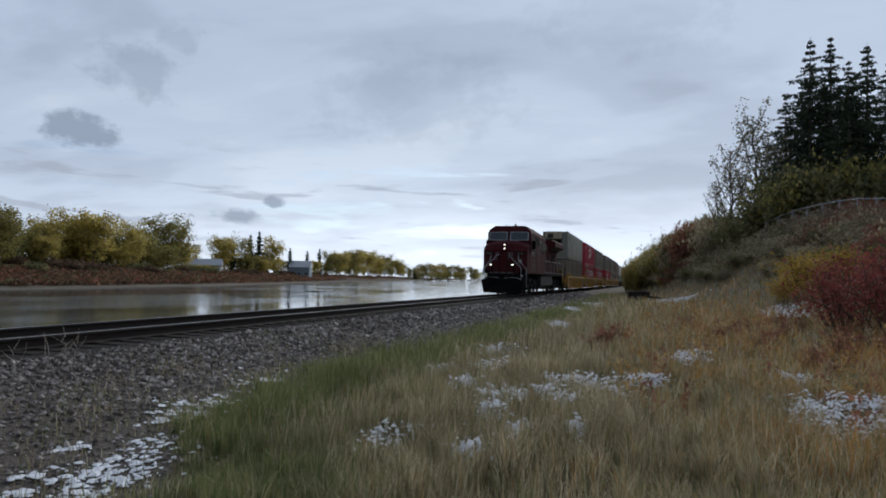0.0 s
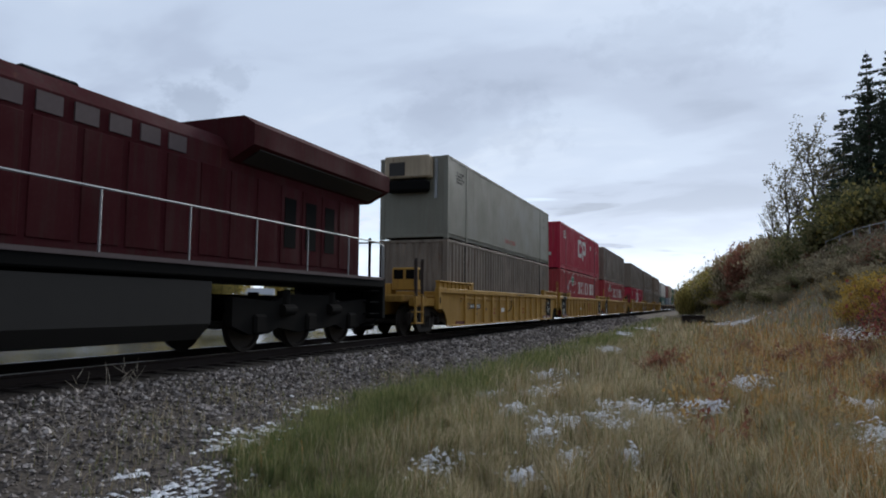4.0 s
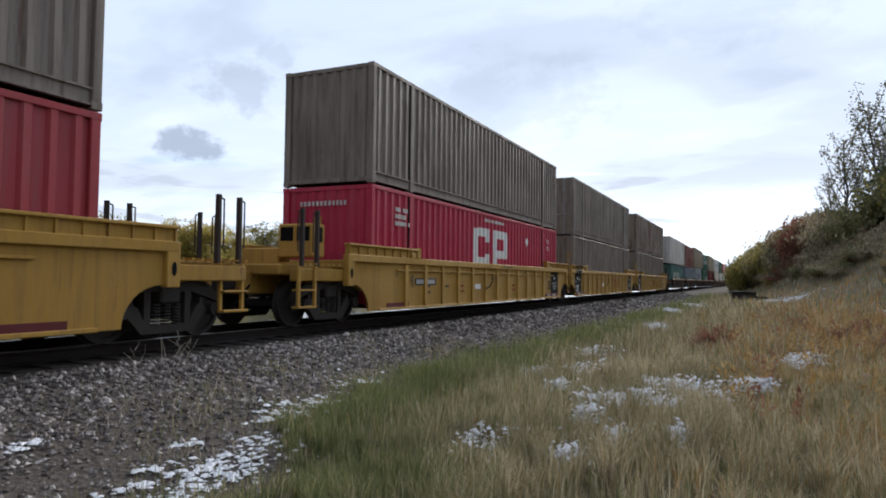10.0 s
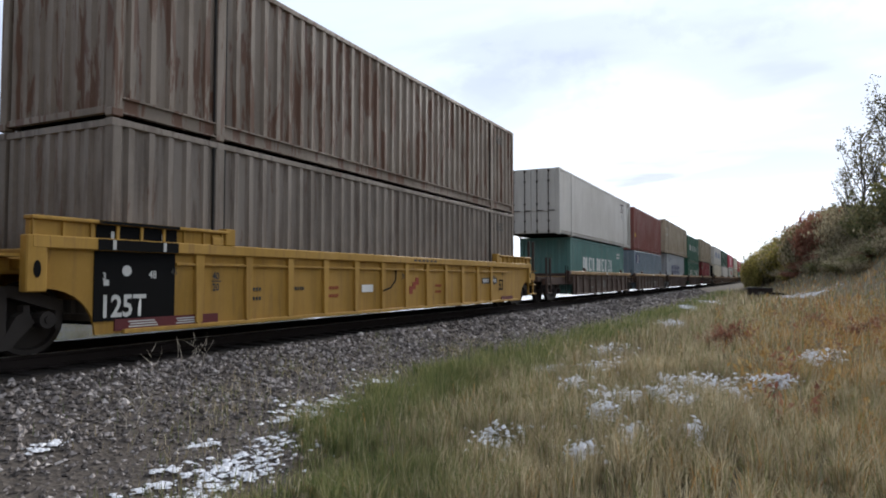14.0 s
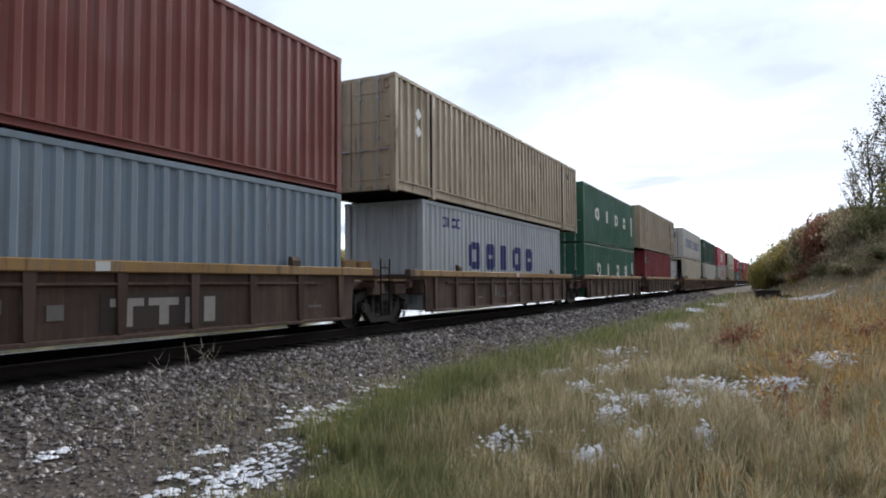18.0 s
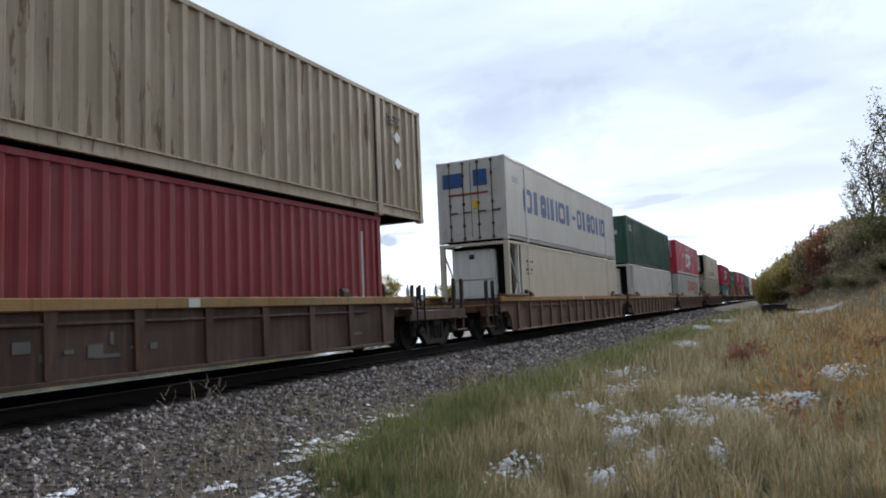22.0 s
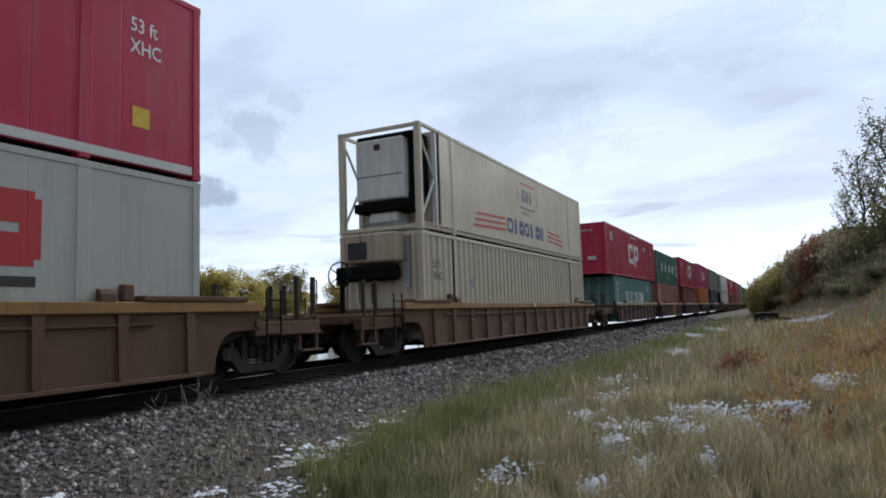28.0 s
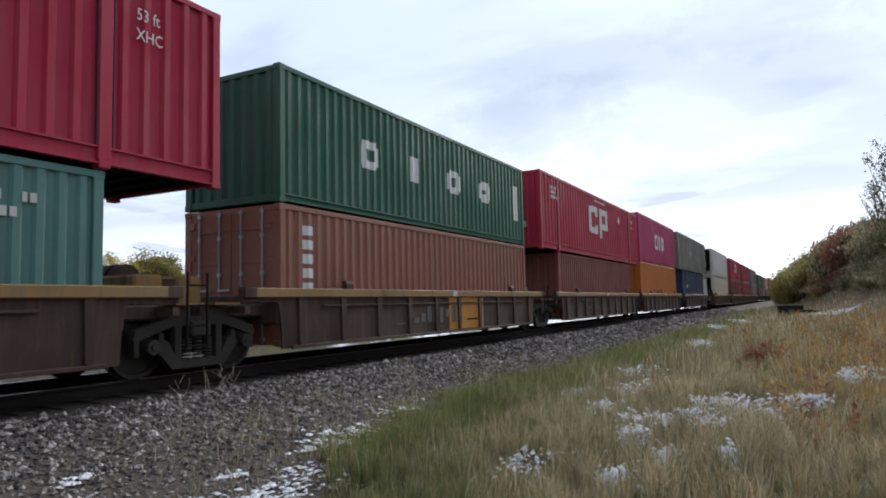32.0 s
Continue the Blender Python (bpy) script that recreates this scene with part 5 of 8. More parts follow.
    for x0, x1, z0, z1 in ((-0.62, -0.50, 2.34, 2.86), (-0.50, -0.36, 2.76, 2.86), (-0.76, -0.50, 2.34, 2.42), (0.24, 0.34, 2.40, 2.86), (0.34, 0.56, 2.76, 2.86), (0.48, 0.56, 2.56, 2.78)):
        part("nose_logo", Mesh().box(x0, x1, -10.425 + max(0, -x0 - 0.74) * 0.4, -10.300, z0, z1, 0.004), M["faint"], nz, "worn grey block of the nose logo")
    for sx in (-1, 1):
        nb = part("number_board", Mesh().box(-0.30, 0.30, -0.02, 0.05, -0.11, 0.11, 0.01), M["black"], nz, "dark number board", pose(sx * 1.06, -10.275, 2.80, 0, 0, sx * 21))
        for i in range(4):
            part("number_bar", Mesh().box(-0.21 + i * 0.115, -0.145 + i * 0.115, -0.03, -0.018, -0.065, 0.065), M["greyprint"], nb)
    sh = part("shield", Mesh().box(-0.13, 0.13, -0.015, 0.03, -0.16, 0.16, 0.006), M["faint"], nz, "pale shield badge", pose(1.06, -10.275, 2.28, 0, 0, 21))
    part("badge_cross", Mesh().box(-0.09, 0.09, -0.022, -0.012, -0.03, 0.03).box(-0.03, 0.03, -0.023, -0.012, -0.10, 0.10), M["offwhite"], sh)
    hl = part("headlight_housing", Mesh().box(-0.16, 0.16, -10.400, -9.900, 2.98, 3.56, 0.04), R, nz)
    for zz in (3.13, 3.40):
        part("headlight", Mesh().tube((0, -10.430, zz), (0, -10.380, zz), 0.042, 18), M["lamp"], hl, "lit round headlight")
    for sx in (-1, 1):
        dl = part("ditch_light_housing", Mesh().tube((sx * 0.74, -11.22, 2.0), (sx * 0.74, -10.95, 2.0), 0.12, 16).tube((sx * 0.74, -11.0, 1.95), (sx * 0.74, -10.6, 1.40), 0.05, 8), B, k)
        part("ditch_light", Mesh().tube((sx * 0.74, -11.300, 2.0), (sx * 0.74, -11.21, 2.0), 0.042, 16), M["lamp"], dl, "lit round ditch light")
    # cab
    cab = Mesh()
    sec = [(-1.54, 1.50), (1.54, 1.50), (1.54, 4.30), (1.43, 4.56), (1.06, 4.82), (-1.06, 4.82), (-1.43, 4.56), (-1.54, 4.30)]
    front = [(x, -9.12 if z < 3.5 else -9.12 + (z - 3.5) * 0.42, z) for x, z in sec]
    back = [(x, -4.9, z) for x, z in sec]
    n = len(sec)
    cab.add(front + back, [tuple(range(n)), tuple(range(2 * n - 1, n - 1, -1))] + [(i, (i + 1) % n, (i + 1) % n + n, i + n) for i in range(n)])
    cb = part("cab", cab, R, k, "dark red cab with sloping roof edges")
    for sx in (-1, 1):
        x0, x1 = sorted((sx * 0.14, sx * 1.36))
        fr = part("window_frame", Mesh().prism([(x0 - 0.05, -0.32), (x1 + 0.03, -0.32), (x1 + 0.03, 0.18), (x1 - 0.06 if sx > 0 else x1 + 0.03, 0.34), (x0 + (0.06 if sx < 0 else -0.05), 0.34), (x0 - 0.05, 0.18)], "y", -0.02, 0.02), M["galv"], cb, "pale windscreen frame", pose(0, -8.93, 4.05, -22.8))
        part("windscreen", Mesh().prism([(x0, -0.28), (x1 - 0.02, -0.28), (x1 - 0.02, 0.14), (x1 - 0.10 if sx > 0 else x1, 0.30), (x0 + (0.08 if sx < 0 else 0), 0.30), (x0, 0.14)], "y", -0.03, -0.021), M["glass"], fr, "dark windscreen glass")
        part("wiper", Mesh().tube((x0 + 0.3, -0.045, 0.33), (x0 + 0.62, -0.045, 0.02), 0.012, 5), B, fr)
        for y in (-7.15, -6.55, -5.95, -5.35):
            part("roof_louvre", Mesh().box(sx * 1.545 - 0.012, sx * 1.545 + 0.012, y, y + 0.36, 3.55, 4.15, 0.008), M["black"], cb, "dark louvre under the roof edge")
        part("window_post", Mesh().box(sx * 1.56 - 0.02, sx * 1.56 + 0.02, -8.06, -7.92, 3.22, 3.88, 0.01), M["offwhite"], cb, "pale sash of the open side window")
        for i, y in enumerate((-8.10, -7.50)):
            w = part("side_window", Mesh().box(sx * 1.545 - 0.015, sx * 1.545 + 0.015, y, y + 0.55, 3.25, 3.85, 0.01), M["glass"], cb, "dark side window")
            part("window_trim", Mesh().box(sx * 1.552 - 0.02, sx * 1.552 + 0.02, y - 0.05, y, 3.20, 3.90).box(sx * 1.552 - 0.02, sx * 1.552 + 0.02, y + 0.55, y + 0.60, 3.20, 3.90).box(sx * 1.552 - 0.02, sx * 1.552 + 0.02, y, y + 0.55, 3.85, 3.90).box(sx * 1.552 - 0.02, sx * 1.552 + 0.02, y, y + 0.55, 3.19, 3.25), M["dark"], w)
        part("mirror", Mesh().box(sx * 1.66 - 0.11, sx * 1.66 + 0.11, -8.35, -8.32, 3.2, 3.8, 0.01), B, cb, "upright wing mirror")
        for i in range(4):
            part("number_bar", Mesh().box(sx * 1.545 - 0.004, sx * 1.545 + 0.004, -8.35 + i * 0.32, -8.18 + i * 0.32, 2.76, 3.04), M["greyprint"], cb)
        part("cab_door", Mesh().box(sx * 1.543 - 0.012, sx * 1.543 + 0.012, -6.0, -5.2, 1.65, 3.0, 0.01), R, cb)
        part("vent_slot", Mesh().box(sx * 1.545 - 0.01, sx * 1.545 + 0.01, -7.75, -7.45, 1.85, 2.40), M["dark"], cb)
        part("body_seam", Mesh().box(sx * 1.543 - 0.006, sx * 1.543 + 0.006, -8.9, -5.0, 2.48, 2.50), M["dark"], cb)
    part("air_conditioner", Mesh().box(-0.55, 0.55, -7.0, -5.7, 4.80, 4.94, 0.04), R, cb)
    part("horn", Mesh().tube((0.3, -7.9, 4.90), (0.3, -8.2, 4.92), 0.03, 8, 0.07).box(0.2, 0.4, -7.95, -7.8, 4.79, 4.88), B, cb)
    part("antenna", Mesh().path([(-0.4, -8.2, 4.79), (-0.4, -8.2, 4.90), (-0.4, -7.8, 4.90), (-0.4, -7.8, 4.79)], 0.018, 6), B, cb)
    # body behind the cab
    aux = part("equipment_body", Mesh().prism([(-1.50, 1.50), (1.50, 1.50), (1.50, 4.24), (1.38, 4.50), (1.02, 4.74), (-1.02, 4.74), (-1.38, 4.50), (-1.50, 4.24)], "y", -4.9, -1.9), R, k)
    for i, y in enumerate((-4.7, -3.95, -3.2, -2.5)):
        for sx in (-1, 1):
            part("intake_grille", Mesh().box(sx * 1.505 - 0.015, sx * 1.505 + 0.015, y, y + 0.5, 3.30, 3.95, 0.008), M["dark"], aux, "dark intake grille")
            part("door_panel", Mesh().box(sx * 1.502 - 0.010, sx * 1.502 + 0.010, y - 0.05, y + 0.62, 1.8, 3.2, 0.008), R, aux)
    hood = part("engine_hood", Mesh().prism([(-0.92, 1.68), (0.92, 1.68), (0.92, 3.95), (0.72, 4.22), (-0.72, 4.22), (-0.92, 3.95)], "y", -1.9, 9.45), R, k)
    for i in range(13):
        y = -1.7 + i * 0.84
        for sx in (-1, 1):
            part("hood_door", Mesh().box(sx * 0.925 - 0.014, sx * 0.925 + 0.014, y, y + 0.72, 1.85, 3.55, 0.01), R, hood)
            if i in (9, 10, 11):
                part("louvre", Mesh().box(sx * 0.94 - 0.01, sx * 0.94 + 0.01, y + 0.12, y + 0.56, 2.2, 3.3), M["black"], hood)
    for i in range(6):
        part("name_block", Mesh().box(0.915, 0.945, -0.6 + i * 0.62, -0.18 + i * 0.62, 3.62, 3.90), M["faint"], hood, "faded block of a painted name")
    part("exhaust_stack", Mesh().box(-0.35, 0.35, 0.2, 1.2, 4.22, 4.42, 0.04), B, hood)
    wing = Mesh()
    wing.prism([(-0.9, 3.72), (-1.50, 4.02), (-1.50, 4.42), (-1.25, 4.60), (1.25, 4.60), (1.50, 4.42), (1.50, 4.02), (0.9, 3.72)], "y", 4.1, 10.05)
    rd = part("radiator_wing", wing, R, k, "flared red radiator housing overhanging the hood")
    part("radiator_screen", Mesh().box(-1.1, 1.1, 4.5, 9.7, 4.60, 4.64, 0.01), M["dark"], rd)
    for sx in (-1, 1):
        part("wing_grille", Mesh().prism([(sx * 1.42, 3.96), (sx * 1.0, 3.75), (sx * 1.0, 3.77), (sx * 1.42, 3.98)], "y", 4.4, 9.8), M["dark"], rd)
    for y in (9.46,):
        part("rear_wall_panel", Mesh().box(-0.85, 0.85, y, y + 0.04, 1.75, 3.7, 0.01), R, hood)
    part("tail_light", Mesh().tube((0, 9.5, 3.4), (0, 9.58, 3.4), 0.13, 14), M["galv"], hood)
    # handrails
    for sx in (-1, 1):
        x = sx * 1.40
        posts = [-4.7 + i * 1.82 for i in range(9)]
        for y in posts:
            part("handrail_post", Mesh().tube((x, y, 1.66), (x, y, 2.62), 0.018), M["galv"], k)
        part("handrail", Mesh().path([(x, -4.7, 2.62), (x, 9.6, 2.62), (x, 9.95, 2.55), (x, 9.98, 1.7)], 0.021), M["galv"], k, "pale walkway handrail")
        part("stair_rail", Mesh().path([(sx * 0.34, -10.42, 2.72), (sx * 0.42, -10.74, 2.66), (sx * 1.24, -10.86, 1.80), (sx * 1.27, -10.86, 0.80)], 0.024).path([(sx * 0.95, -10.30, 2.68), (sx * 0.97, -10.42, 2.35), (sx * 1.49, -10.28, 1.78), (sx * 1.52, -10.28, 0.5)], 0.024), M["galv"], k, "pale angled stair rail")
        for fy in (-10.50, 9.55):
            for i in range(4):
                part("step", Mesh().box(sx * 1.20 - 0.17, sx * 1.20 + 0.17, fy - 0.25, fy + 0.25, 0.42 + i * 0.30, 0.45 + i * 0.30, 0.005), B, k)
        part("rear_rail", Mesh().path([(sx * 0.6, 10.0, 1.7), (sx * 0.6, 10.0, 2.65), (sx * 1.3, 10.0, 2.65), (sx * 1.3, 10.0, 1.7)], 0.02), B, k)
        part("end_marker", Mesh().box(sx * 1.1 - 0.03, sx * 1.1 + 0.03, 9.7, 9.76, 1.68, 2.75, 0.005), B, k)
    part("fuel_tank", Mesh().prism([(-1.38, 1.36), (-1.38, 0.62), (-1.12, 0.34), (1.12, 0.34), (1.38, 0.62), (1.38, 1.36)], "y", -3.1, 3.2), M["tank"], k, "dusty grey fuel tank")
    part("air_reservoir", Mesh().tube((1.1, -3.9, 1.22), (1.1, -3.2, 1.22), 0.18, 12), M["under"], k)
    part("rear_coupler", Mesh().box(-0.1, 0.1, 10.0, 10.7, 0.78, 0.98, 0.03).box(-0.16, 0.18, 10.6, 10.9, 0.72, 1.04, 0.05), M["railside"], k)
    part("rear_sheet", Mesh().box(-1.4, 1.4, 9.95, 10.12, 0.6, 1.68, 0.02), B, k)
    on_track(k, s)
    for c in (-6.75, 6.75):
        t = thing("locomotive_truck", "three-axle locomotive truck, dark and greasy", "railway truck", "trucks under the train")
        for sx in (-1, 1):
            x0, x1 = sorted((sx * 0.98, sx * 1.16))
            f = part("side_frame", Mesh().prism([(-2.7, 1.10), (-1.3, 1.02), (-0.9, 1.18), (0.9, 1.18), (1.3, 1.02), (2.7, 1.10), (2.7, 0.55), (2.15, 0.36), (1.55, 0.36), (1.2, 0.48), (0.45, 0.40), (-0.45, 0.36), (-1.2, 0.48), (-1.55, 0.36), (-2.15, 0.36), (-2.7, 0.55)], "x", x0, x1), M["under"], t)
            for yy in (-1.88, 0, 1.88):
                part("axle_box", Mesh().box(sx * 1.16 - 0.09, sx * 1.16 + 0.09, yy - 0.2, yy + 0.2, 0.36, 0.76, 0.05), M["under"], f)
            for yy in (-0.95, 0.95):
                part("brake_cylinder", Mesh().tube((sx * 1.2, yy - 0.22, 0.85), (sx * 1.2, yy + 0.22, 0.85), 0.12, 12), M["under"], f)
                part("spring", Mesh().tube((sx * 1.1, yy, 0.98), (sx * 1.1, yy, 1.25), 0.14, 10), M["under"], f)
        part("bolster", Mesh().box(-1.0, 1.0, -0.8, 0.8, 0.75, 1.15, 0.05), M["under"], t)
        for yy in (-1.88, 0, 1.88):
            spin(part("wheelset", cached(("ws", 0.53), lambda: wheel_mesh(0.53), "wheelset", M["wheel"]), None, t), yy, 0.53)
        on_track(t, s + c)


locomotive(55.5)

# ------------------------------------------------------------------ the train
H96, H86 = 2.896, 2.591
Z53, Z40 = 0.34, 0.30


def stack(s, bottom, top, over=0.0):
    """bottom and top: (size, height, colour, style, label, marks, near, far); over: how far the top one sits back"""
    z = Z53 if bottom[0] == 53 else Z40
    for spec in (bottom, top):
        size, h, colour, style, label, marks, near, far = spec
        container(size, h, colour, style, s + (over if spec is top else 0.0), z, label, marks, near, far=far)
        z += h + 0.026


def box53(colour, label, marks=(), style="dom", near="wall", far="wall", h=H96):
    return (53, h, colour, style, label, marks, near, far)


def box40(colour, label, marks=(), near="wall", h=H86, far="wall"):
    return (40, h, colour, "iso", label, marks, near, far)


CP_MARKS = lambda y=-1.75: [big_logo(y, 1.12), bars(-6.9, 2.35, 3, 0.11, "offwhite", 0.75), bars(y + 0.9, 2.60, 1, 0.09, "offwhite", 1.9), end_print(-0.75, 2.42, 1, 0.11, "offwhite", 1.3), diamond(y + 5.55, 2.15, 0.17), words("53 ft", 6.5, 2.25, 0.18, "white"), words("XHC", 6.5, 1.95, 0.18, "white"),
                          end_label(-0.35, -0.12, 1.85, 2.15, "orange_label", "orange warning label"), end_label(0.25, 0.72, 0.82, 1.02, "offwhite", "white data plate")]
SMALL = [bars(6.45, 2.45, 3, 0.06, "greyprint", 0.6)]
UNITS = []


def unit(place, style, bottom, top, logo, over=0.0):
    """One well with its two containers; place: metres along the track at the start."""
    UNITS.append((place, style, bottom, top, logo, over))


unit(78.68, "yellow", box53("greybrown", "grey corrugated 53-foot container in a yellow well car", SMALL),
     box53("grey", "smooth grey refrigerated 53-foot container with a generator box on its end", [words("CHASSIS REQUIRED", -0.95, 0.47, 0.17, "redmark", 0.003, 0.9), words("53 ft", 6.6, 2.25, 0.20, "dark"), words("XHC", 6.6, 1.92, 0.20, "dark"), bars(-7.2, 2.4, 4, 0.07, "dark", 0.8)], "flat", "genset"), "number")
unit(98.20, "yellow", box53("brickred", "faded red corrugated container with white block lettering and green leaf", [tapered_outline(-5.05), diamond(-5.55, 1.78, 0.27, "galv"), words("53'", -7.3, 1.2, 0.14, "offwhite")]),
     box53("red", "bright red corrugated 53-foot container with white block logo", CP_MARKS()), "ttx")
unit(117.48, "yellow", box53("brickred", "faded red corrugated container with white block lettering and green leaf", [tapered_outline(-5.05)]),
     box53("greybrown", "weathered grey-brown corrugated 53-foot container", SMALL), "mark")
unit(140.88, "yellow", box53("red", "bright red corrugated container with white block logo under a grey one", CP_MARKS()),
     box53("greybrown", "weathered grey-brown corrugated 53-foot container", SMALL), "number")
unit(160.3, "yellow", box53("greybrown", "weathered grey corrugated 53-foot container", SMALL), box53("greybrown", "weathered grey corrugated 53-foot container", SMALL, near="door"), "ttx")
unit(179.9, "yellow", box53("greybrown", "weathered grey corrugated container", SMALL), box53("greyrust", "rust-streaked grey corrugated 53-foot container", SMALL), "mark")
unit(201.82, "brown40", box40("teal", "teal corrugated 40-foot container with white block lettering", [name_row(-3.7, 1.08, 0.68, [.44, .44, .17, .44, .44, -.4, .44, .44, .17, .44, .44, .17, .44, .44], "white", 0.10, 0.14), bars(4.1, 2.05, 2, 0.12, "offwhite", 0.9), diamond(4.5, 0.75, 0.14, "label_yellow")]),
     box53("white", "white refrigerated 53-foot container with an open end frame", [bars(5.6, 2.5, 4, 0.09, "faint", 0.8), diamond(5.9, 1.85, 0.13, "galv"), diamond(6.4, 1.75, 0.13, "galv")], "flat", "door", "reefer"), None)
unit(217.68, "brown40", box40("bluegrey", "blue-grey corrugated 40-foot container with a blue and white logo panel", [strip(-5.33, -4.90, 1.77, 2.33, "navy", "blue logo panel"), strip(-4.90, -4.44, 1.77, 2.33, "white", "white logo panel"), strip(-4.44, -4.03, 1.77, 2.33, "navy", "blue logo panel"), strip(-4.76, -4.58, 1.85, 2.25, "dark"), strip(-5.23, -5.00, 1.85, 2.25, "white"), strip(-4.34, -4.13, 1.85, 2.25, "white")], "door"),
     box40("maroon", "rust-red corrugated 40-foot container", [strip(-5.6, -5.3, 0.9, 1.15, "label_yellow", "yellow sticker"), end_label(0.6, 0.66, 1.3, 2.6, "offwhite")], h=H96), "white")
unit(233.5, "brown40", box40("palegrey", "pale grey corrugated 40-foot container with dark blue block lettering", [name_row(-3.1, 1.12, 0.82, [.80, 0, .80, 0, .80, 0, .80, 0, .80], "navy", 0.43, 0.25), name_row(-4.92, 2.26, 0.28, [.26, .26, .26, .26], "navy", 0.06, 0.06)], h=H96),
     box53("beige", "beige corrugated 53-foot container with rust streaks overhanging a shorter one", [diamond(-6.9, 2.1, 0.16), diamond(-6.9, 1.65, 0.16)] + SMALL, near="door"), None, 0.48)
unit(249.66, "brown40", box40("green", "dark green corrugated 40-foot container with white block lettering", [spaced_blocks(1.05, (-3.47, -1.27, 0.96, 3.20), 5.33)], "door"),
     box40("green", "dark green corrugated 40-foot container with white block lettering", [spaced_blocks(1.26, (-3.65, -1.42, 0.80, 2.98), 5.33)], "door", H96), None)
unit(265.75, "brown40", box40("oxblood", "dark red corrugated 40-foot container with a black and yellow logo panel", [strip(-5.70, -4.47, 1.98, 2.60, "dark", "black logo panel"), strip(-5.40, -4.50, 2.32, 2.54, "label_yellow", "yellow swoosh on the panel"), strip(-5.45, -4.52, 2.03, 2.22, "white", "white band on the panel"), strip(-5.66, -5.56, 2.02, 2.56, "white"), strip(5.3, 5.42, 0.6, 2.5, "offwhite", "upright column of small marks")], h=H96),
     box53("beige", "dull beige corrugated 53-foot container overhanging a shorter one", [diamond(6.9, 2.0, 0.16), diamond(6.9, 1.35, 0.16)] + SMALL, near="door"), None)
unit(287.83, "brown53", box53("cream", "dirty white refrigerated container with cooling unit in its end frame", [bars(-6.9, 2.2, 4, 0.09, "dark", 0.7), diamond(2.4, 0.95, 0.22, "galv")], "flat", "reefer"),
     box53("white", "white 53-foot container with big blue block lettering", [name_row(-6.33, 1.12, 0.88, [.95, .75, .70, .25, .65, .25, .95, .65], "blue", 0.115, 0.24), strip(-0.04, 0.46, 1.46, 1.62, "blue"), name_row(0.70, 1.10, 0.90, [.75, .75, .65, .75, .70, .25, .75], "blue", 0.10, 0.23), words("53 ft", -7.35, 2.05, 0.24, "dark"),
                                                              end_label(-1.05, -0.30, 1.95, 2.45, "blue", "blue block of a logo"), end_label(0.12, 0.62, 1.95, 2.50, "blue", "blue block of a logo"), end_label(0.08, 0.30, 1.15, 1.45, "label_yellow", "yellow sticker"), end_label(-0.85, 0.65, 1.66, 1.71, "logored", "thin red script line")], "flat", "door"), None)
unit(307.5, "brown53", box53("white", "white refrigerated 53-foot container", [bars(6.6, 1.9, 2, 0.07, "dark", 0.5)], "flat", "reefer"), box53("darkgreen", "dark green corrugated 53-foot container", [bars(-7.3, 2.3, 3, 0.08, "offwhite", 0.6), end_label(-0.7, -0.3, 1.4, 1.6, "offwhite"), end_label(0.3, 0.7, 1.8, 2.05, "offwhite")]), None)
unit(327.68, "brown53", box53("lightgrey", "smooth pale grey container with red block lettering", [name_row(-1.68, 1.42, 0.94, [1.02, 0.95, 1.02, 1.02, 1.02, 0.98], "redmark", 0.23, 0.28), strip(3.06, 5.42, 1.17, 1.30, "dark", "dark band of small lettering"), diamond(-6.58, 1.5, 0.14)], "flat", "door"),
     box53("red", "smooth red 53-foot container with white block logo and a generator box", [rail_band("offwhite"), bars(-1.4, 2.42, 1, 0.10, "offwhite", 2.6), big_logo(-1.82, 0.74), diamond(3.42, 2.1, 0.17)] + [diamond(-3.45, 1.76, 0.22), strip(-5.48, -5.16, 0.26, 0.40, "white"), words("53 ft", 6.74, 2.05, 0.22, "white", 0.003), words("XHC", 6.74, 1.72, 0.22, "white", 0.003), strip(6.79, 7.09, 0.62, 0.92, "label_yellow", "yellow sticker")], "flat", "genset"), None)
unit(351.4, "brown53", box53("cream", "off-white corrugated 53-foot container", [words("53 ft", -7.5, 1.93, 0.22, "dark", 0.003), words("XHC", -7.5, 1.62, 0.22, "dark", 0.003), diamond(-4.87, 1.6, 0.17, "galv"), strip(-7.3, -7.05, 0.83, 1.1, "label_yellow", "yellow sticker")], near="genset"),
     box53("cream", "off-white 53-foot refrigerated container with striped logo", [strip(-5.2 + 0.15 * i, -2.40, 0.42 + 0.20 * i, 0.51 + 0.20 * i, "redmark", "red stripe", 0.04) for i in range(3)] + [name_row(-2.28, 0.52, 0.52, [.62, .50, .50, .50, .62, .50, .16, .16], "navy", 0.07, 0.15), name_row(-0.62, 1.80, 0.46, [.36, .36, .16], "navy", 0.07, 0.12), words("INTERMODAL", -0.75, 1.30, 0.15, "dark")] + [strip(2.35, 4.5 - 0.2 * i, 0.55 + 0.18 * i, 0.63 + 0.18 * i, "redmark", "red stripe", -0.04) for i in range(3)] + [strip(-0.8, 0.8, 2.46, 2.52, "redmark", "red arc of the logo"), strip(-0.8, 0.8, 1.54, 1.60, "navy"), strip(-1.12, -1.06, 1.75, 2.3, "redmark"), strip(1.06, 1.12, 1.75, 2.3, "redmark")], "flat", "reefer"), None)
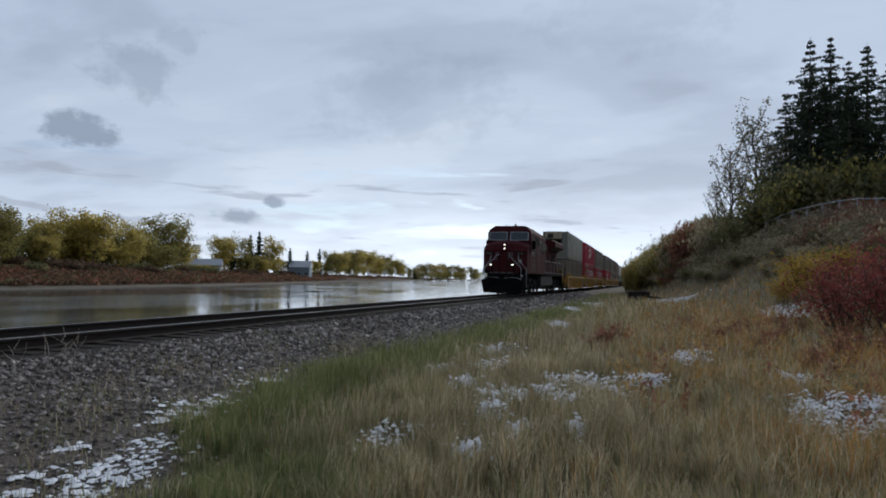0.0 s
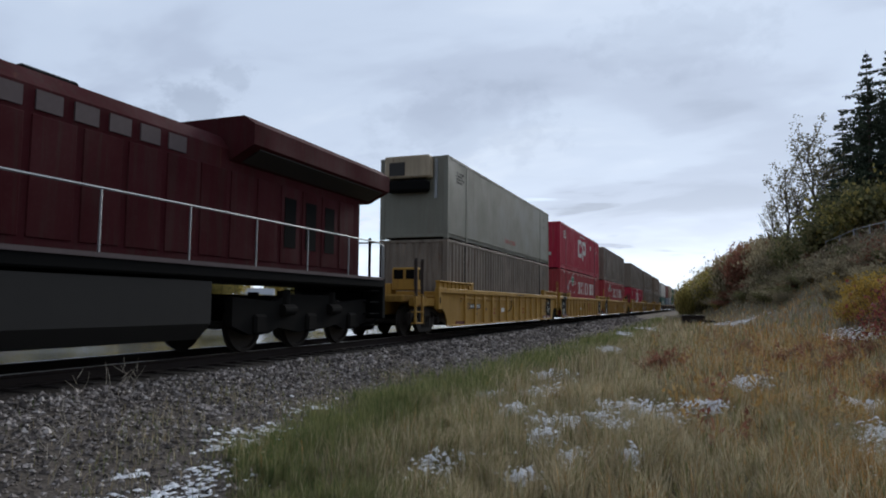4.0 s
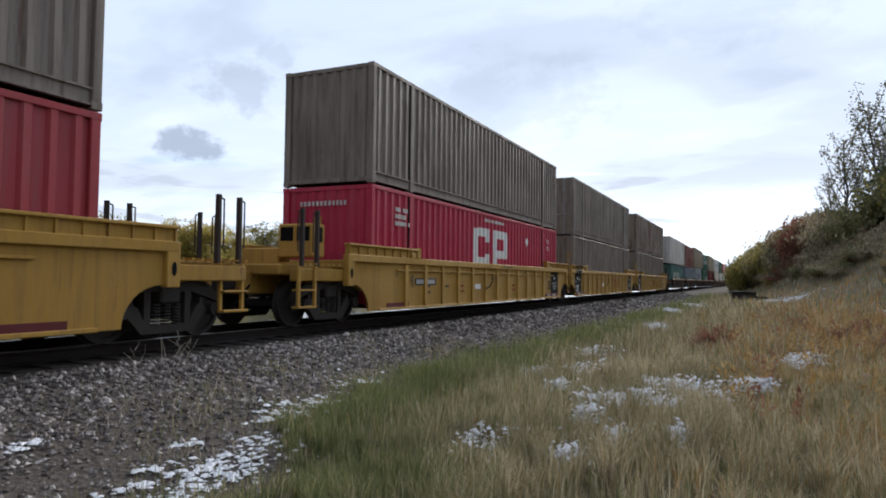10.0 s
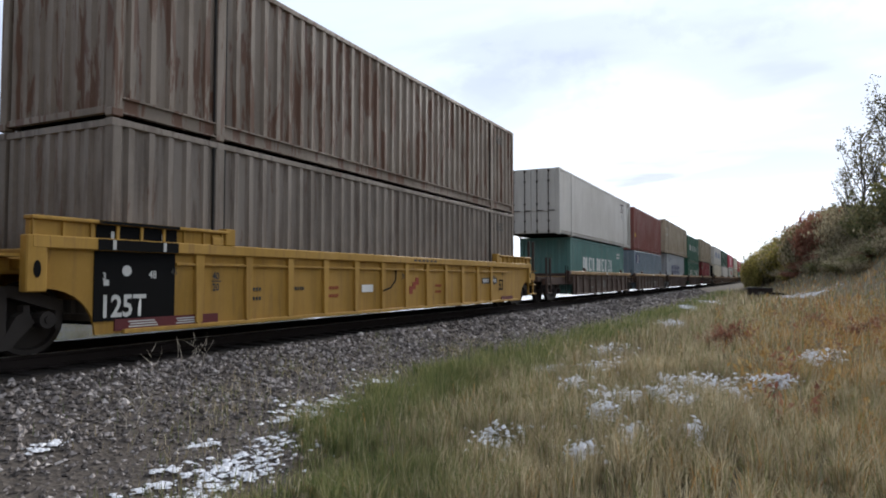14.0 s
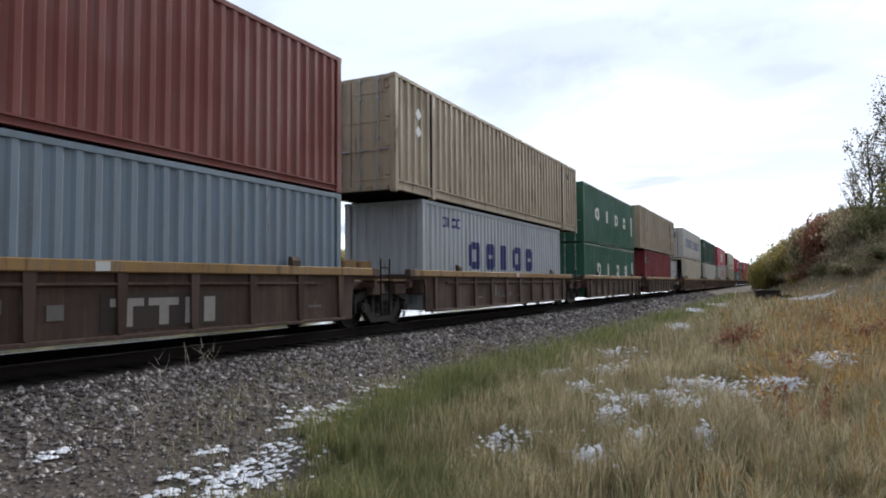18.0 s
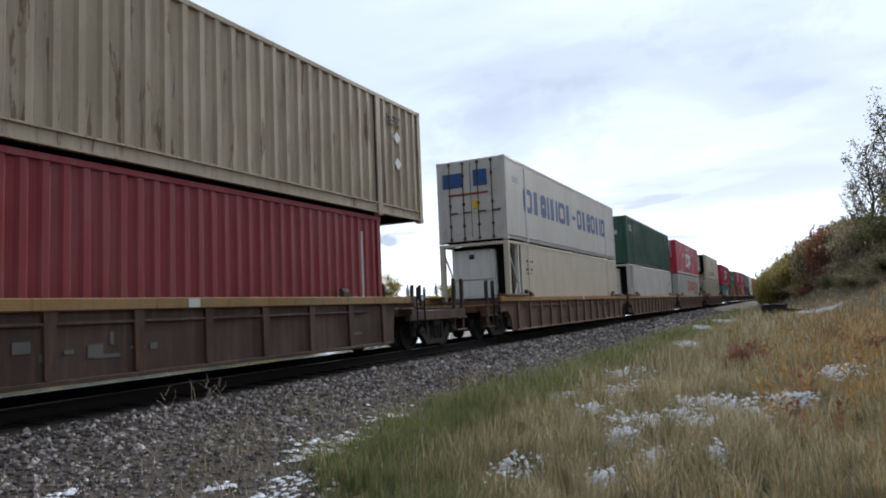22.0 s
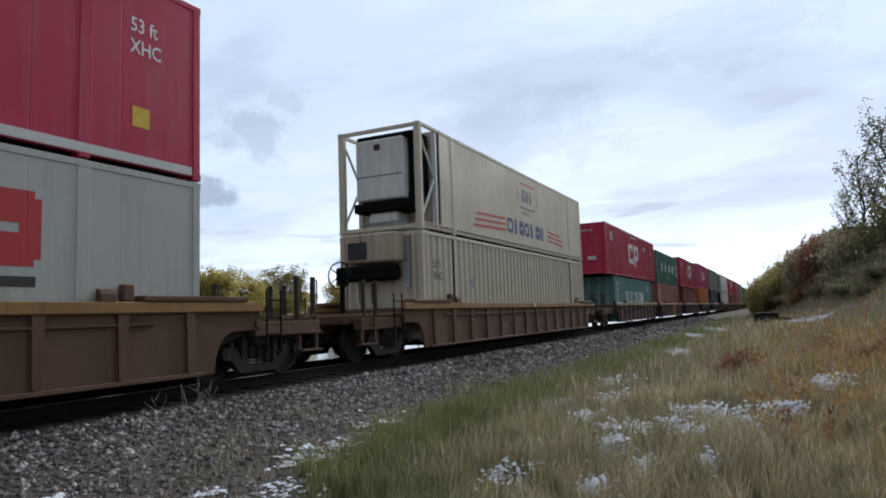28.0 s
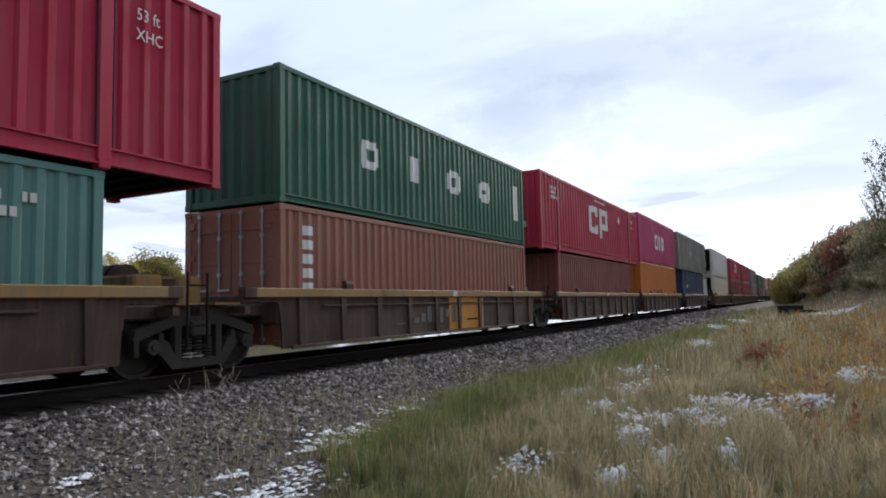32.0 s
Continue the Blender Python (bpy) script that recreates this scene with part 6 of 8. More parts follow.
unit(372.9, "brown40", box40("teal", "teal corrugated 40-foot container with white block lettering", [name_row(-3.2, 1.08, 0.68, [.44, .44, .17, .44, .44, -.4, .44, .44, .17, .44, .44, .17, .44, .44], "white", 0.10, 0.14), *[strip(-5.38, -5.04, 1.08 + 0.33 * i, 1.31 + 0.33 * i, "offwhite", "white block of an upright column of marks") for i in range(4)], bars(4.4, 2.05, 2, 0.12, "offwhite", 0.9), diamond(4.9, 0.75, 0.14, "label_yellow")], "door"),
     box53("red", "bright red corrugated 53-foot container overhanging a shorter one", [big_logo(-1.75, 0.93)] + CP_MARKS()[1:]), None)
unit(388.57, "brown40", box40("brown", "rust-brown corrugated 40-foot container with a white upright name", [strip(-5.42, -5.11, 2.06 - 0.27 * i, 2.24 - 0.27 * i, "white", "white block of an upright name") for i in range(5)], "door"),
     box40("green", "dark green corrugated 40-foot container with white block lettering", [spaced_blocks(1.08)]), "patch")
unit(404.3, "brown40", box40("maroon", "dark brown corrugated 40-foot container", []), box53("red", "bright red corrugated 53-foot container overhanging a shorter one", CP_MARKS()), None)
unit(419.4, "brown40", box40("orange", "orange 40-foot container with dark block lettering", [name_row(-2.4, 0.5, 0.8, [.5, .5, .5, .5], "dark", 0.3, 0.16)], h=H96), box40("magenta", "magenta 40-foot container with white block lettering", [name_row(-1.2, 1.0, 0.95, [1.0, .8, .8], "white", 0.2, 0.24)], h=H96), None)
unit(435.1, "brown40", box40("navy", "dark blue 40-foot container far back in the train", [diamond(-3.8, 1.7, 0.2)], h=H96), box53("grey", "grey 53-foot container far back in the train", [diamond(-1.5, 1.5, 0.2)]), None)
unit(456.6, "brown53", box53("cream", "off-white 53-foot container far back in the train", [], "flat", "reefer"), box53("white", "white 53-foot container far back in the train", [], "flat", "reefer"), None)
unit(477.0, "brown53", box53("maroon", "brown-red 53-foot container far back in the train", []), box53("red", "red 53-foot container far back in the train", CP_MARKS()), None)
unit(497.0, "brown53", box53("brickred", "faded red 53-foot container far back in the train", []), box53("brickred", "faded red 53-foot container far back in the train", []), None)
unit(517.0, "brown53", box53("grey", "grey 53-foot container far back in the train", []), box53("greybrown", "grey-brown 53-foot container far back in the train", []), None)
unit(539.0, "brown40", box40("maroon", "brown 40-foot container far back in the train", []), box40("green", "green 40-foot container far back in the train", [], h=H96), None)
unit(555.0, "brown40", box40("bluegrey", "blue-grey 40-foot container far back in the train", []), box40("maroon", "rust-red 40-foot container far back in the train", [], h=H96), None)
unit(571.0, "brown40", box40("brown", "brown 40-foot container far back in the train", []), box40("beige", "beige 40-foot container far back in the train", [], h=H96), None)
unit(592.0, "brown53", box53("grey", "grey 53-foot container far back in the train", []), box53("red", "red 53-foot container far back in the train", []), None)
unit(612.0, "brown53", box53("greybrown", "grey-brown 53-foot container far back in the train", []), box53("grey", "grey 53-foot container far back in the train", []), None)
unit(632.0, "brown53", box53("cream", "off-white 53-foot container far back in the train", []), box53("greybrown", "grey-brown 53-foot container far back in the train", []), None)
WAGON_LABEL = {"yellow": "yellow articulated well car with ribbed sides and black data panels", "brown40": "dark brown rusty short well car with a pale top sill", "brown53": "tan-brown weathered long well car with ribbed sides"}
for i, (s, style, bottom, top, logo, over) in enumerate(UNITS):
    stack(s, bottom, top, over)
    joints = []
    for j in (i - 1, i + 1):
        if 0 <= j < len(UNITS):
            d, other = abs(UNITS[j][0] - s), UNITS[j][1]
            wide = d - (20.6 if style == other == "yellow" or style == other == "brown53" else 17.0 if style == other else 0)
            joints.append(("coupler", d / 2 - 0.45) if wide > 0 or style != other else ("joint", d / 2))
        else:
            joints.append(("coupler", STYLES[style]["bay"] + 3.0))
    if i == 0:
        joints[0] = ("coupler", 11.3)
    (nk, nh), (fk, fh) = joints
    well_car(style, s, nh, fh, nk, fk, WAGON_LABEL[style], logo=logo, seed=i)
    if nk == "coupler":
        truck(s - nh + 1.75)
    truck(s + fh if fk == "joint" else s + fh - 1.75)

# ------------------------------------------------------------------ plants
RNG = np.random.default_rng(7)


def flat_mesh(name, verts, faces, mat):
    me = bpy.data.meshes.new(name)
    me.from_pydata(verts.tolist() if hasattr(verts, "tolist") else verts, [], faces.tolist() if hasattr(faces, "tolist") else faces)
    me.materials.append(mat)
    return me


def leaf_cloud(centres, size, rng, stretch=1.0, droop=0.0):
    """A quad for each leaf or spray, turned at random."""
    n = len(centres)
    a = rng.normal(size=(n, 3))
    a[:, 2] -= droop
    a /= np.linalg.norm(a, axis=1, keepdims=True)
    b = np.cross(a, rng.normal(size=(n, 3)))
    b /= np.linalg.norm(b, axis=1, keepdims=True)
    s = (size * rng.uniform(0.55, 1.25, (n, 1)))
    a, b = a * s * stretch, b * s
    v = np.stack([centres - a * 0.5, centres + b * 0.42 - a * 0.05, centres + a * 0.5, centres - b * 0.42 + a * 0.05], 1).reshape(-1, 3)
    return v, np.arange(4 * n).reshape(n, 4)


LEAF = {
    "yellow": island_material("yellow_autumn_leaves", [(0.290, 0.245, 0.080), (0.560, 0.440, 0.115), (0.740, 0.600, 0.180)], 0.7, 0.58, 0.25, 0.4),
    "olive": island_material("olive_leaves", [(0.140, 0.140, 0.050), (0.300, 0.265, 0.085), (0.500, 0.390, 0.120)], 0.7, 0.55, 0.25, 0.4),
    "spruce": island_material("spruce_needles", [(0.026, 0.040, 0.026), (0.048, 0.068, 0.042), (0.080, 0.100, 0.055)], 0.8, 0.1, 0.5, 0.4),
    "sparse": island_material("pale_sparse_leaves", [(0.120, 0.118, 0.075), (0.220, 0.205, 0.130), (0.350, 0.310, 0.190)], 0.7, 0.3, 0.5, 0.3),
    "red": island_material("red_shrub_leaves", [(0.150, 0.038, 0.038), (0.290, 0.068, 0.062), (0.390, 0.135, 0.100)], 0.7, 0.3, 0.7, 0.4),
    "gold": island_material("golden_shrub_leaves", [(0.260, 0.165, 0.034), (0.470, 0.310, 0.058), (0.620, 0.430, 0.100)], 0.7, 0.3, 0.7, 0.3),
    "rust": island_material("rusty_brush_leaves", [(0.190, 0.085, 0.058), (0.300, 0.125, 0.082), (0.390, 0.205, 0.130)], 0.8, 0.4, 0.4, 0.5),
    "brown": island_material("brown_brush_leaves", [(0.230, 0.195, 0.122), (0.380, 0.320, 0.205), (0.520, 0.445, 0.290)], 0.8, 0.4, 0.4, 0.5),
    "bankbrush": island_material("dark_bank_brush_leaves", [(0.085, 0.055, 0.036), (0.150, 0.092, 0.058), (0.235, 0.155, 0.092)], 0.8, 0.35, 0.4, 0.5),
    "goldweed": island_material("tan_orange_weed_leaves", [(0.240, 0.140, 0.050), (0.400, 0.255, 0.095), (0.560, 0.400, 0.180)], 0.8, 0.4, 0.5, 0.3),
    "darkbrown": island_material("dark_brown_brush_leaves", [(0.180, 0.145, 0.098), (0.300, 0.240, 0.158), (0.420, 0.340, 0.225)], 0.8, 0.4, 0.4, 0.5),
    "darkolive": island_material("dark_brush_leaves", [(0.105, 0.115, 0.055), (0.215, 0.210, 0.095), (0.340, 0.295, 0.140)], 0.8, 0.4, 0.3, 0.5),
}
M["bark"] = plain("grey_bark", (0.11, 0.095, 0.08), 0.9, vary=0.6, scale=6)
M["twig"] = plain("dry_twig", (0.10, 0.075, 0.05), 0.9, vary=0.5)


def limbs(height, rng, count, lean, lo=0.10, spread=0.32, r0=0.018):
    """Trunk and limbs as one mesh, and points along the limbs for the leaves."""
    g, pts = Mesh(), []
    axis = [Vector((0, 0, 0))]
    for i in range(6):
        axis.append(axis[-1] + Vector((rng.normal() * 0.02 * height, rng.normal() * 0.02 * height, height * 0.155)))
    for i in range(6):
        g.tube(axis[i], axis[i + 1], height * r0 * (1 - i * 0.15), 7, height * r0 * (1 - (i + 1) * 0.15))
    for k in range(count):
        f = lo + (0.94 - lo) * (k + rng.uniform(0, 0.9)) / count
        q = f * 6 * 0.999
        base = axis[int(q)].lerp(axis[int(q) + 1], q - int(q))
        a = k * 2.4 + rng.uniform(-0.5, 0.5)
        ln = height * spread * (1.15 - 0.75 * abs(f - 0.42)) * rng.uniform(0.7, 1.15)
        d = Vector((math.cos(a), math.sin(a), lean * rng.uniform(0.7, 1.5)))
        mid = base + d * ln * 0.5 + Vector((0, 0, ln * 0.08))
        end = mid + Vector((d.x * 0.42, d.y * 0.42, d.z * 0.75)) * ln
        rr = height * r0 * 0.38 * (1 - 0.5 * f)
        g.tube(base, mid, rr, 5, rr * 0.6).tube(mid, end, rr * 0.6, 5, rr * 0.2)
        for j in range(3):
            p0 = base.lerp(mid, rng.uniform(0.3, 1)) if j == 0 else mid.lerp(end, rng.uniform(0, 0.9))
            tw = p0 + Vector(rng.normal(size=3) * ln * 0.22) + Vector((0, 0, ln * 0.16))
            g.tube(p0, tw, rr * 0.35, 4, rr * 0.12)
            pts.append((p0, tw))
        pts += [(base.lerp(mid, 0.5), mid), (mid, end), (mid.lerp(end, 0.5), end)]
    pts.append((axis[5], axis[6] + Vector((0, 0, height * 0.05))))
    return g, pts


def broadleaf(name, label, height, leaf, seed, leaves=2200, size=0.34, count=17, lean=0.9, spread=0.3, fluff=0.07, group="trees along the far bank", category="tree"):
    rng = np.random.default_rng(seed)
    t = thing(name, label, category, group)
    g, pts = limbs(height, rng, count, lean, spread=spread)
    part("trunk", g, M["bark"], t, "grey trunk with rising limbs")
    seg = rng.integers(0, len(pts), leaves)
    f = rng.uniform(0, 1.1, leaves)
    c = np.array([pts[i][0].lerp(pts[i][1], k) for i, k in zip(seg, f)]) + rng.normal(size=(leaves, 3)) * height * fluff * np.array([1, 1, 0.8])
    c[:, 2] = np.maximum(c[:, 2], height * 0.08)
    v, q = leaf_cloud(c, size, rng)
    part("crown", flat_mesh("crown", v, q, LEAF[leaf]), None, t, "ragged autumn crown")
    t["reach"] = float(v[:, 2].max())
    return t


def spruce(label, height, seed, width=0.17):
    rng = np.random.default_rng(seed)
    t = thing("spruce_tree", label, "tree", "spruces on the hill")
    part("trunk", Mesh().tube((0, 0, 0), (0, 0, height * 0.5), height * 0.014, 8, height * 0.009).tube((0, 0, height * 0.5), (0, 0, height), height * 0.009, 8, 0.01), M["bark"], t)
    g, cs = Mesh(), []
    z = height * 0.05
    while z < height * 0.99:
        f = z / height
        reach = height * width * (1 - f) ** 0.9 * rng.uniform(0.30, 1.15) + 0.10
        n = 7 if f < 0.8 else 5
        a0 = rng.uniform(0, 6.28)
        for k in range(n):
            a = a0 + k * 6.283 / n + rng.uniform(-0.3, 0.3)
            r = reach * rng.uniform(0.65, 1.2)
            zb = z + height * rng.uniform(-0.022, 0.022) * (1 - f)
            tip = Vector((math.cos(a) * r, math.sin(a) * r, zb - r * rng.uniform(0.08, 0.38) + 0.12 * r))
            g.tube((0, 0, zb), tip, 0.03 * (1 - f) + 0.008, 4, 0.006)
            m = int(8 + r * 15)
            for j in range(m):
                q = rng.uniform(0.15, 1.05)
                side = rng.normal() * 0.16 * r * (1.1 - 0.6 * q)
                cs.append((tip.x * q - math.sin(a) * side, tip.y * q + math.cos(a) * side, zb + (tip.z - zb) * q - abs(side) * 0.35 - rng.uniform(0, 0.10)))
        z += height * 0.027 * rng.uniform(0.7, 1.4)
    part("branch_frame", g, M["bark"], t)
    v, q = leaf_cloud(np.array(cs), 0.19, rng, 2.1, 0.5)
    part("needle_mass", flat_mesh("needles", v, q, LEAF["spruce"]), None, t, "dark drooping needle sprays")
    return t


def shrub(name, label, height, width, leaf, seed, leaves=1300, size=0.13, stems=16, group="shrubs on the hillside"):
    rng = np.random.default_rng(seed)
    t = thing(name, label, "shrub", group)
    g, pts = Mesh(), []
    for k in range(stems):
        a, r = rng.uniform(0, 6.28), width / 2 * math.sqrt(rng.uniform(0.02, 1))
        h = height * rng.uniform(0.6, 1.05) * (1 - 0.35 * (r / width * 2) ** 2)
        b = Vector((math.cos(a) * r * 0.4, math.sin(a) * r * 0.4, -0.1))
        m = Vector((math.cos(a) * r * 0.8, math.sin(a) * r * 0.8, h * 0.55))
        e = Vector((math.cos(a) * r + rng.normal() * 0.08, math.sin(a) * r + rng.normal() * 0.08, h))
        g.tube(b, m, 0.018, 4, 0.011).tube(m, e, 0.011, 4, 0.004)
        pts += [(b.lerp(m, 0.4), m), (m, e), (m, e)]
        for j in range(3):
            p0 = m.lerp(e, rng.uniform(0, 0.7))
            e2 = p0 + Vector((rng.normal() * 0.18 * width, rng.normal() * 0.18 * width, height * rng.uniform(0.08, 0.3)))
            g.tube(p0, e2, 0.007, 3, 0.003)
            pts.append((p0, e2))
    part("stem", g, M["twig"], t, "thin bare stems")
    seg = rng.integers(0, len(pts), leaves)
    c = np.array([pts[i][0].lerp(pts[i][1], k) for i, k in zip(seg, rng.uniform(0, 1.05, leaves))]) + rng.normal(size=(leaves, 3)) * 0.055 * width
    c[:, 2] = np.maximum(c[:, 2], 0.02)
    v, q = leaf_cloud(c, size, rng)
    part("foliage", flat_mesh("foliage", v, q, LEAF[leaf]), None, t)
    return t


def gz(x, y):
    return float(ground_z(x, y))


def put(ob, x, y, s=1.0, turn=0.0, sink=0.05, sz=None):
    ob.matrix_basis = pose(x, y, gz(x, y) - sink, 0, 0, turn) @ Matrix.Diagonal((s, s, sz or s, 1))
    return ob


def again(ob, x, y, s=1.0, turn=0.0, sink=0.05, sz=None):
    c = copy_thing(ob, pose(x, y, gz(x, y) - sink, 0, 0, turn))
    c.scale = (s, s, sz or s)
    return c


def polar(az, r):
    return r * math.sin(radians(az)), r * math.cos(radians(az))


def far_bank():
    kinds = {
        "y": broadleaf("autumn_tree", "yellow-green autumn poplar on the far river bank", 12, "yellow", 21, 4200, 0.46, 22, 1.1, 0.26, 0.055),
        "Y": broadleaf("autumn_tree", "yellow-green autumn poplar on the far river bank", 12, "yellow", 22, 4200, 0.46, 22, 1.0, 0.30, 0.055),
        "o": broadleaf("autumn_tree", "olive-green tree with thinning leaves on the far bank", 12, "olive", 23, 4200, 0.46, 22, 1.0, 0.30, 0.06),
        "O": broadleaf("autumn_tree", "olive-green tree with thinning leaves on the far bank", 12, "olive", 24, 2600, 0.42, 20, 1.2, 0.28, 0.06),
    }
    dark = spruce("dark green spruce on the far river bank", 11, 25, 0.24)
    kinds["d"] = tagged(dark, group="trees along the far bank")
    kinds_reach = {q: float(kinds[q]["reach"]) * 0.96 for q in "yYoO"}
    used = set()
    rng = random.Random(3)
    def on_bank(az, back):
        """Where the bearing meets a line some way behind the water's edge."""
        x = -(100.0 + back)
        for _ in range(12):
            y = -x / math.tan(radians(-az))
            x = -(100.0 + back + float(np.interp(y, [0, 93, 186, 820, 3500], [0, 16, 33, 223, 900])))
        return (x, y) if -x < 400 else (-400.0, 400 / math.tan(radians(-az)))
    def stand(kind, az, top, back, slim):
        x, y = on_bank(az, back)
        h = EYE_Z + math.hypot(x, y) * math.tan(radians(top)) - gz(x, y)
        ob, base = kinds[kind], (11.0 if kind == "d" else kinds_reach[kind])
        (again if kind in used else put)(ob, x, y, h / base * slim, rng.uniform(0, 360), 0.1, h / base)
        used.add(kind)
    # each tree of the bank from upstream to downstream: kind, bearing and height of its top in degrees
    for kinds_row, bearings, tops in (
            ("oYoyoYyoo", (-65, -62.5, -60, -57.5, -55.5, -53.4, -51.9, -50.7, -49.7), (4.4, 4.9, 4.2, 4.8, 4.4, 4.6, 4.4, 4.9, 4.2)),
            ("OyYyyOYooO", (-48.4, -47.5, -46.2, -45.3, -44.2, -43.1, -41.9, -41.0, -39.5, -38.2), (3.5, 3.9, 4.6, 4.2, 4.6, 3.4, 4.1, 3.6, 4.5, 4.6)),
            ("ydOddYddd", (-35.2, -34.3, -33.7, -33.0, -32.3, -31.0, -29.8, -28.4, -27.4), (3.1, 2.7, 3.4, 3.3, 3.6, 3.2, 2.3, 2.1, 2.3)),
            ("oyoYyYoyO", (-26.3, -25.6, -24.9, -24.1, -23.5, -22.6, -21.9, -21.1, -20.4), (2.1, 2.1, 2.25, 2.2, 2.3, 1.95, 1.95, 1.6, 1.3)),
            ("doyoooOooo", (-19.4, -18.7, -17.6, -16.6, -15.5, -14.4, -13.2, -12.1, -11.0, -9.6), (1.05, 1.3, 1.25, 1.3, 1.2, 1.1, 1.1, 1.0, 1.0, 0.9))):
        for kind, az, top in zip(kinds_row, bearings, tops):
            stand(kind, az, top, rng.uniform(22, 34), rng.uniform(1.0, 1.3) if kind == "d" else rng.uniform(1.05, 1.4) * (1.0 if az < -27 else 1.5))
    for i in range(90):
        az = -66 + 57 * (i + rng.uniform(0.1, 0.9)) / 90
        clear = -37.4 < az < -35.6
        top = (0.35 if clear else 1.0) * float(np.interp(az, [-66, -38, -35, -27, -20, -9], [2.9, 2.7, 1.9, 1.3, 0.9, 0.6])) * rng.uniform(0.7, 1.0)
        stand(rng.choice("yYooO"), az, top, rng.uniform(20, 24) if clear else rng.uniform(24, 40), rng.uniform(1.5, 2.1) * (2.0 if clear else 1.0))
    bush = shrub("bank_shrub", "brown autumn brush on the far river bank", 1.6, 3.5, "bankbrush", 31, 1300, 0.28, group="brush on the far bank")
    bush2 = shrub("bank_shrub", "olive autumn brush on the far river bank", 1.8, 3.5, "darkolive", 32, 1300, 0.28, group="brush on the far bank")
    first = {id(bush): True, id(bush2): True}
    for i in range(150):
        x, y = on_bank(-66 + i * 0.36 + rng.uniform(-0.3, 0.3), rng.uniform(14, 30))
        ob = rng.choice((bush, bush, bush2))
        (put if first[id(ob)] else again)(ob, x, y, rng.uniform(0.8, 2.0), rng.uniform(0, 360), 0.15)
        first[id(ob)] = False
    # knee-high red-brown brush that clothes the bank down to the mud
    dice = np.random.default_rng(33)
    for leaf, count, words_ in (("rust", 2600, "rust-brown"), ("bankbrush", 4600, "dark brown"), ("darkolive", 900, "dark olive")):
        slope = np.tan(np.radians(-dice.uniform(-66, -14, count)))
        behind = 100.0 + dice.uniform(2.0, 26, count)
        px = -behind
        for _ in range(12):
            px = -(behind + np.interp(-px / slope, [0, 93, 186, 820, 3500], [0, 16, 33, 223, 900]))
        spots = np.stack([px, -px / slope], 1)[px > -400]
        c = np.repeat(np.column_stack([spots, ground_z(spots[:, 0], spots[:, 1])]), 14, 0)
        c += dice.normal(size=c.shape) * np.array([1.1, 1.1, 0.0]) + np.column_stack([np.zeros((len(c), 2)), dice.uniform(0.0, 1.1, len(c))])
        v, q = leaf_cloud(c, 0.62, dice, 1.5, -0.4)
        tagged(new("bank_brush", flat_mesh("bank_brush", v, q, LEAF[leaf])), words_ + " brush covering the far river bank", "brush", kind="stuff")
    log = thing("driftwood", "dark driftwood log lying in the shallow river", "driftwood")
    part("log", Mesh().tube((-2.4, 0, 0.0), (2.2, 0.2, 0.1), 0.16, 8, 0.10), M["bark"], log)
    part("root", Mesh().tube((-0.3, 0, 0.05), (0.1, 0.1, 0.75), 0.12, 6, 0.05).tube((-0.2, 0, 0.1), (-0.7, 0.1, 0.5), 0.09, 6, 0.03), M["bark"], log)
    log.matrix_basis = pose(*polar(-27.7, 168), -3.0, 0, 0, 25)


def house(x, y, turn, w, d, h, wall, label):
    k = thing("house", label, "house")
    part("walls", Mesh().box(-w / 2, w / 2, -d / 2, d / 2, -1.0, h, 0.02), wall, k)
    part("roof", Mesh().prism([(-d / 2 - 0.4, h), (d / 2 + 0.4, h), (0, h + d * 0.34)], "x", -w / 2 - 0.4, w / 2 + 0.4), M["galv"], k, "grey pitched roof")
    for i in range(3):
        wn = part("window", Mesh().box(-w / 2 + 1.2 + i * (w - 3.6) / 2, -w / 2 + 2.4 + i * (w - 3.6) / 2, -d / 2 - 0.04, -d / 2 + 0.05, 1.0, 2.2, 0.02), M["glass"], k, "dark window")
        part("window_trim", Mesh().box(-w / 2 + 1.1 + i * (w - 3.6) / 2, -w / 2 + 2.5 + i * (w - 3.6) / 2, -d / 2 - 0.06, -d / 2 + 0.02, 0.88, 0.98), M["white"], wn)
    k.matrix_basis = pose(x, y, gz(x, y), 0, 0, turn)


def parked_pickup(x, y, turn):
    k = thing("pickup_truck", "dark pickup truck parked on the far bank", "truck")
    part("body", Mesh().prism([(-2.6, 0.5), (2.6, 0.5), (2.6, 1.1), (0.9, 1.15), (0.4, 1.8), (-0.9, 1.8), (-1.1, 1.15), (-2.6, 1.1)], "y", -0.95, 0.95), M["black"], k)
    part("side_glass", Mesh().prism([(0.75, 1.2), (0.35, 1.7), (-0.85, 1.7), (-0.95, 1.2)], "y", -0.96, 0.96), M["glass"], k)
    for wx in (-1.7, 1.7):
        for sy in (-0.85, 0.85):
            part("wheel", Mesh().tube((wx, sy - 0.12, 0.38), (wx, sy + 0.12, 0.38), 0.38, 14), M["under"], k)
    k.matrix_basis = pose(x, y, gz(x, y), 0, 0, turn)


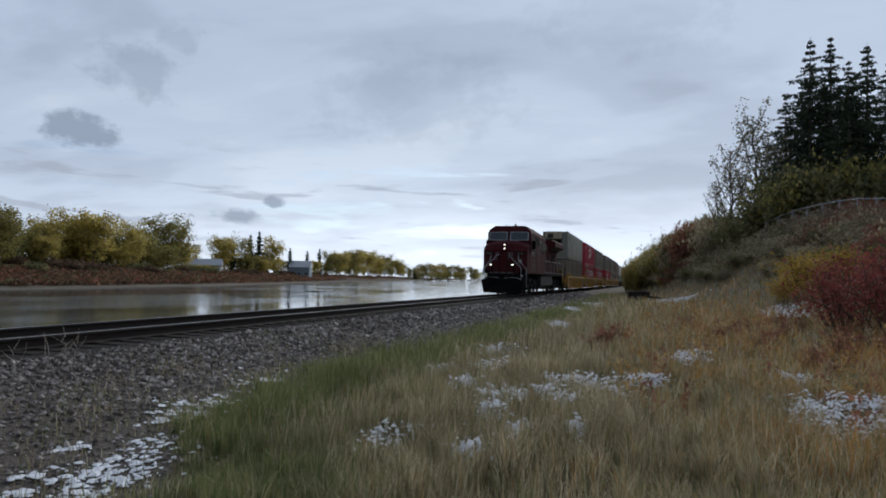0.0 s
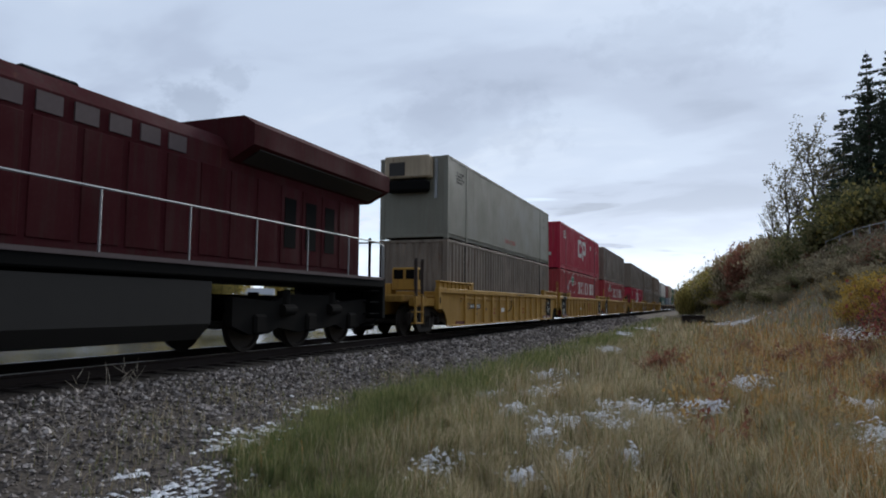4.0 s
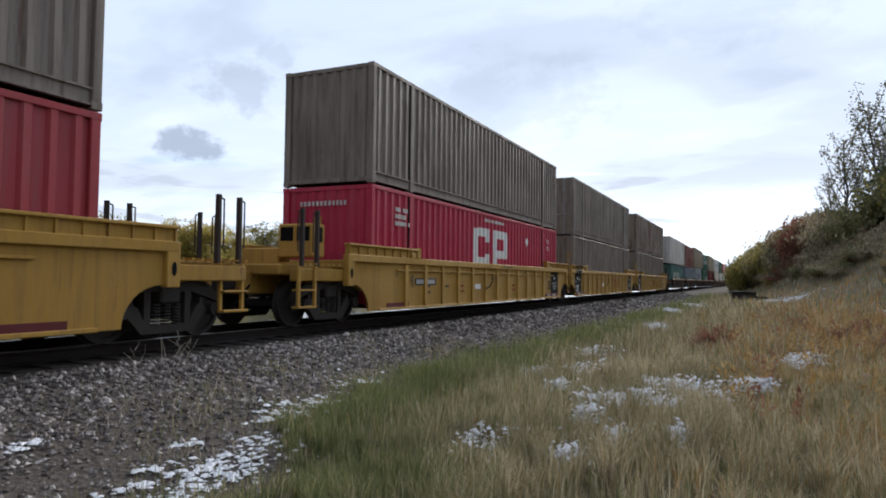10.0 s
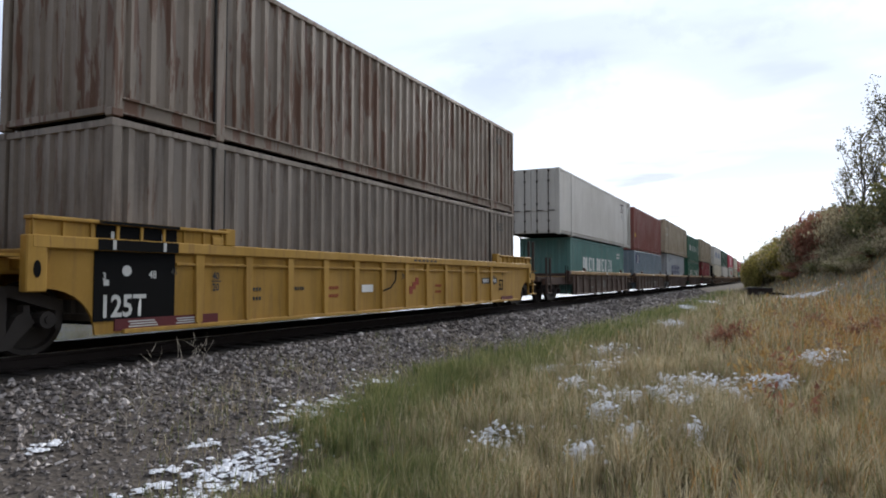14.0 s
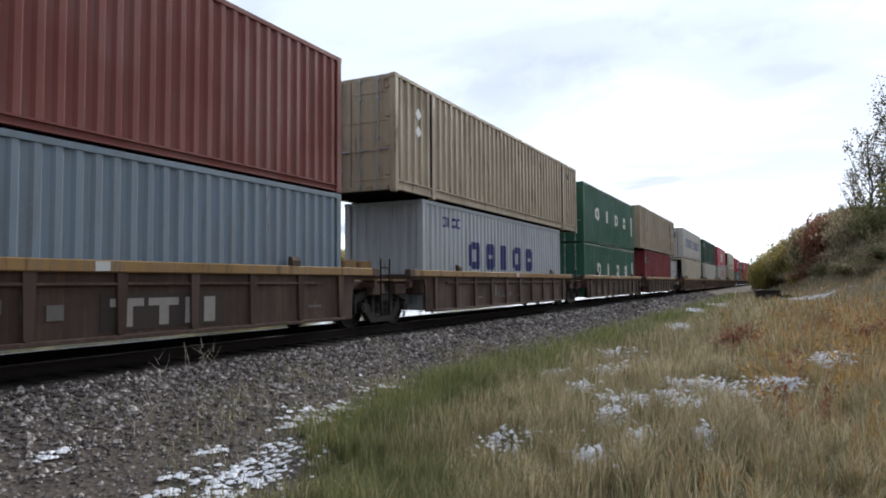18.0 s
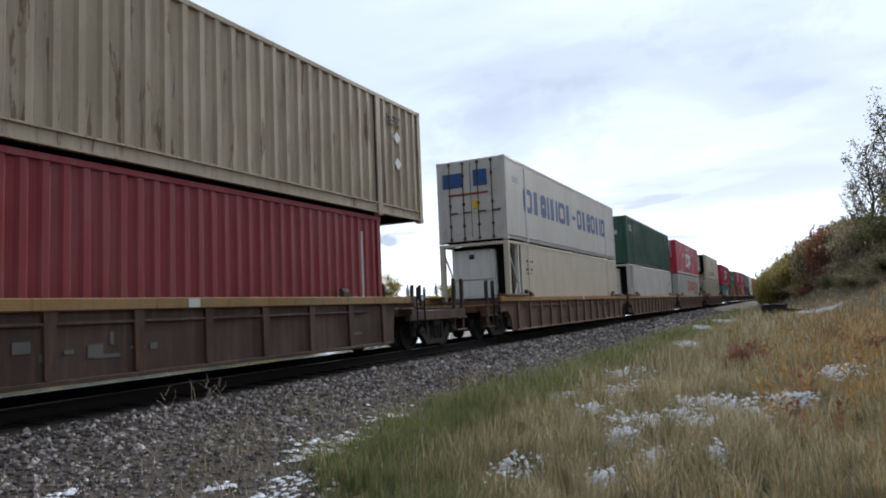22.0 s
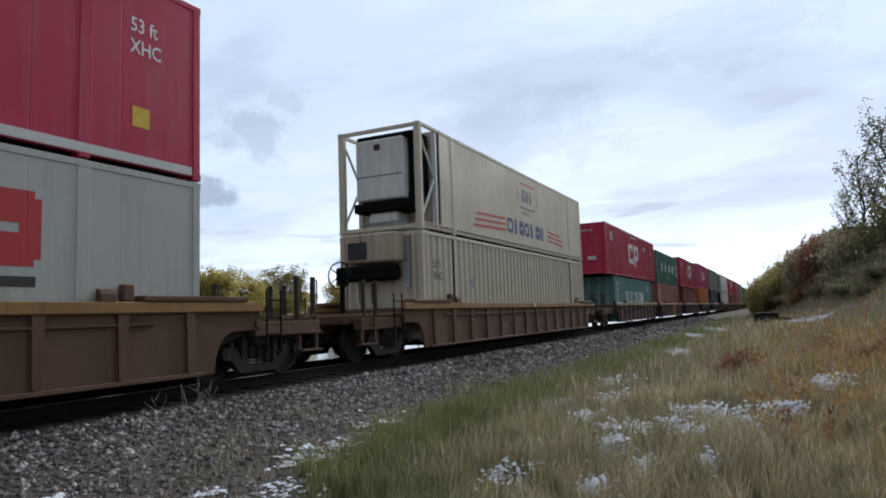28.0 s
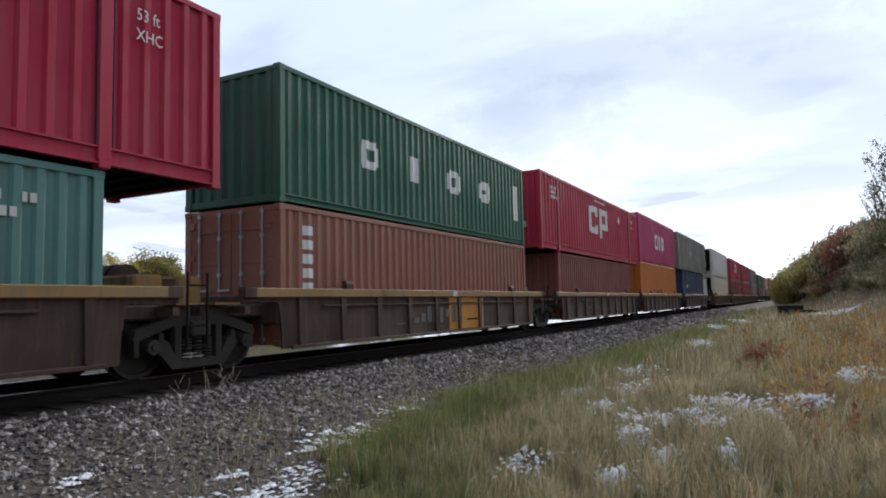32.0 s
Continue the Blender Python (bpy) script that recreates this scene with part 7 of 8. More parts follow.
def hillside():
    sp = spruce("tall dark spruce on top of the hill", 17, 41, 0.34)
    sp2 = spruce("tall dark spruce on top of the hill", 17, 42, 0.38)
    spots = [(11.5, 76, 18.4, sp), (12.85, 78, 18.2, sp2), (15.15, 74, 17.5, sp), (9.85, 84, 14.3, sp2), (16.4, 78, 15.9, sp2), (18.6, 74, 17.5, sp), (20.5, 78, 16.5, sp2), (23, 74, 17, sp), (14.3, 84, 15.6, sp2), (26, 76, 16, sp2), (12.4, 88, 15.2, sp), (11.0, 82, 15.4, sp), (14.0, 72, 16.4, sp2), (17.6, 84, 16.6, sp)]
    seen = set()
    for i, (az, r, top, ob) in enumerate(spots):
        x, y = polar(az, r)
        h = EYE_Z + r * math.tan(radians(top)) - gz(x, y)
        (again if id(ob) in seen else put)(ob, x, y, h / 17 * (0.92 + 0.05 * (i % 4)), 70 * i, 0.2, h / 17)
        seen.add(id(ob))
    p = broadleaf("poplar_tree", "thin poplar with a few pale remaining leaves on its branches", 12, "sparse", 43, 1500, 0.26, 24, 1.3, 0.17, 0.022, "poplars on the hill")
    q = broadleaf("poplar_tree", "thin poplar with a few pale remaining leaves on its branches", 12, "sparse", 44, 1300, 0.26, 22, 1.2, 0.19, 0.022, "poplars on the hill")
    seen = set()
    for az, r, top, ob in ((8.15, 80, 14.3, p), (5.75, 82, 11.7, q), (7.0, 84, 10.0, p), (9.4, 78, 12.0, q), (5.0, 84, 8.6, q)):
        x, y = polar(az, r)
        h = EYE_Z + r * math.tan(radians(top)) - gz(x, y)
        (again if id(ob) in seen else put)(ob, x, y, h / float(ob["reach"]), 50 * az, 0.1)
        seen.add(id(ob))
    big = {k: shrub("hill_shrub", "%s brush growing thick on the hillside" % w, 2.0, 3.2, k, 50 + i, 1500, 0.17) for i, (k, w) in enumerate((("rust", "rust-brown"), ("brown", "dry brown"), ("darkolive", "dark olive"), ("olive", "olive-green")))}
    seen = set()
    rng = random.Random(9)
    def grow(kind, x, y, s, sz=None):
        ob = big[kind]
        (again if kind in seen else put)(ob, x, y, s, rng.uniform(0, 360), 0.1, sz)
        seen.add(kind)
    def tint(az):
        """Green low down by the line, a red stretch, then brown and olive towards the trees."""
        if az < 1.0:
            return rng.choice(("darkolive", "olive", "brown", "olive"))
        if az < 3.6:
            return rng.choice(("rust", "rust", "rust", "brown", "darkolive"))
        return rng.choice(("brown", "darkolive", "brown", "rust", "darkolive"))
    # dark thicket under the tall trees
    for az, r, s, sz in ((6.3, 74, 1.5, 1.5), (7.4, 72, 1.9, 2.0), (8.6, 70, 2.0, 2.3), (9.8, 70, 2.2, 2.6), (11.0, 70, 2.2, 2.9), (12.4, 70, 2.2, 3.0), (13.8, 70, 2.2, 3.2), (15.2, 70, 2.2, 3.0), (16.8, 68, 2.2, 3.0), (18.6, 68, 2.2, 3.0), (21, 66, 2.4, 3.0), (10.4, 76, 2.2, 3.4), (13.0, 76, 2.2, 3.6), (15.8, 76, 2.2, 3.6)):
        x, y = polar(az, r)
        grow("darkolive" if rng.random() < 0.7 else "olive", x, y, s, sz)
    # skyline brush that thins out towards the line
    for i in range(130):
        az = -1.9 + 8.3 * rng.random() ** 1.25
        r = 150 - (az + 1.7) * 7.5 + rng.uniform(-45, 15)
        x, y = polar(az, r)
        if hill_rise(x, y) < 0.8 + 0.02 * max(0, 110 - y) or x < -5.8:
            continue
        grow(tint(az), x, y, rng.uniform(0.6, 1.15), rng.uniform(0.40, 0.8))
    # taller thicket that makes the ragged skyline down to the line
    for i in range(85):
        az = -1.75 + 7.2 * (i + rng.random()) / 85
        r = rng.uniform(95, 150) - 4.0 * max(0.0, az)
        x, y = polar(az, r)
        if x < -5.4:
            continue
        want = float(np.interp(az, [-2.5, -1.41, 1.87, 4.0, 5.05, 6.5], [1.1, 2.05, 4.3, 5.45, 5.9, 6.4])) + rng.uniform(-0.8, 0.1)
        h = min(6.0, max(1.2, EYE_Z + r * math.tan(radians(want)) - gz(x, y)))
        grow(tint(az), x, y, rng.uniform(0.9, 1.5) * (0.6 if az < -0.3 else 1.0), h / 2.0)
    # brush on the slope below the fence
    for i in range(110):
        az = rng.uniform(2.0, 17.5)
        r = rng.uniform(36, 74)
        x, y = polar(az, r)
        if hill_rise(x, y) < 1.7:
            continue
        grow(rng.choice(("brown", "brown", "darkolive", "rust", "brown")), x, y, rng.uniform(0.45, 0.9), rng.uniform(0.35, 0.75))
    bare = shrub("bare_shrub", "leafless grey shrub standing against the sky", 3.4, 2.6, "brown", 64, 60, 0.12, 26)
    put(bare, *polar(4.9, 84), 1.0, 0, 0.1, 1.15)
    again(bare, *polar(4.2, 88), 0.9, 70)
    again(bare, *polar(2.9, 96), 0.8, 140)
    gold = shrub("golden_shrub", "golden-yellow autumn shrub beside the path", 2.6, 3.0, "gold", 61, 2600, 0.12, 22, "autumn shrubs")
    put(gold, *polar(11.4, 36), 1.0, 0)
    again(gold, *polar(13.6, 37), 0.8, 80)
    again(gold, *polar(9.8, 38), 0.6, 160)
    red = shrub("red_shrub", "deep red dogwood shrub with bare tips", 2.1, 3.3, "red", 62, 2600, 0.09, 44, "autumn shrubs")
    put(red, *polar(14.2, 23), 1.0, 0)
    again(red, *polar(17.2, 22), 1.15, 110)
    again(red, *polar(16.0, 27), 1.2, 200)
    low = shrub("low_shrub", "low orange-brown weedy shrub in the grass", 0.75, 0.9, "rust", 63, 700, 0.06, 14, "weeds in the grass")
    put(low, -0.8, 17.2, 1.0, 0)
    spots = [(2.6, 17.5), (3.3, 19.5), (3.6, 15.2), (4.4, 18.0), (2.9, 13.5), (3.9, 12.8), (4.8, 16.0), (5.2, 20.5), (2.1, 20.8), (-1.2, 17.9), (4.2, 22.5), (6.0, 24.0), (3.2, 24.5), (1.2, 23.0), (4.6, 26.5)]
    for i, (x, y) in enumerate(spots):
        again(low, x, y, 0.7 + 0.08 * (i % 5), 47 * i, 0.03, 0.6 + 0.1 * (i % 4))


def brush_cover():
    """Knee-high to head-high brush that clothes the whole slope."""
    rng = np.random.default_rng(71)
    n = 30000
    az = -2.2 + 24 * rng.uniform(0, 1, n) ** 1.15
    r = rng.uniform(40, 190, n)
    x, y = r * np.sin(np.radians(az)), r * np.cos(np.radians(az))
    rise = hill_rise(x, y)
    patch = 0.6 * patchy(x, y, 0.08) + 0.4 * patchy(x + 9, y + 4, 0.25)
    ok = (x > -6.2) & (rise > 2.0 + 1.6 * patchy(x + 5, y, 0.09)) & (r < 190 - 5.0 * np.clip(az, 0, 18))
    x, y, patch = x[ok], y[ok], patch[ok]
    kind = np.clip((patch + rng.normal(size=len(x)) * 0.10) * 5 - 0.5, 0, 3.99).astype(int)
    for i, (leaf, words_) in enumerate((("darkolive", "dark olive"), ("brown", "dry brown"), ("darkbrown", "dark brown"), ("rust", "rust-red"))):
        cx, cy = x[kind == i], y[kind == i]
        m = len(cx)
        tall = rng.uniform(0.3, 1.0, m) ** 1.5 * (0.7 + 1.5 * patchy(cx + 2, cy, 0.5)) * np.clip((cx + 7) / 8, 0.45, 1.0) + 0.25
        per = 16
        c = np.repeat(np.stack([cx, cy, ground_z(cx, cy)], 1), per, 0)
        h = np.repeat(tall, per)
        f = rng.uniform(0.05, 1, m * per)
        c += np.stack([rng.normal(size=m * per) * 0.34, rng.normal(size=m * per) * 0.34, h * f], 1)
        v, q = leaf_cloud(c, 0.17, rng, 2.0, -0.9)
        tagged(new("hill_brush", flat_mesh("hill_brush", v, q, LEAF[leaf])), words_ + " autumn brush covering the hillside", "brush", kind="stuff")


def chain_fence():
    k = thing("chain_link_fence", "galvanised chain-link fence along the top of the bank", "fence")
    a, b = polar(21.0, 52), polar(8.5, 68)
    n = 11
    pts = [(a[0] + (b[0] - a[0]) * i / n, a[1] + (b[1] - a[1]) * i / n) for i in range(n + 1)]
    for x, y in pts:
        part("post", Mesh().tube((x, y, gz(x, y) - 0.3), (x, y, gz(x, y) + 1.9), 0.04, 8).tube((x, y, gz(x, y) + 1.9), (x, y, gz(x, y) + 1.94), 0.05, 8), M["galv"], k, "round steel post")
    top = [(x, y, gz(x, y) + 1.85) for x, y in pts]
    for p0, p1 in zip(top, top[1:]):
        part("top_rail", Mesh().tube(p0, p1, 0.045, 6), M["galv"], k)
    w = Mesh()
    for (x0, y0), (x1, y1) in zip(pts, pts[1:]):
        d = math.hypot(x1 - x0, y1 - y0)
        m = int(d / 0.16)
        for j in range(m):
            for sg in (-1, 1):
                f0, f1 = j / m, j / m + sg * 1.75 / d
                if not 0 <= f1 <= 1:
                    f1 = min(1, max(0, f1))
                hgt = abs(f1 - f0) * d
                p = (x0 + (x1 - x0) * f0, y0 + (y1 - y0) * f0)
                q = (x0 + (x1 - x0) * f1, y0 + (y1 - y0) * f1)
                w.tube((*p, gz(*p) + 0.06), (*q, gz(*q) + 0.06 + hgt), 0.006, 3)
    tagged(part("wire_mesh", w, M["galv"], k), kind="stuff")


def trackside_box():
    k = thing("trackside_box", "dark steel drain box with a pale lid in the grass", "drain box")
    part("body", Mesh().box(-0.95, 0.95, -0.7, 0.7, -0.3, 0.72, 0.06), M["rustpanel"], k)
    part("lid", Mesh().prism([(-1.05, 0.72), (1.0, 0.72), (0.96, 0.79), (-0.4, 0.84), (-1.0, 0.80)], "y", -0.78, 0.78), M["tank"], k, "dusty grey lid")
    part("side_pipe", Mesh().tube((0.9, -0.3, 0.15), (2.1, -0.5, 0.05), 0.28, 12), M["under"], k, "dark pipe stub")
    part("marker_plate", Mesh().box(-0.25, 0.25, -0.73, -0.70, 0.25, 0.42, 0.005), M["greyprint"], k)
    x, y = -1.0, 66.0
    k.matrix_basis = pose(x, y, gz(x, y), 0, 0, 8)
    p = thing("marker_post", "short dark marker post bent at its top", "post")
    part("shaft", Mesh().tube((0, 0, -0.2), (0, 0, 1.3), 0.05, 8), M["black"], p)
    part("arm", Mesh().tube((-0.02, 0, 1.28), (0.45, 0, 1.36), 0.05, 8), M["black"], p)
    px, py = polar(5.0, 70)
    p.matrix_basis = pose(px, py, gz(px, py))


def verge_edge(y):
    """Where the grass begins: close to the eye near by, then a steady line beside the shoulder."""
    return np.interp(y, [-20, 0, 4.3, 5.0, 6.0, 7.9, 12.0, 28.0, 43.0, 90.0], [-3.0, -3.1, -3.55, -3.95, -4.75, -5.45, -5.55, -5.45, -5.45, -6.1])


def blades(x, y, size, rng):
    """Grass: bent tapering blades, three triangles each."""
    h, w = size
    n = len(x)
    z = ground_z(x, y) - 0.02
    a, lean = rng.uniform(0, 6.283, n), rng.uniform(0.08, 0.75, n)
    wa = rng.uniform(0, 6.283, n)
    dx, dy = np.cos(a), np.sin(a)
    sx, sy = np.cos(wa) * w / 2, np.sin(wa) * w / 2
    p = np.stack([x, y, z], 1)
    side = np.stack([sx, sy, np.zeros(n)], 1)
    mid = p + np.stack([dx * lean * h * 0.22, dy * lean * h * 0.22, h * 0.55], 1)
    tip = p + np.stack([dx * lean * h * 0.75, dy * lean * h * 0.75, h * (1 - 0.28 * lean)], 1)
    v = np.stack([p - side, p + side, mid - side * 0.75, mid + side * 0.75, tip], 1).reshape(-1, 3)
    i = np.arange(n) * 5
    quads = np.stack([i, i + 1, i + 3, i + 2], 1).tolist()
    tris = np.stack([i + 2, i + 3, i + 4], 1).tolist()
    return v, quads + tris


def patchy(x, y, k):
    return 0.5 + 0.5 * np.sin(x * 1.9 * k + 1.3 * np.sin(y * 0.9 * k)) * np.sin(y * 1.4 * k + 1.7 * np.sin(x * 0.8 * k))


# x, y and half-width of each patch of snow
SNOW_GRAVEL = [(-5.6, 8.94, 0.31), (-5.42, 7.1, 0.24), (-4.52, 5.46, 0.20), (-4.28, 4.98, 0.25), (-4.07, 4.35, 0.22), (-4.34, 4.5, 0.12), (-5.1, 5.05, 0.07), (-4.69, 4.33, 0.1), (-4.47, 3.9, 0.07), (-5.94, 4.04, 0.07), (-4.1, 4.55, 0.16), (-5.16, 6.33, 0.07), (-5.18, 7.38, 0.09), (-4.07, 3.96, 0.1), (-5.01, 6.79, 0.07)]
SNOW_GRASS = [(-3.55, 11.65, 0.15), (-2.64, 9.78, 0.14), (-2.69, 11.83, 0.29), (-3.24, 15.1, 0.18), (-1.31, 10.54, 0.16), (-1.61, 9.19, 0.19), (-1.03, 8.76, 0.21), (-0.72, 10.38, 0.18), (-0.21, 10.42, 0.12), (0.07, 10.18, 0.1), (-1.76, 7.74, 0.09), (-1.91, 8.71, 0.11), (-1.21, 6.58, 0.08), (-0.7, 6.73, 0.09), (-2.45, 6.26, 0.14), (-1.48, 5.75, 0.08), (0.86, 14.44, 0.19), (0.67, 13.48, 0.16), (-4.2, 38.8, 0.33), (-4.02, 48.8, 0.49), (-3.14, 24.6, 0.25), (1.49, 59.0, 0.9), (-1.45, 9.59, 0.08), (-0.39, 9.31, 0.08),
              (2.0, 8.2, 0.32), (2.3, 8.8, 0.18), (2.0, 9.1, 0.16), (1.95, 7.6, 0.25), (5.43, 33.2, 0.7), (5.41, 30.5, 0.45), (2.49, 57.9, 0.7), (2.06, 11.5, 0.14)]
SNOW = SNOW_GRAVEL + SNOW_GRASS


def grass():
    rng = np.random.default_rng(12)
    tan = island_material("dry_grass", [(0.172, 0.143, 0.078), (0.350, 0.285, 0.166), (0.535, 0.440, 0.278), (0.790, 0.695, 0.500)], 0.85, 0.35, 0.6, 0.45)
    green = island_material("green_grass", [(0.086, 0.122, 0.044), (0.152, 0.190, 0.068), (0.250, 0.262, 0.100), (0.450, 0.405, 0.215)], 0.85, 0.35, 0.5, 0.4)
    rust = island_material("rusty_weeds", [(0.243, 0.121, 0.043), (0.486, 0.255, 0.078), (0.656, 0.389, 0.146)], 0.85, 0.4, 0.6, 0.3)
    def spread(n, near, far, power):
        r = near + (far - near) * rng.uniform(0, 1, n) ** power
        az = np.radians(rng.uniform(-62, 23, n))
        x, y = r * np.sin(az), r * np.cos(az)
        # tussocks: blades gather round the middle of each small cell
        ci, cj = np.floor(x / 0.30), np.floor(y / 0.34)
        h1, h2 = np.modf(np.abs(np.sin(ci * 12.99 + cj * 78.23) * 43758.5))[0], np.modf(np.abs(np.sin(ci * 39.35 + cj * 11.13) * 24634.6))[0]
        pull = 0.55 * h1 * np.clip(1.6 - r / 14, 0, 1)
        x, y = x + ((ci + 0.2 + 0.6 * h1) * 0.30 - x) * pull, y + ((cj + 0.2 + 0.6 * h2) * 0.34 - y) * pull
        edge = verge_edge(y) + 0.14 * np.sin(y * 1.7) + 0.12 * np.sin(y * 4.1 + 1) + rng.normal(size=n) * 0.13
        ok = (x > edge) & (y > 0.8)
        return x[ok], y[ok], (x - edge)[ok], r[ok], h2[ok]
    sets = {"tan": [], "green": [], "rust": []}
    for n, near, far, power, h0, w0 in ((260000, 2.2, 13.0, 1.25, 0.36, 0.0050), (125000, 11.0, 34.0, 1.2, 0.40, 0.0085), (75000, 30.0, 95.0, 1.3, 0.45, 0.018)):
        x, y, e, r, tuft = spread(n, near, far, power)
        pt = patchy(x, y, 0.55)
        band = np.clip(1.5 - np.abs(e - 0.55) / (0.75 + 0.30 * pt + 0.008 * np.minimum(y, 30)), 0, 1) * np.clip(0.28 + y / 16, 0.40, 1.0)
        pick = rng.uniform(0, 1, len(x))
        right = np.clip((x + 1.2) / 3.0, 0, 1) * np.clip((y - 4) / 4, 0, 1)
        wild = 0.11 + 0.27 * patchy(x + 1.7, y + 0.6, 0.42) * np.clip(1.2 - e / 7.0, 0.35, 1)
        kind = np.where(pick < band * 1.1 + wild, 0, np.where(pick < band * 1.1 + wild + (0.03 + right * 0.75) * patchy(x, y, 0.8), 2, 1))
        h = h0 * rng.uniform(0.30, 1.10, len(x)) ** 1.3 * 1.25 * (0.5 + 0.45 * pt + 0.5 * tuft) * np.clip(0.5 + e * 0.6, 0.5, 1)
        w = w0 * rng.uniform(0.7, 1.4, len(x)) * (1 + 0.02 * r)
        near_snow = np.ones(len(x))
        for sx, sy, sw in SNOW:
            near_snow = np.minimum(near_snow, np.hypot(x - sx, (y - sy) * 0.55) / (1.3 * sw + 0.08))
        h *= np.clip(near_snow, 0.30, 1)
        # thinner where snow and bare soil show
        bare = patchy(x + 3, y - 2, 0.9) > 0.74
        keep = ~(bare & (rng.uniform(0, 1, len(x)) < 0.75))
        for k, nm in enumerate(("green", "tan", "rust")):
            s = keep & (kind == k)
            sets[nm].append(blades(x[s], y[s], (h[s], w[s]), rng))
    # the verge goes on round and behind the camera
    m = 80000
    ar, aa = 1.0 + 13 * rng.uniform(0, 1, m) ** 0.8, rng.uniform(math.radians(20), math.radians(302), m)
    ax, ay = ar * np.sin(aa), ar * np.cos(aa)
    ok = (ax > verge_edge(ay) + 0.3 * np.sin(ay * 1.7) + rng.normal(size=m) * 0.2) & ~((ay > 0.8) & (np.arctan2(ax, ay) < math.radians(23)))
    ax, ay = ax[ok], ay[ok]
    g = rng.uniform(0, 1, len(ax)) < 0.30
    for nm, sel in (("green", g), ("tan", ~g)):
        k = int(sel.sum())
        sets[nm].append(blades(ax[sel], ay[sel], (0.36 * rng.uniform(0.3, 1.1, k), rng.uniform(0.006, 0.014, k)), rng))
    # thin weeds that come up through the gravel
    m = 15000
    y = 1.5 + 13 * rng.uniform(0, 1, m) ** 1.2
    x = verge_edge(y) + 0.3 - np.abs(rng.normal(size=m)) * 1.1
    on = (x > -7.6) & (rng.uniform(0, 1, m) < patchy(x, y, 1.3) ** 2 + 0.06)
    x, y = x[on], y[on]
    for nm, part_of in (("green", rng.uniform(0, 1, len(x)) < 0.45), ("tan", None)):
        sel = part_of if part_of is not None else ~last
        last = sel
        sets[nm].append(blades(x[sel], y[sel], (rng.uniform(0.04, 0.22, sel.sum()), rng.uniform(0.004, 0.009, sel.sum())), rng))
    for nm, mat, lab in (("tan", tan, "dry tan grass standing knee-high on the verge"), ("green", green, "olive-green grass along the ballast edge"), ("rust", rust, "rust-coloured dry weeds among the grass")):
        vs, fs, base = [], [], 0
        for v, f in sets[nm]:
            vs.append(v)
            fs += [[q + base for q in t] for t in f]
            base += len(v)
        me = flat_mesh("grass", np.concatenate(vs), fs, mat)
        tagged(new("grass", me), lab, "grass", kind="stuff")


def ballast_stones():
    rng = np.random.default_rng(14)
    mat = island_material("ballast_stone", [(0.052, 0.044, 0.040), (0.122, 0.104, 0.093), (0.198, 0.170, 0.153), (0.295, 0.257, 0.234), (0.56, 0.505, 0.465)], 0.9, 0.0, 0.9, 0.35)
    octa = np.array([(1, 0, 0), (-1, 0, 0), (0, 1, 0), (0, -1, 0), (0, 0, 1), (0, 0, -1)], float)
    of = np.array([(0, 2, 4), (2, 1, 4), (1, 3, 4), (3, 0, 4), (2, 0, 5), (1, 2, 5), (3, 1, 5), (0, 3, 5)])
    xs, ys, ss = [], [], []
    for n, y0, y1, s0 in ((22000, -14.0, 2.0, 0.045), (46000, 2.0, 14.0, 0.034), (24000, 12.0, 34.0, 0.050), (9000, 32.0, 80.0, 0.085)):
        y = rng.uniform(y0, y1, n)
        x = rng.uniform(TRACK_X - 2.4, -3.4, n)
        edge = verge_edge(y) + rng.normal(size=n) * 0.35
        ok = (x < edge) & (np.abs(x - TRACK_X) > 1.75 + rng.normal(size=n) * 0.12)
        d = np.clip((x - (-7.6)) / 2.6, 0, 1)
        ok &= rng.uniform(0, 1, n) > d * 0.55
        xs.append(x[ok]); ys.append(y[ok]); ss.append(s0 * (0.5 + 1.3 * rng.uniform(0, 1, ok.sum()) ** 1.8) * (1 - 0.35 * d[ok]))
    x, y, s = np.concatenate(xs), np.concatenate(ys), np.concatenate(ss)
    n = len(x)
    z = ground_z(x, y) + s * 0.25
    shape = octa[None] * rng.uniform(0.6, 1.25, (n, 6, 1)) + rng.normal(size=(n, 6, 3)) * 0.16
    ang = rng.uniform(0, 6.283, n)
    c, q = np.cos(ang)[:, None], np.sin(ang)[:, None]
    px, py = shape[..., 0] * c - shape[..., 1] * q, shape[..., 0] * q + shape[..., 1] * c
    v = np.stack([px * s[:, None] + x[:, None], py * s[:, None] * 0.9 + y[:, None], shape[..., 2] * s[:, None] * 0.75 + z[:, None]], -1).reshape(-1, 3)
    f = (of[None] + (np.arange(n) * 6)[:, None, None]).reshape(-1, 3)
    tagged(new("ballast", flat_mesh("ballast", v, f, mat)), "loose grey crushed-stone ballast beside the track", "ballast", kind="stuff")


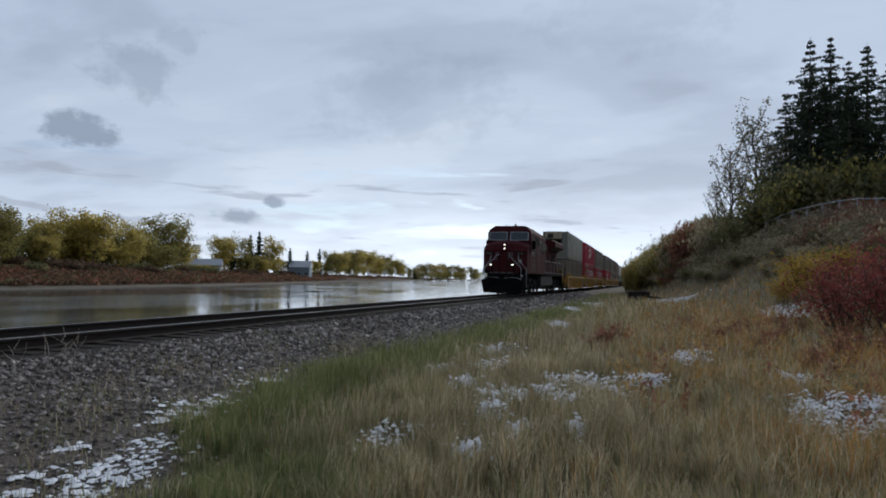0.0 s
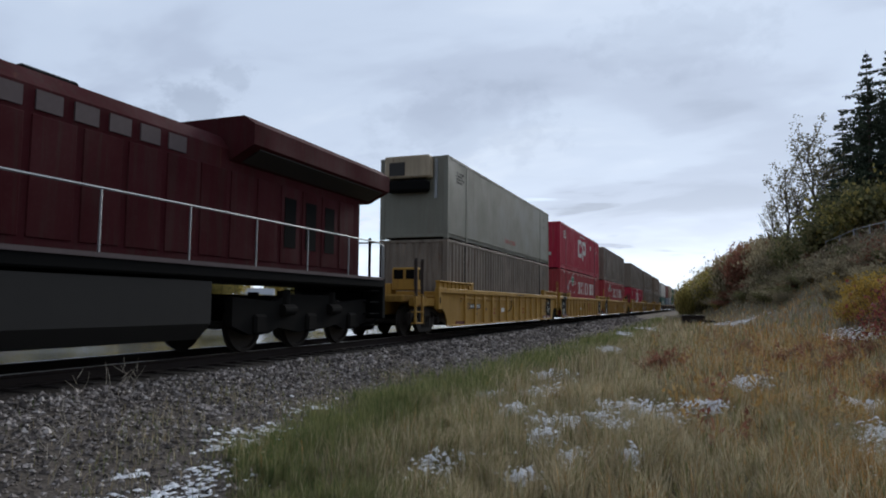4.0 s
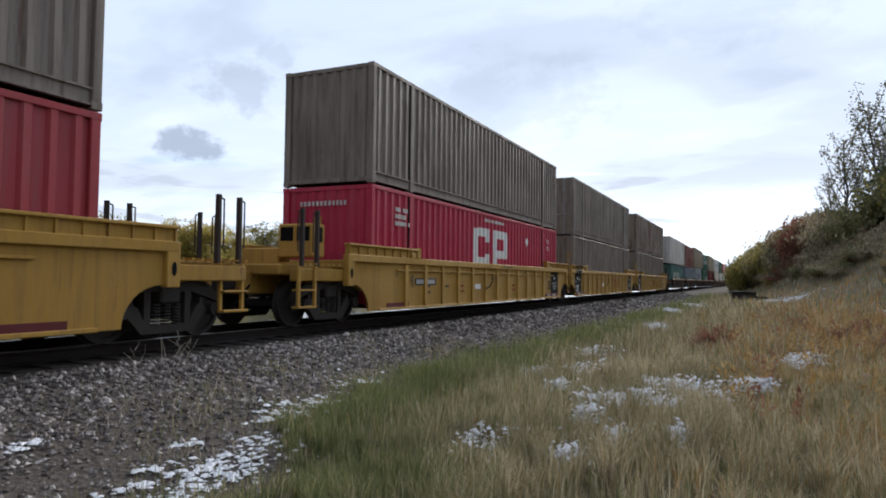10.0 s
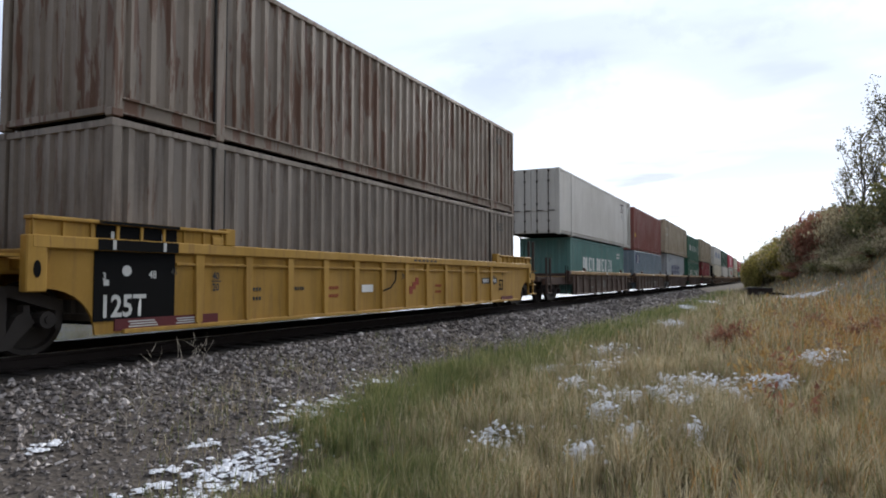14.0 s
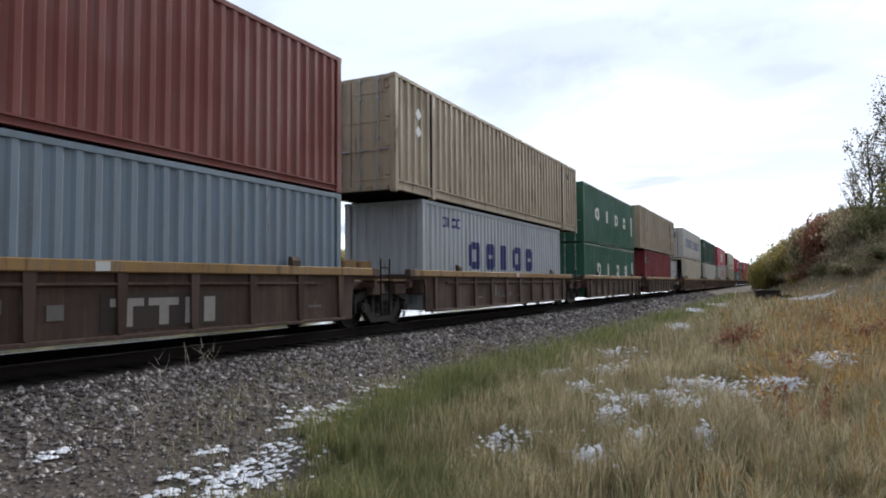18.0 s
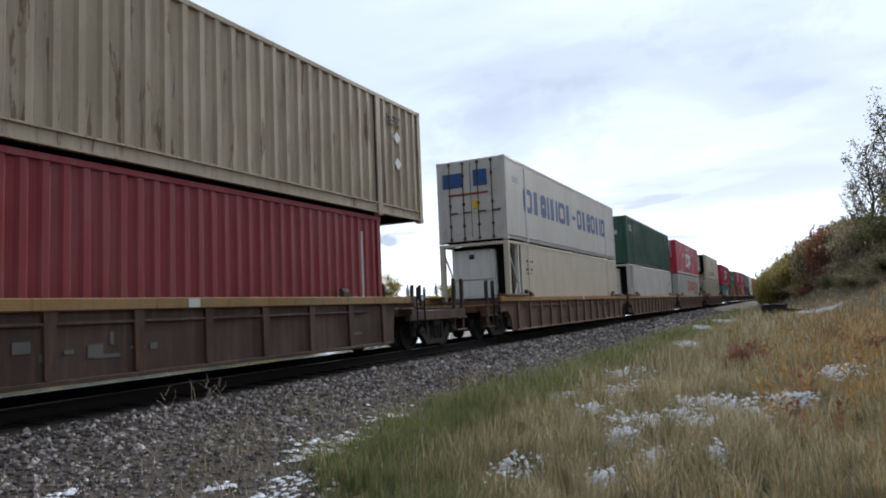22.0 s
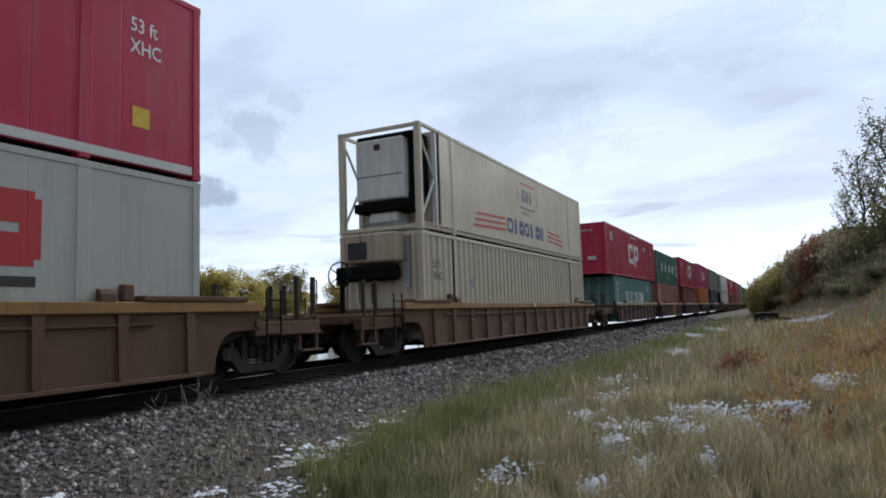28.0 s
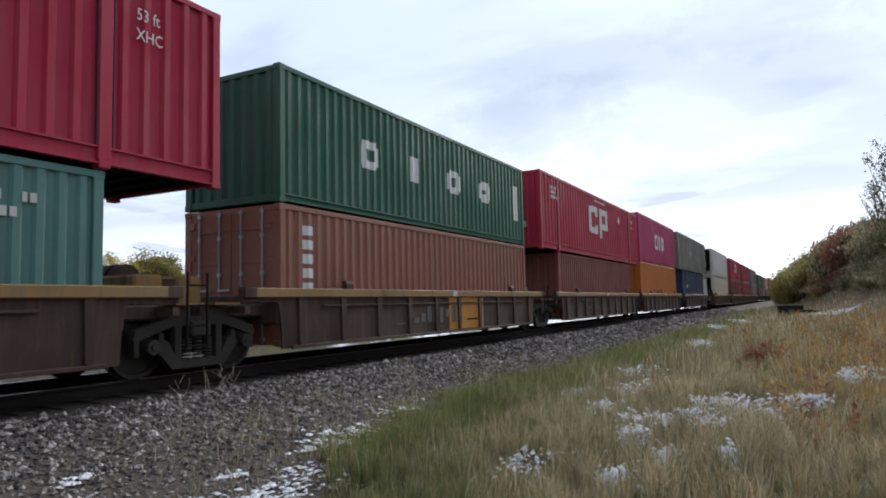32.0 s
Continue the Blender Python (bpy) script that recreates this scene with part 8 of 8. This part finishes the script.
def snow():
    rng = np.random.default_rng(15)
    n = 8
    ang = np.linspace(0, 2 * math.pi, n, endpoint=False)
    rim, crest = [], []
    for place, (cx, cy, w) in enumerate(SNOW):
        in_grass = place >= len(SNOW_GRAVEL)
        count = int(160 + 600 * min(w, 0.5)) if in_grass else int(45 + 130 * min(w, 0.5))
        lobe = np.stack([rng.uniform(-1, 1, 8) * w * (1.4 if in_grass else 0.9), rng.normal(size=8) * w * 1.1, rng.uniform(0.12, 0.5, 8)], 1)[rng.integers(0, 8, count)]
        loose = np.where(np.arange(count) % 3 == 0, 1.0, lobe[:, 2])
        x, y = cx + lobe[:, 0] + rng.normal(size=count) * w * loose * 0.9, cy + lobe[:, 1] + rng.normal(size=count) * w * loose * 1.5
        r = (0.007 + (0.022 if in_grass else 0.036) * rng.uniform(0, 1, count) ** 2.5) * (1 + cy / 45)
        rr = r[:, None] * rng.uniform(0.35, 1.3, (count, n))
        turn = ang + rng.uniform(0, 6.283, (count, 1))
        px, py = x[:, None] + np.cos(turn) * rr * 1.3, y[:, None] + np.sin(turn) * rr * 1.2
        top = ground_z(px, py) + 0.012 + rng.uniform(0, 0.016, (count, 1))
        if in_grass:
            top += rng.uniform(0.02, 0.20, (count, 1)) + (px - x[:, None]) * rng.normal(size=(count, 1)) * 0.3
        rim.append(np.stack([px, py, top], -1))
        crest.append(np.stack([x, y, top.mean(1) + 0.004 + r * (0.65 if in_grass else 0.25)], 1)[:, None])
    vs = np.concatenate([np.concatenate(rim), np.concatenate(crest)], 1)
    k = np.arange(n)
    fs = (np.stack([k, (k + 1) % n, np.full(n, n)], 1)[None] + (np.arange(len(vs)) * (n + 1))[:, None, None]).reshape(-1, 3)
    vs = [vs.reshape(-1, 3)]
    me = flat_mesh("snow", np.concatenate(vs), fs, M["snow"])
    tagged(new("snow", me), "thin patches of old melting snow in the grass and gravel", "snow", kind="stuff")


def dry_weeds():
    rng = np.random.default_rng(16)
    for i, (x, y, h) in enumerate(((-7.35, 6.35, 0.42), (-7.3, 6.75, 0.52), (-7.25, 6.95, 0.5), (-7.35, 7.1, 0.55), (-7.3, 7.25, 0.45), (-6.2, 5.2, 0.5), (-5.9, 4.9, 0.42), (-6.4, 5.6, 0.38), (-5.4, 4.4, 0.45))):
        k = thing("dry_weed", "pale dry weed stalk standing in the ballast", "weed", "weeds beside the track")
        g = Mesh()
        p = Vector((0, 0, -0.05))
        for j in range(4):
            q = p + Vector((rng.normal() * 0.05, rng.normal() * 0.05, h / 4))
            g.tube(p, q, 0.0055 - j * 0.001, 5, 0.0045 - j * 0.001)
            p = q
        part("stalk", g, LEAF_TAN, k)
        b = Mesh()
        for j in range(3):
            s = Vector((0, 0, h * (0.35 + 0.17 * j)))
            b.tube(s, s + Vector((rng.normal() * 0.09, rng.normal() * 0.09, 0.12)), 0.004, 4, 0.002)
        part("side_growth", b, LEAF_TAN, k)
        k.matrix_basis = pose(x, y, gz(x, y))


def weed_stands():
    """Leafy orange-brown stalks that stand in the dry grass towards the bank."""
    rng = np.random.default_rng(17)
    for leaf, n, lab in (("rust", 110, "rust-brown leafy weeds standing in the dry grass"), ("goldweed", 200, "tan and orange leafy weeds standing in the dry grass"), ("darkbrown", 130, "dark brown dead weed stalks in the grass")):
        az, r = rng.uniform(-4, 26, n), 7.5 + 26 * rng.uniform(0, 1, n) ** 1.2
        x, y = r * np.sin(np.radians(az)), r * np.cos(np.radians(az))
        ok = (x > -0.6 - 0.12 * (y - 6) * (rng.uniform(0, 1, n) < 0.25)) & (rng.uniform(0, 1, n) < 0.25 + 0.9 * patchy(x + 4, y, 0.5))
        x, y = x[ok], y[ok]
        n = len(x)
        h = rng.uniform(0.30, 0.65, n) * np.clip(0.7 + 0.05 * y, 0.8, 1.2)
        per = 26
        lean = np.repeat(rng.normal(size=(n, 2)) * 0.22, per, 0)
        f = rng.uniform(0.15, 1.05, n * per)
        hh = np.repeat(h, per) * f
        c = np.repeat(np.stack([x, y, ground_z(x, y)], 1), per, 0) + np.stack([lean[:, 0] * hh, lean[:, 1] * hh, hh], 1) + rng.normal(size=(n * per, 3)) * np.array([0.05, 0.05, 0.02])
        v, q = leaf_cloud(c, 0.042, rng, 2.4, -0.6)
        # stalks: thin upright blades
        a = rng.uniform(0, 6.283, n)
        w = np.stack([np.cos(a), np.sin(a), np.zeros(n)], 1) * 0.004
        foot = np.stack([x, y, ground_z(x, y) - 0.02], 1)
        tip = foot + np.stack([lean[::per, 0] * h, lean[::per, 1] * h, h * 1.05], 1)
        v2 = np.stack([foot - w, foot + w, tip + w * 0.4, tip - w * 0.4], 1).reshape(-1, 3)
        v, q = np.concatenate([v, v2]), np.concatenate([q, np.arange(4 * n).reshape(n, 4) + len(v)])
        tagged(new("verge_weeds", flat_mesh("verge_weeds", v, q, LEAF[leaf])), lab, "weeds", kind="stuff")


LEAF_TAN = plain("pale_dry_stalk", (0.40, 0.35, 0.28), 0.8, vary=0.3)
far_bank()
house(*polar(-36.4, 300), 30, 13, 8, 3.4, M["c_lightgrey"], "pale low house behind the trees on the far bank")
house(*polar(-28.9, 420), 20, 12, 12, 5.5, M["c_bluegrey"], "blue-grey house with a gable among dark spruces")
parked_pickup(*polar(-48.3, 190), 40)
hillside()
brush_cover()
chain_fence()
trackside_box()
grass()
ballast_stones()
snow()
weed_stands()
dry_weeds()

motions()
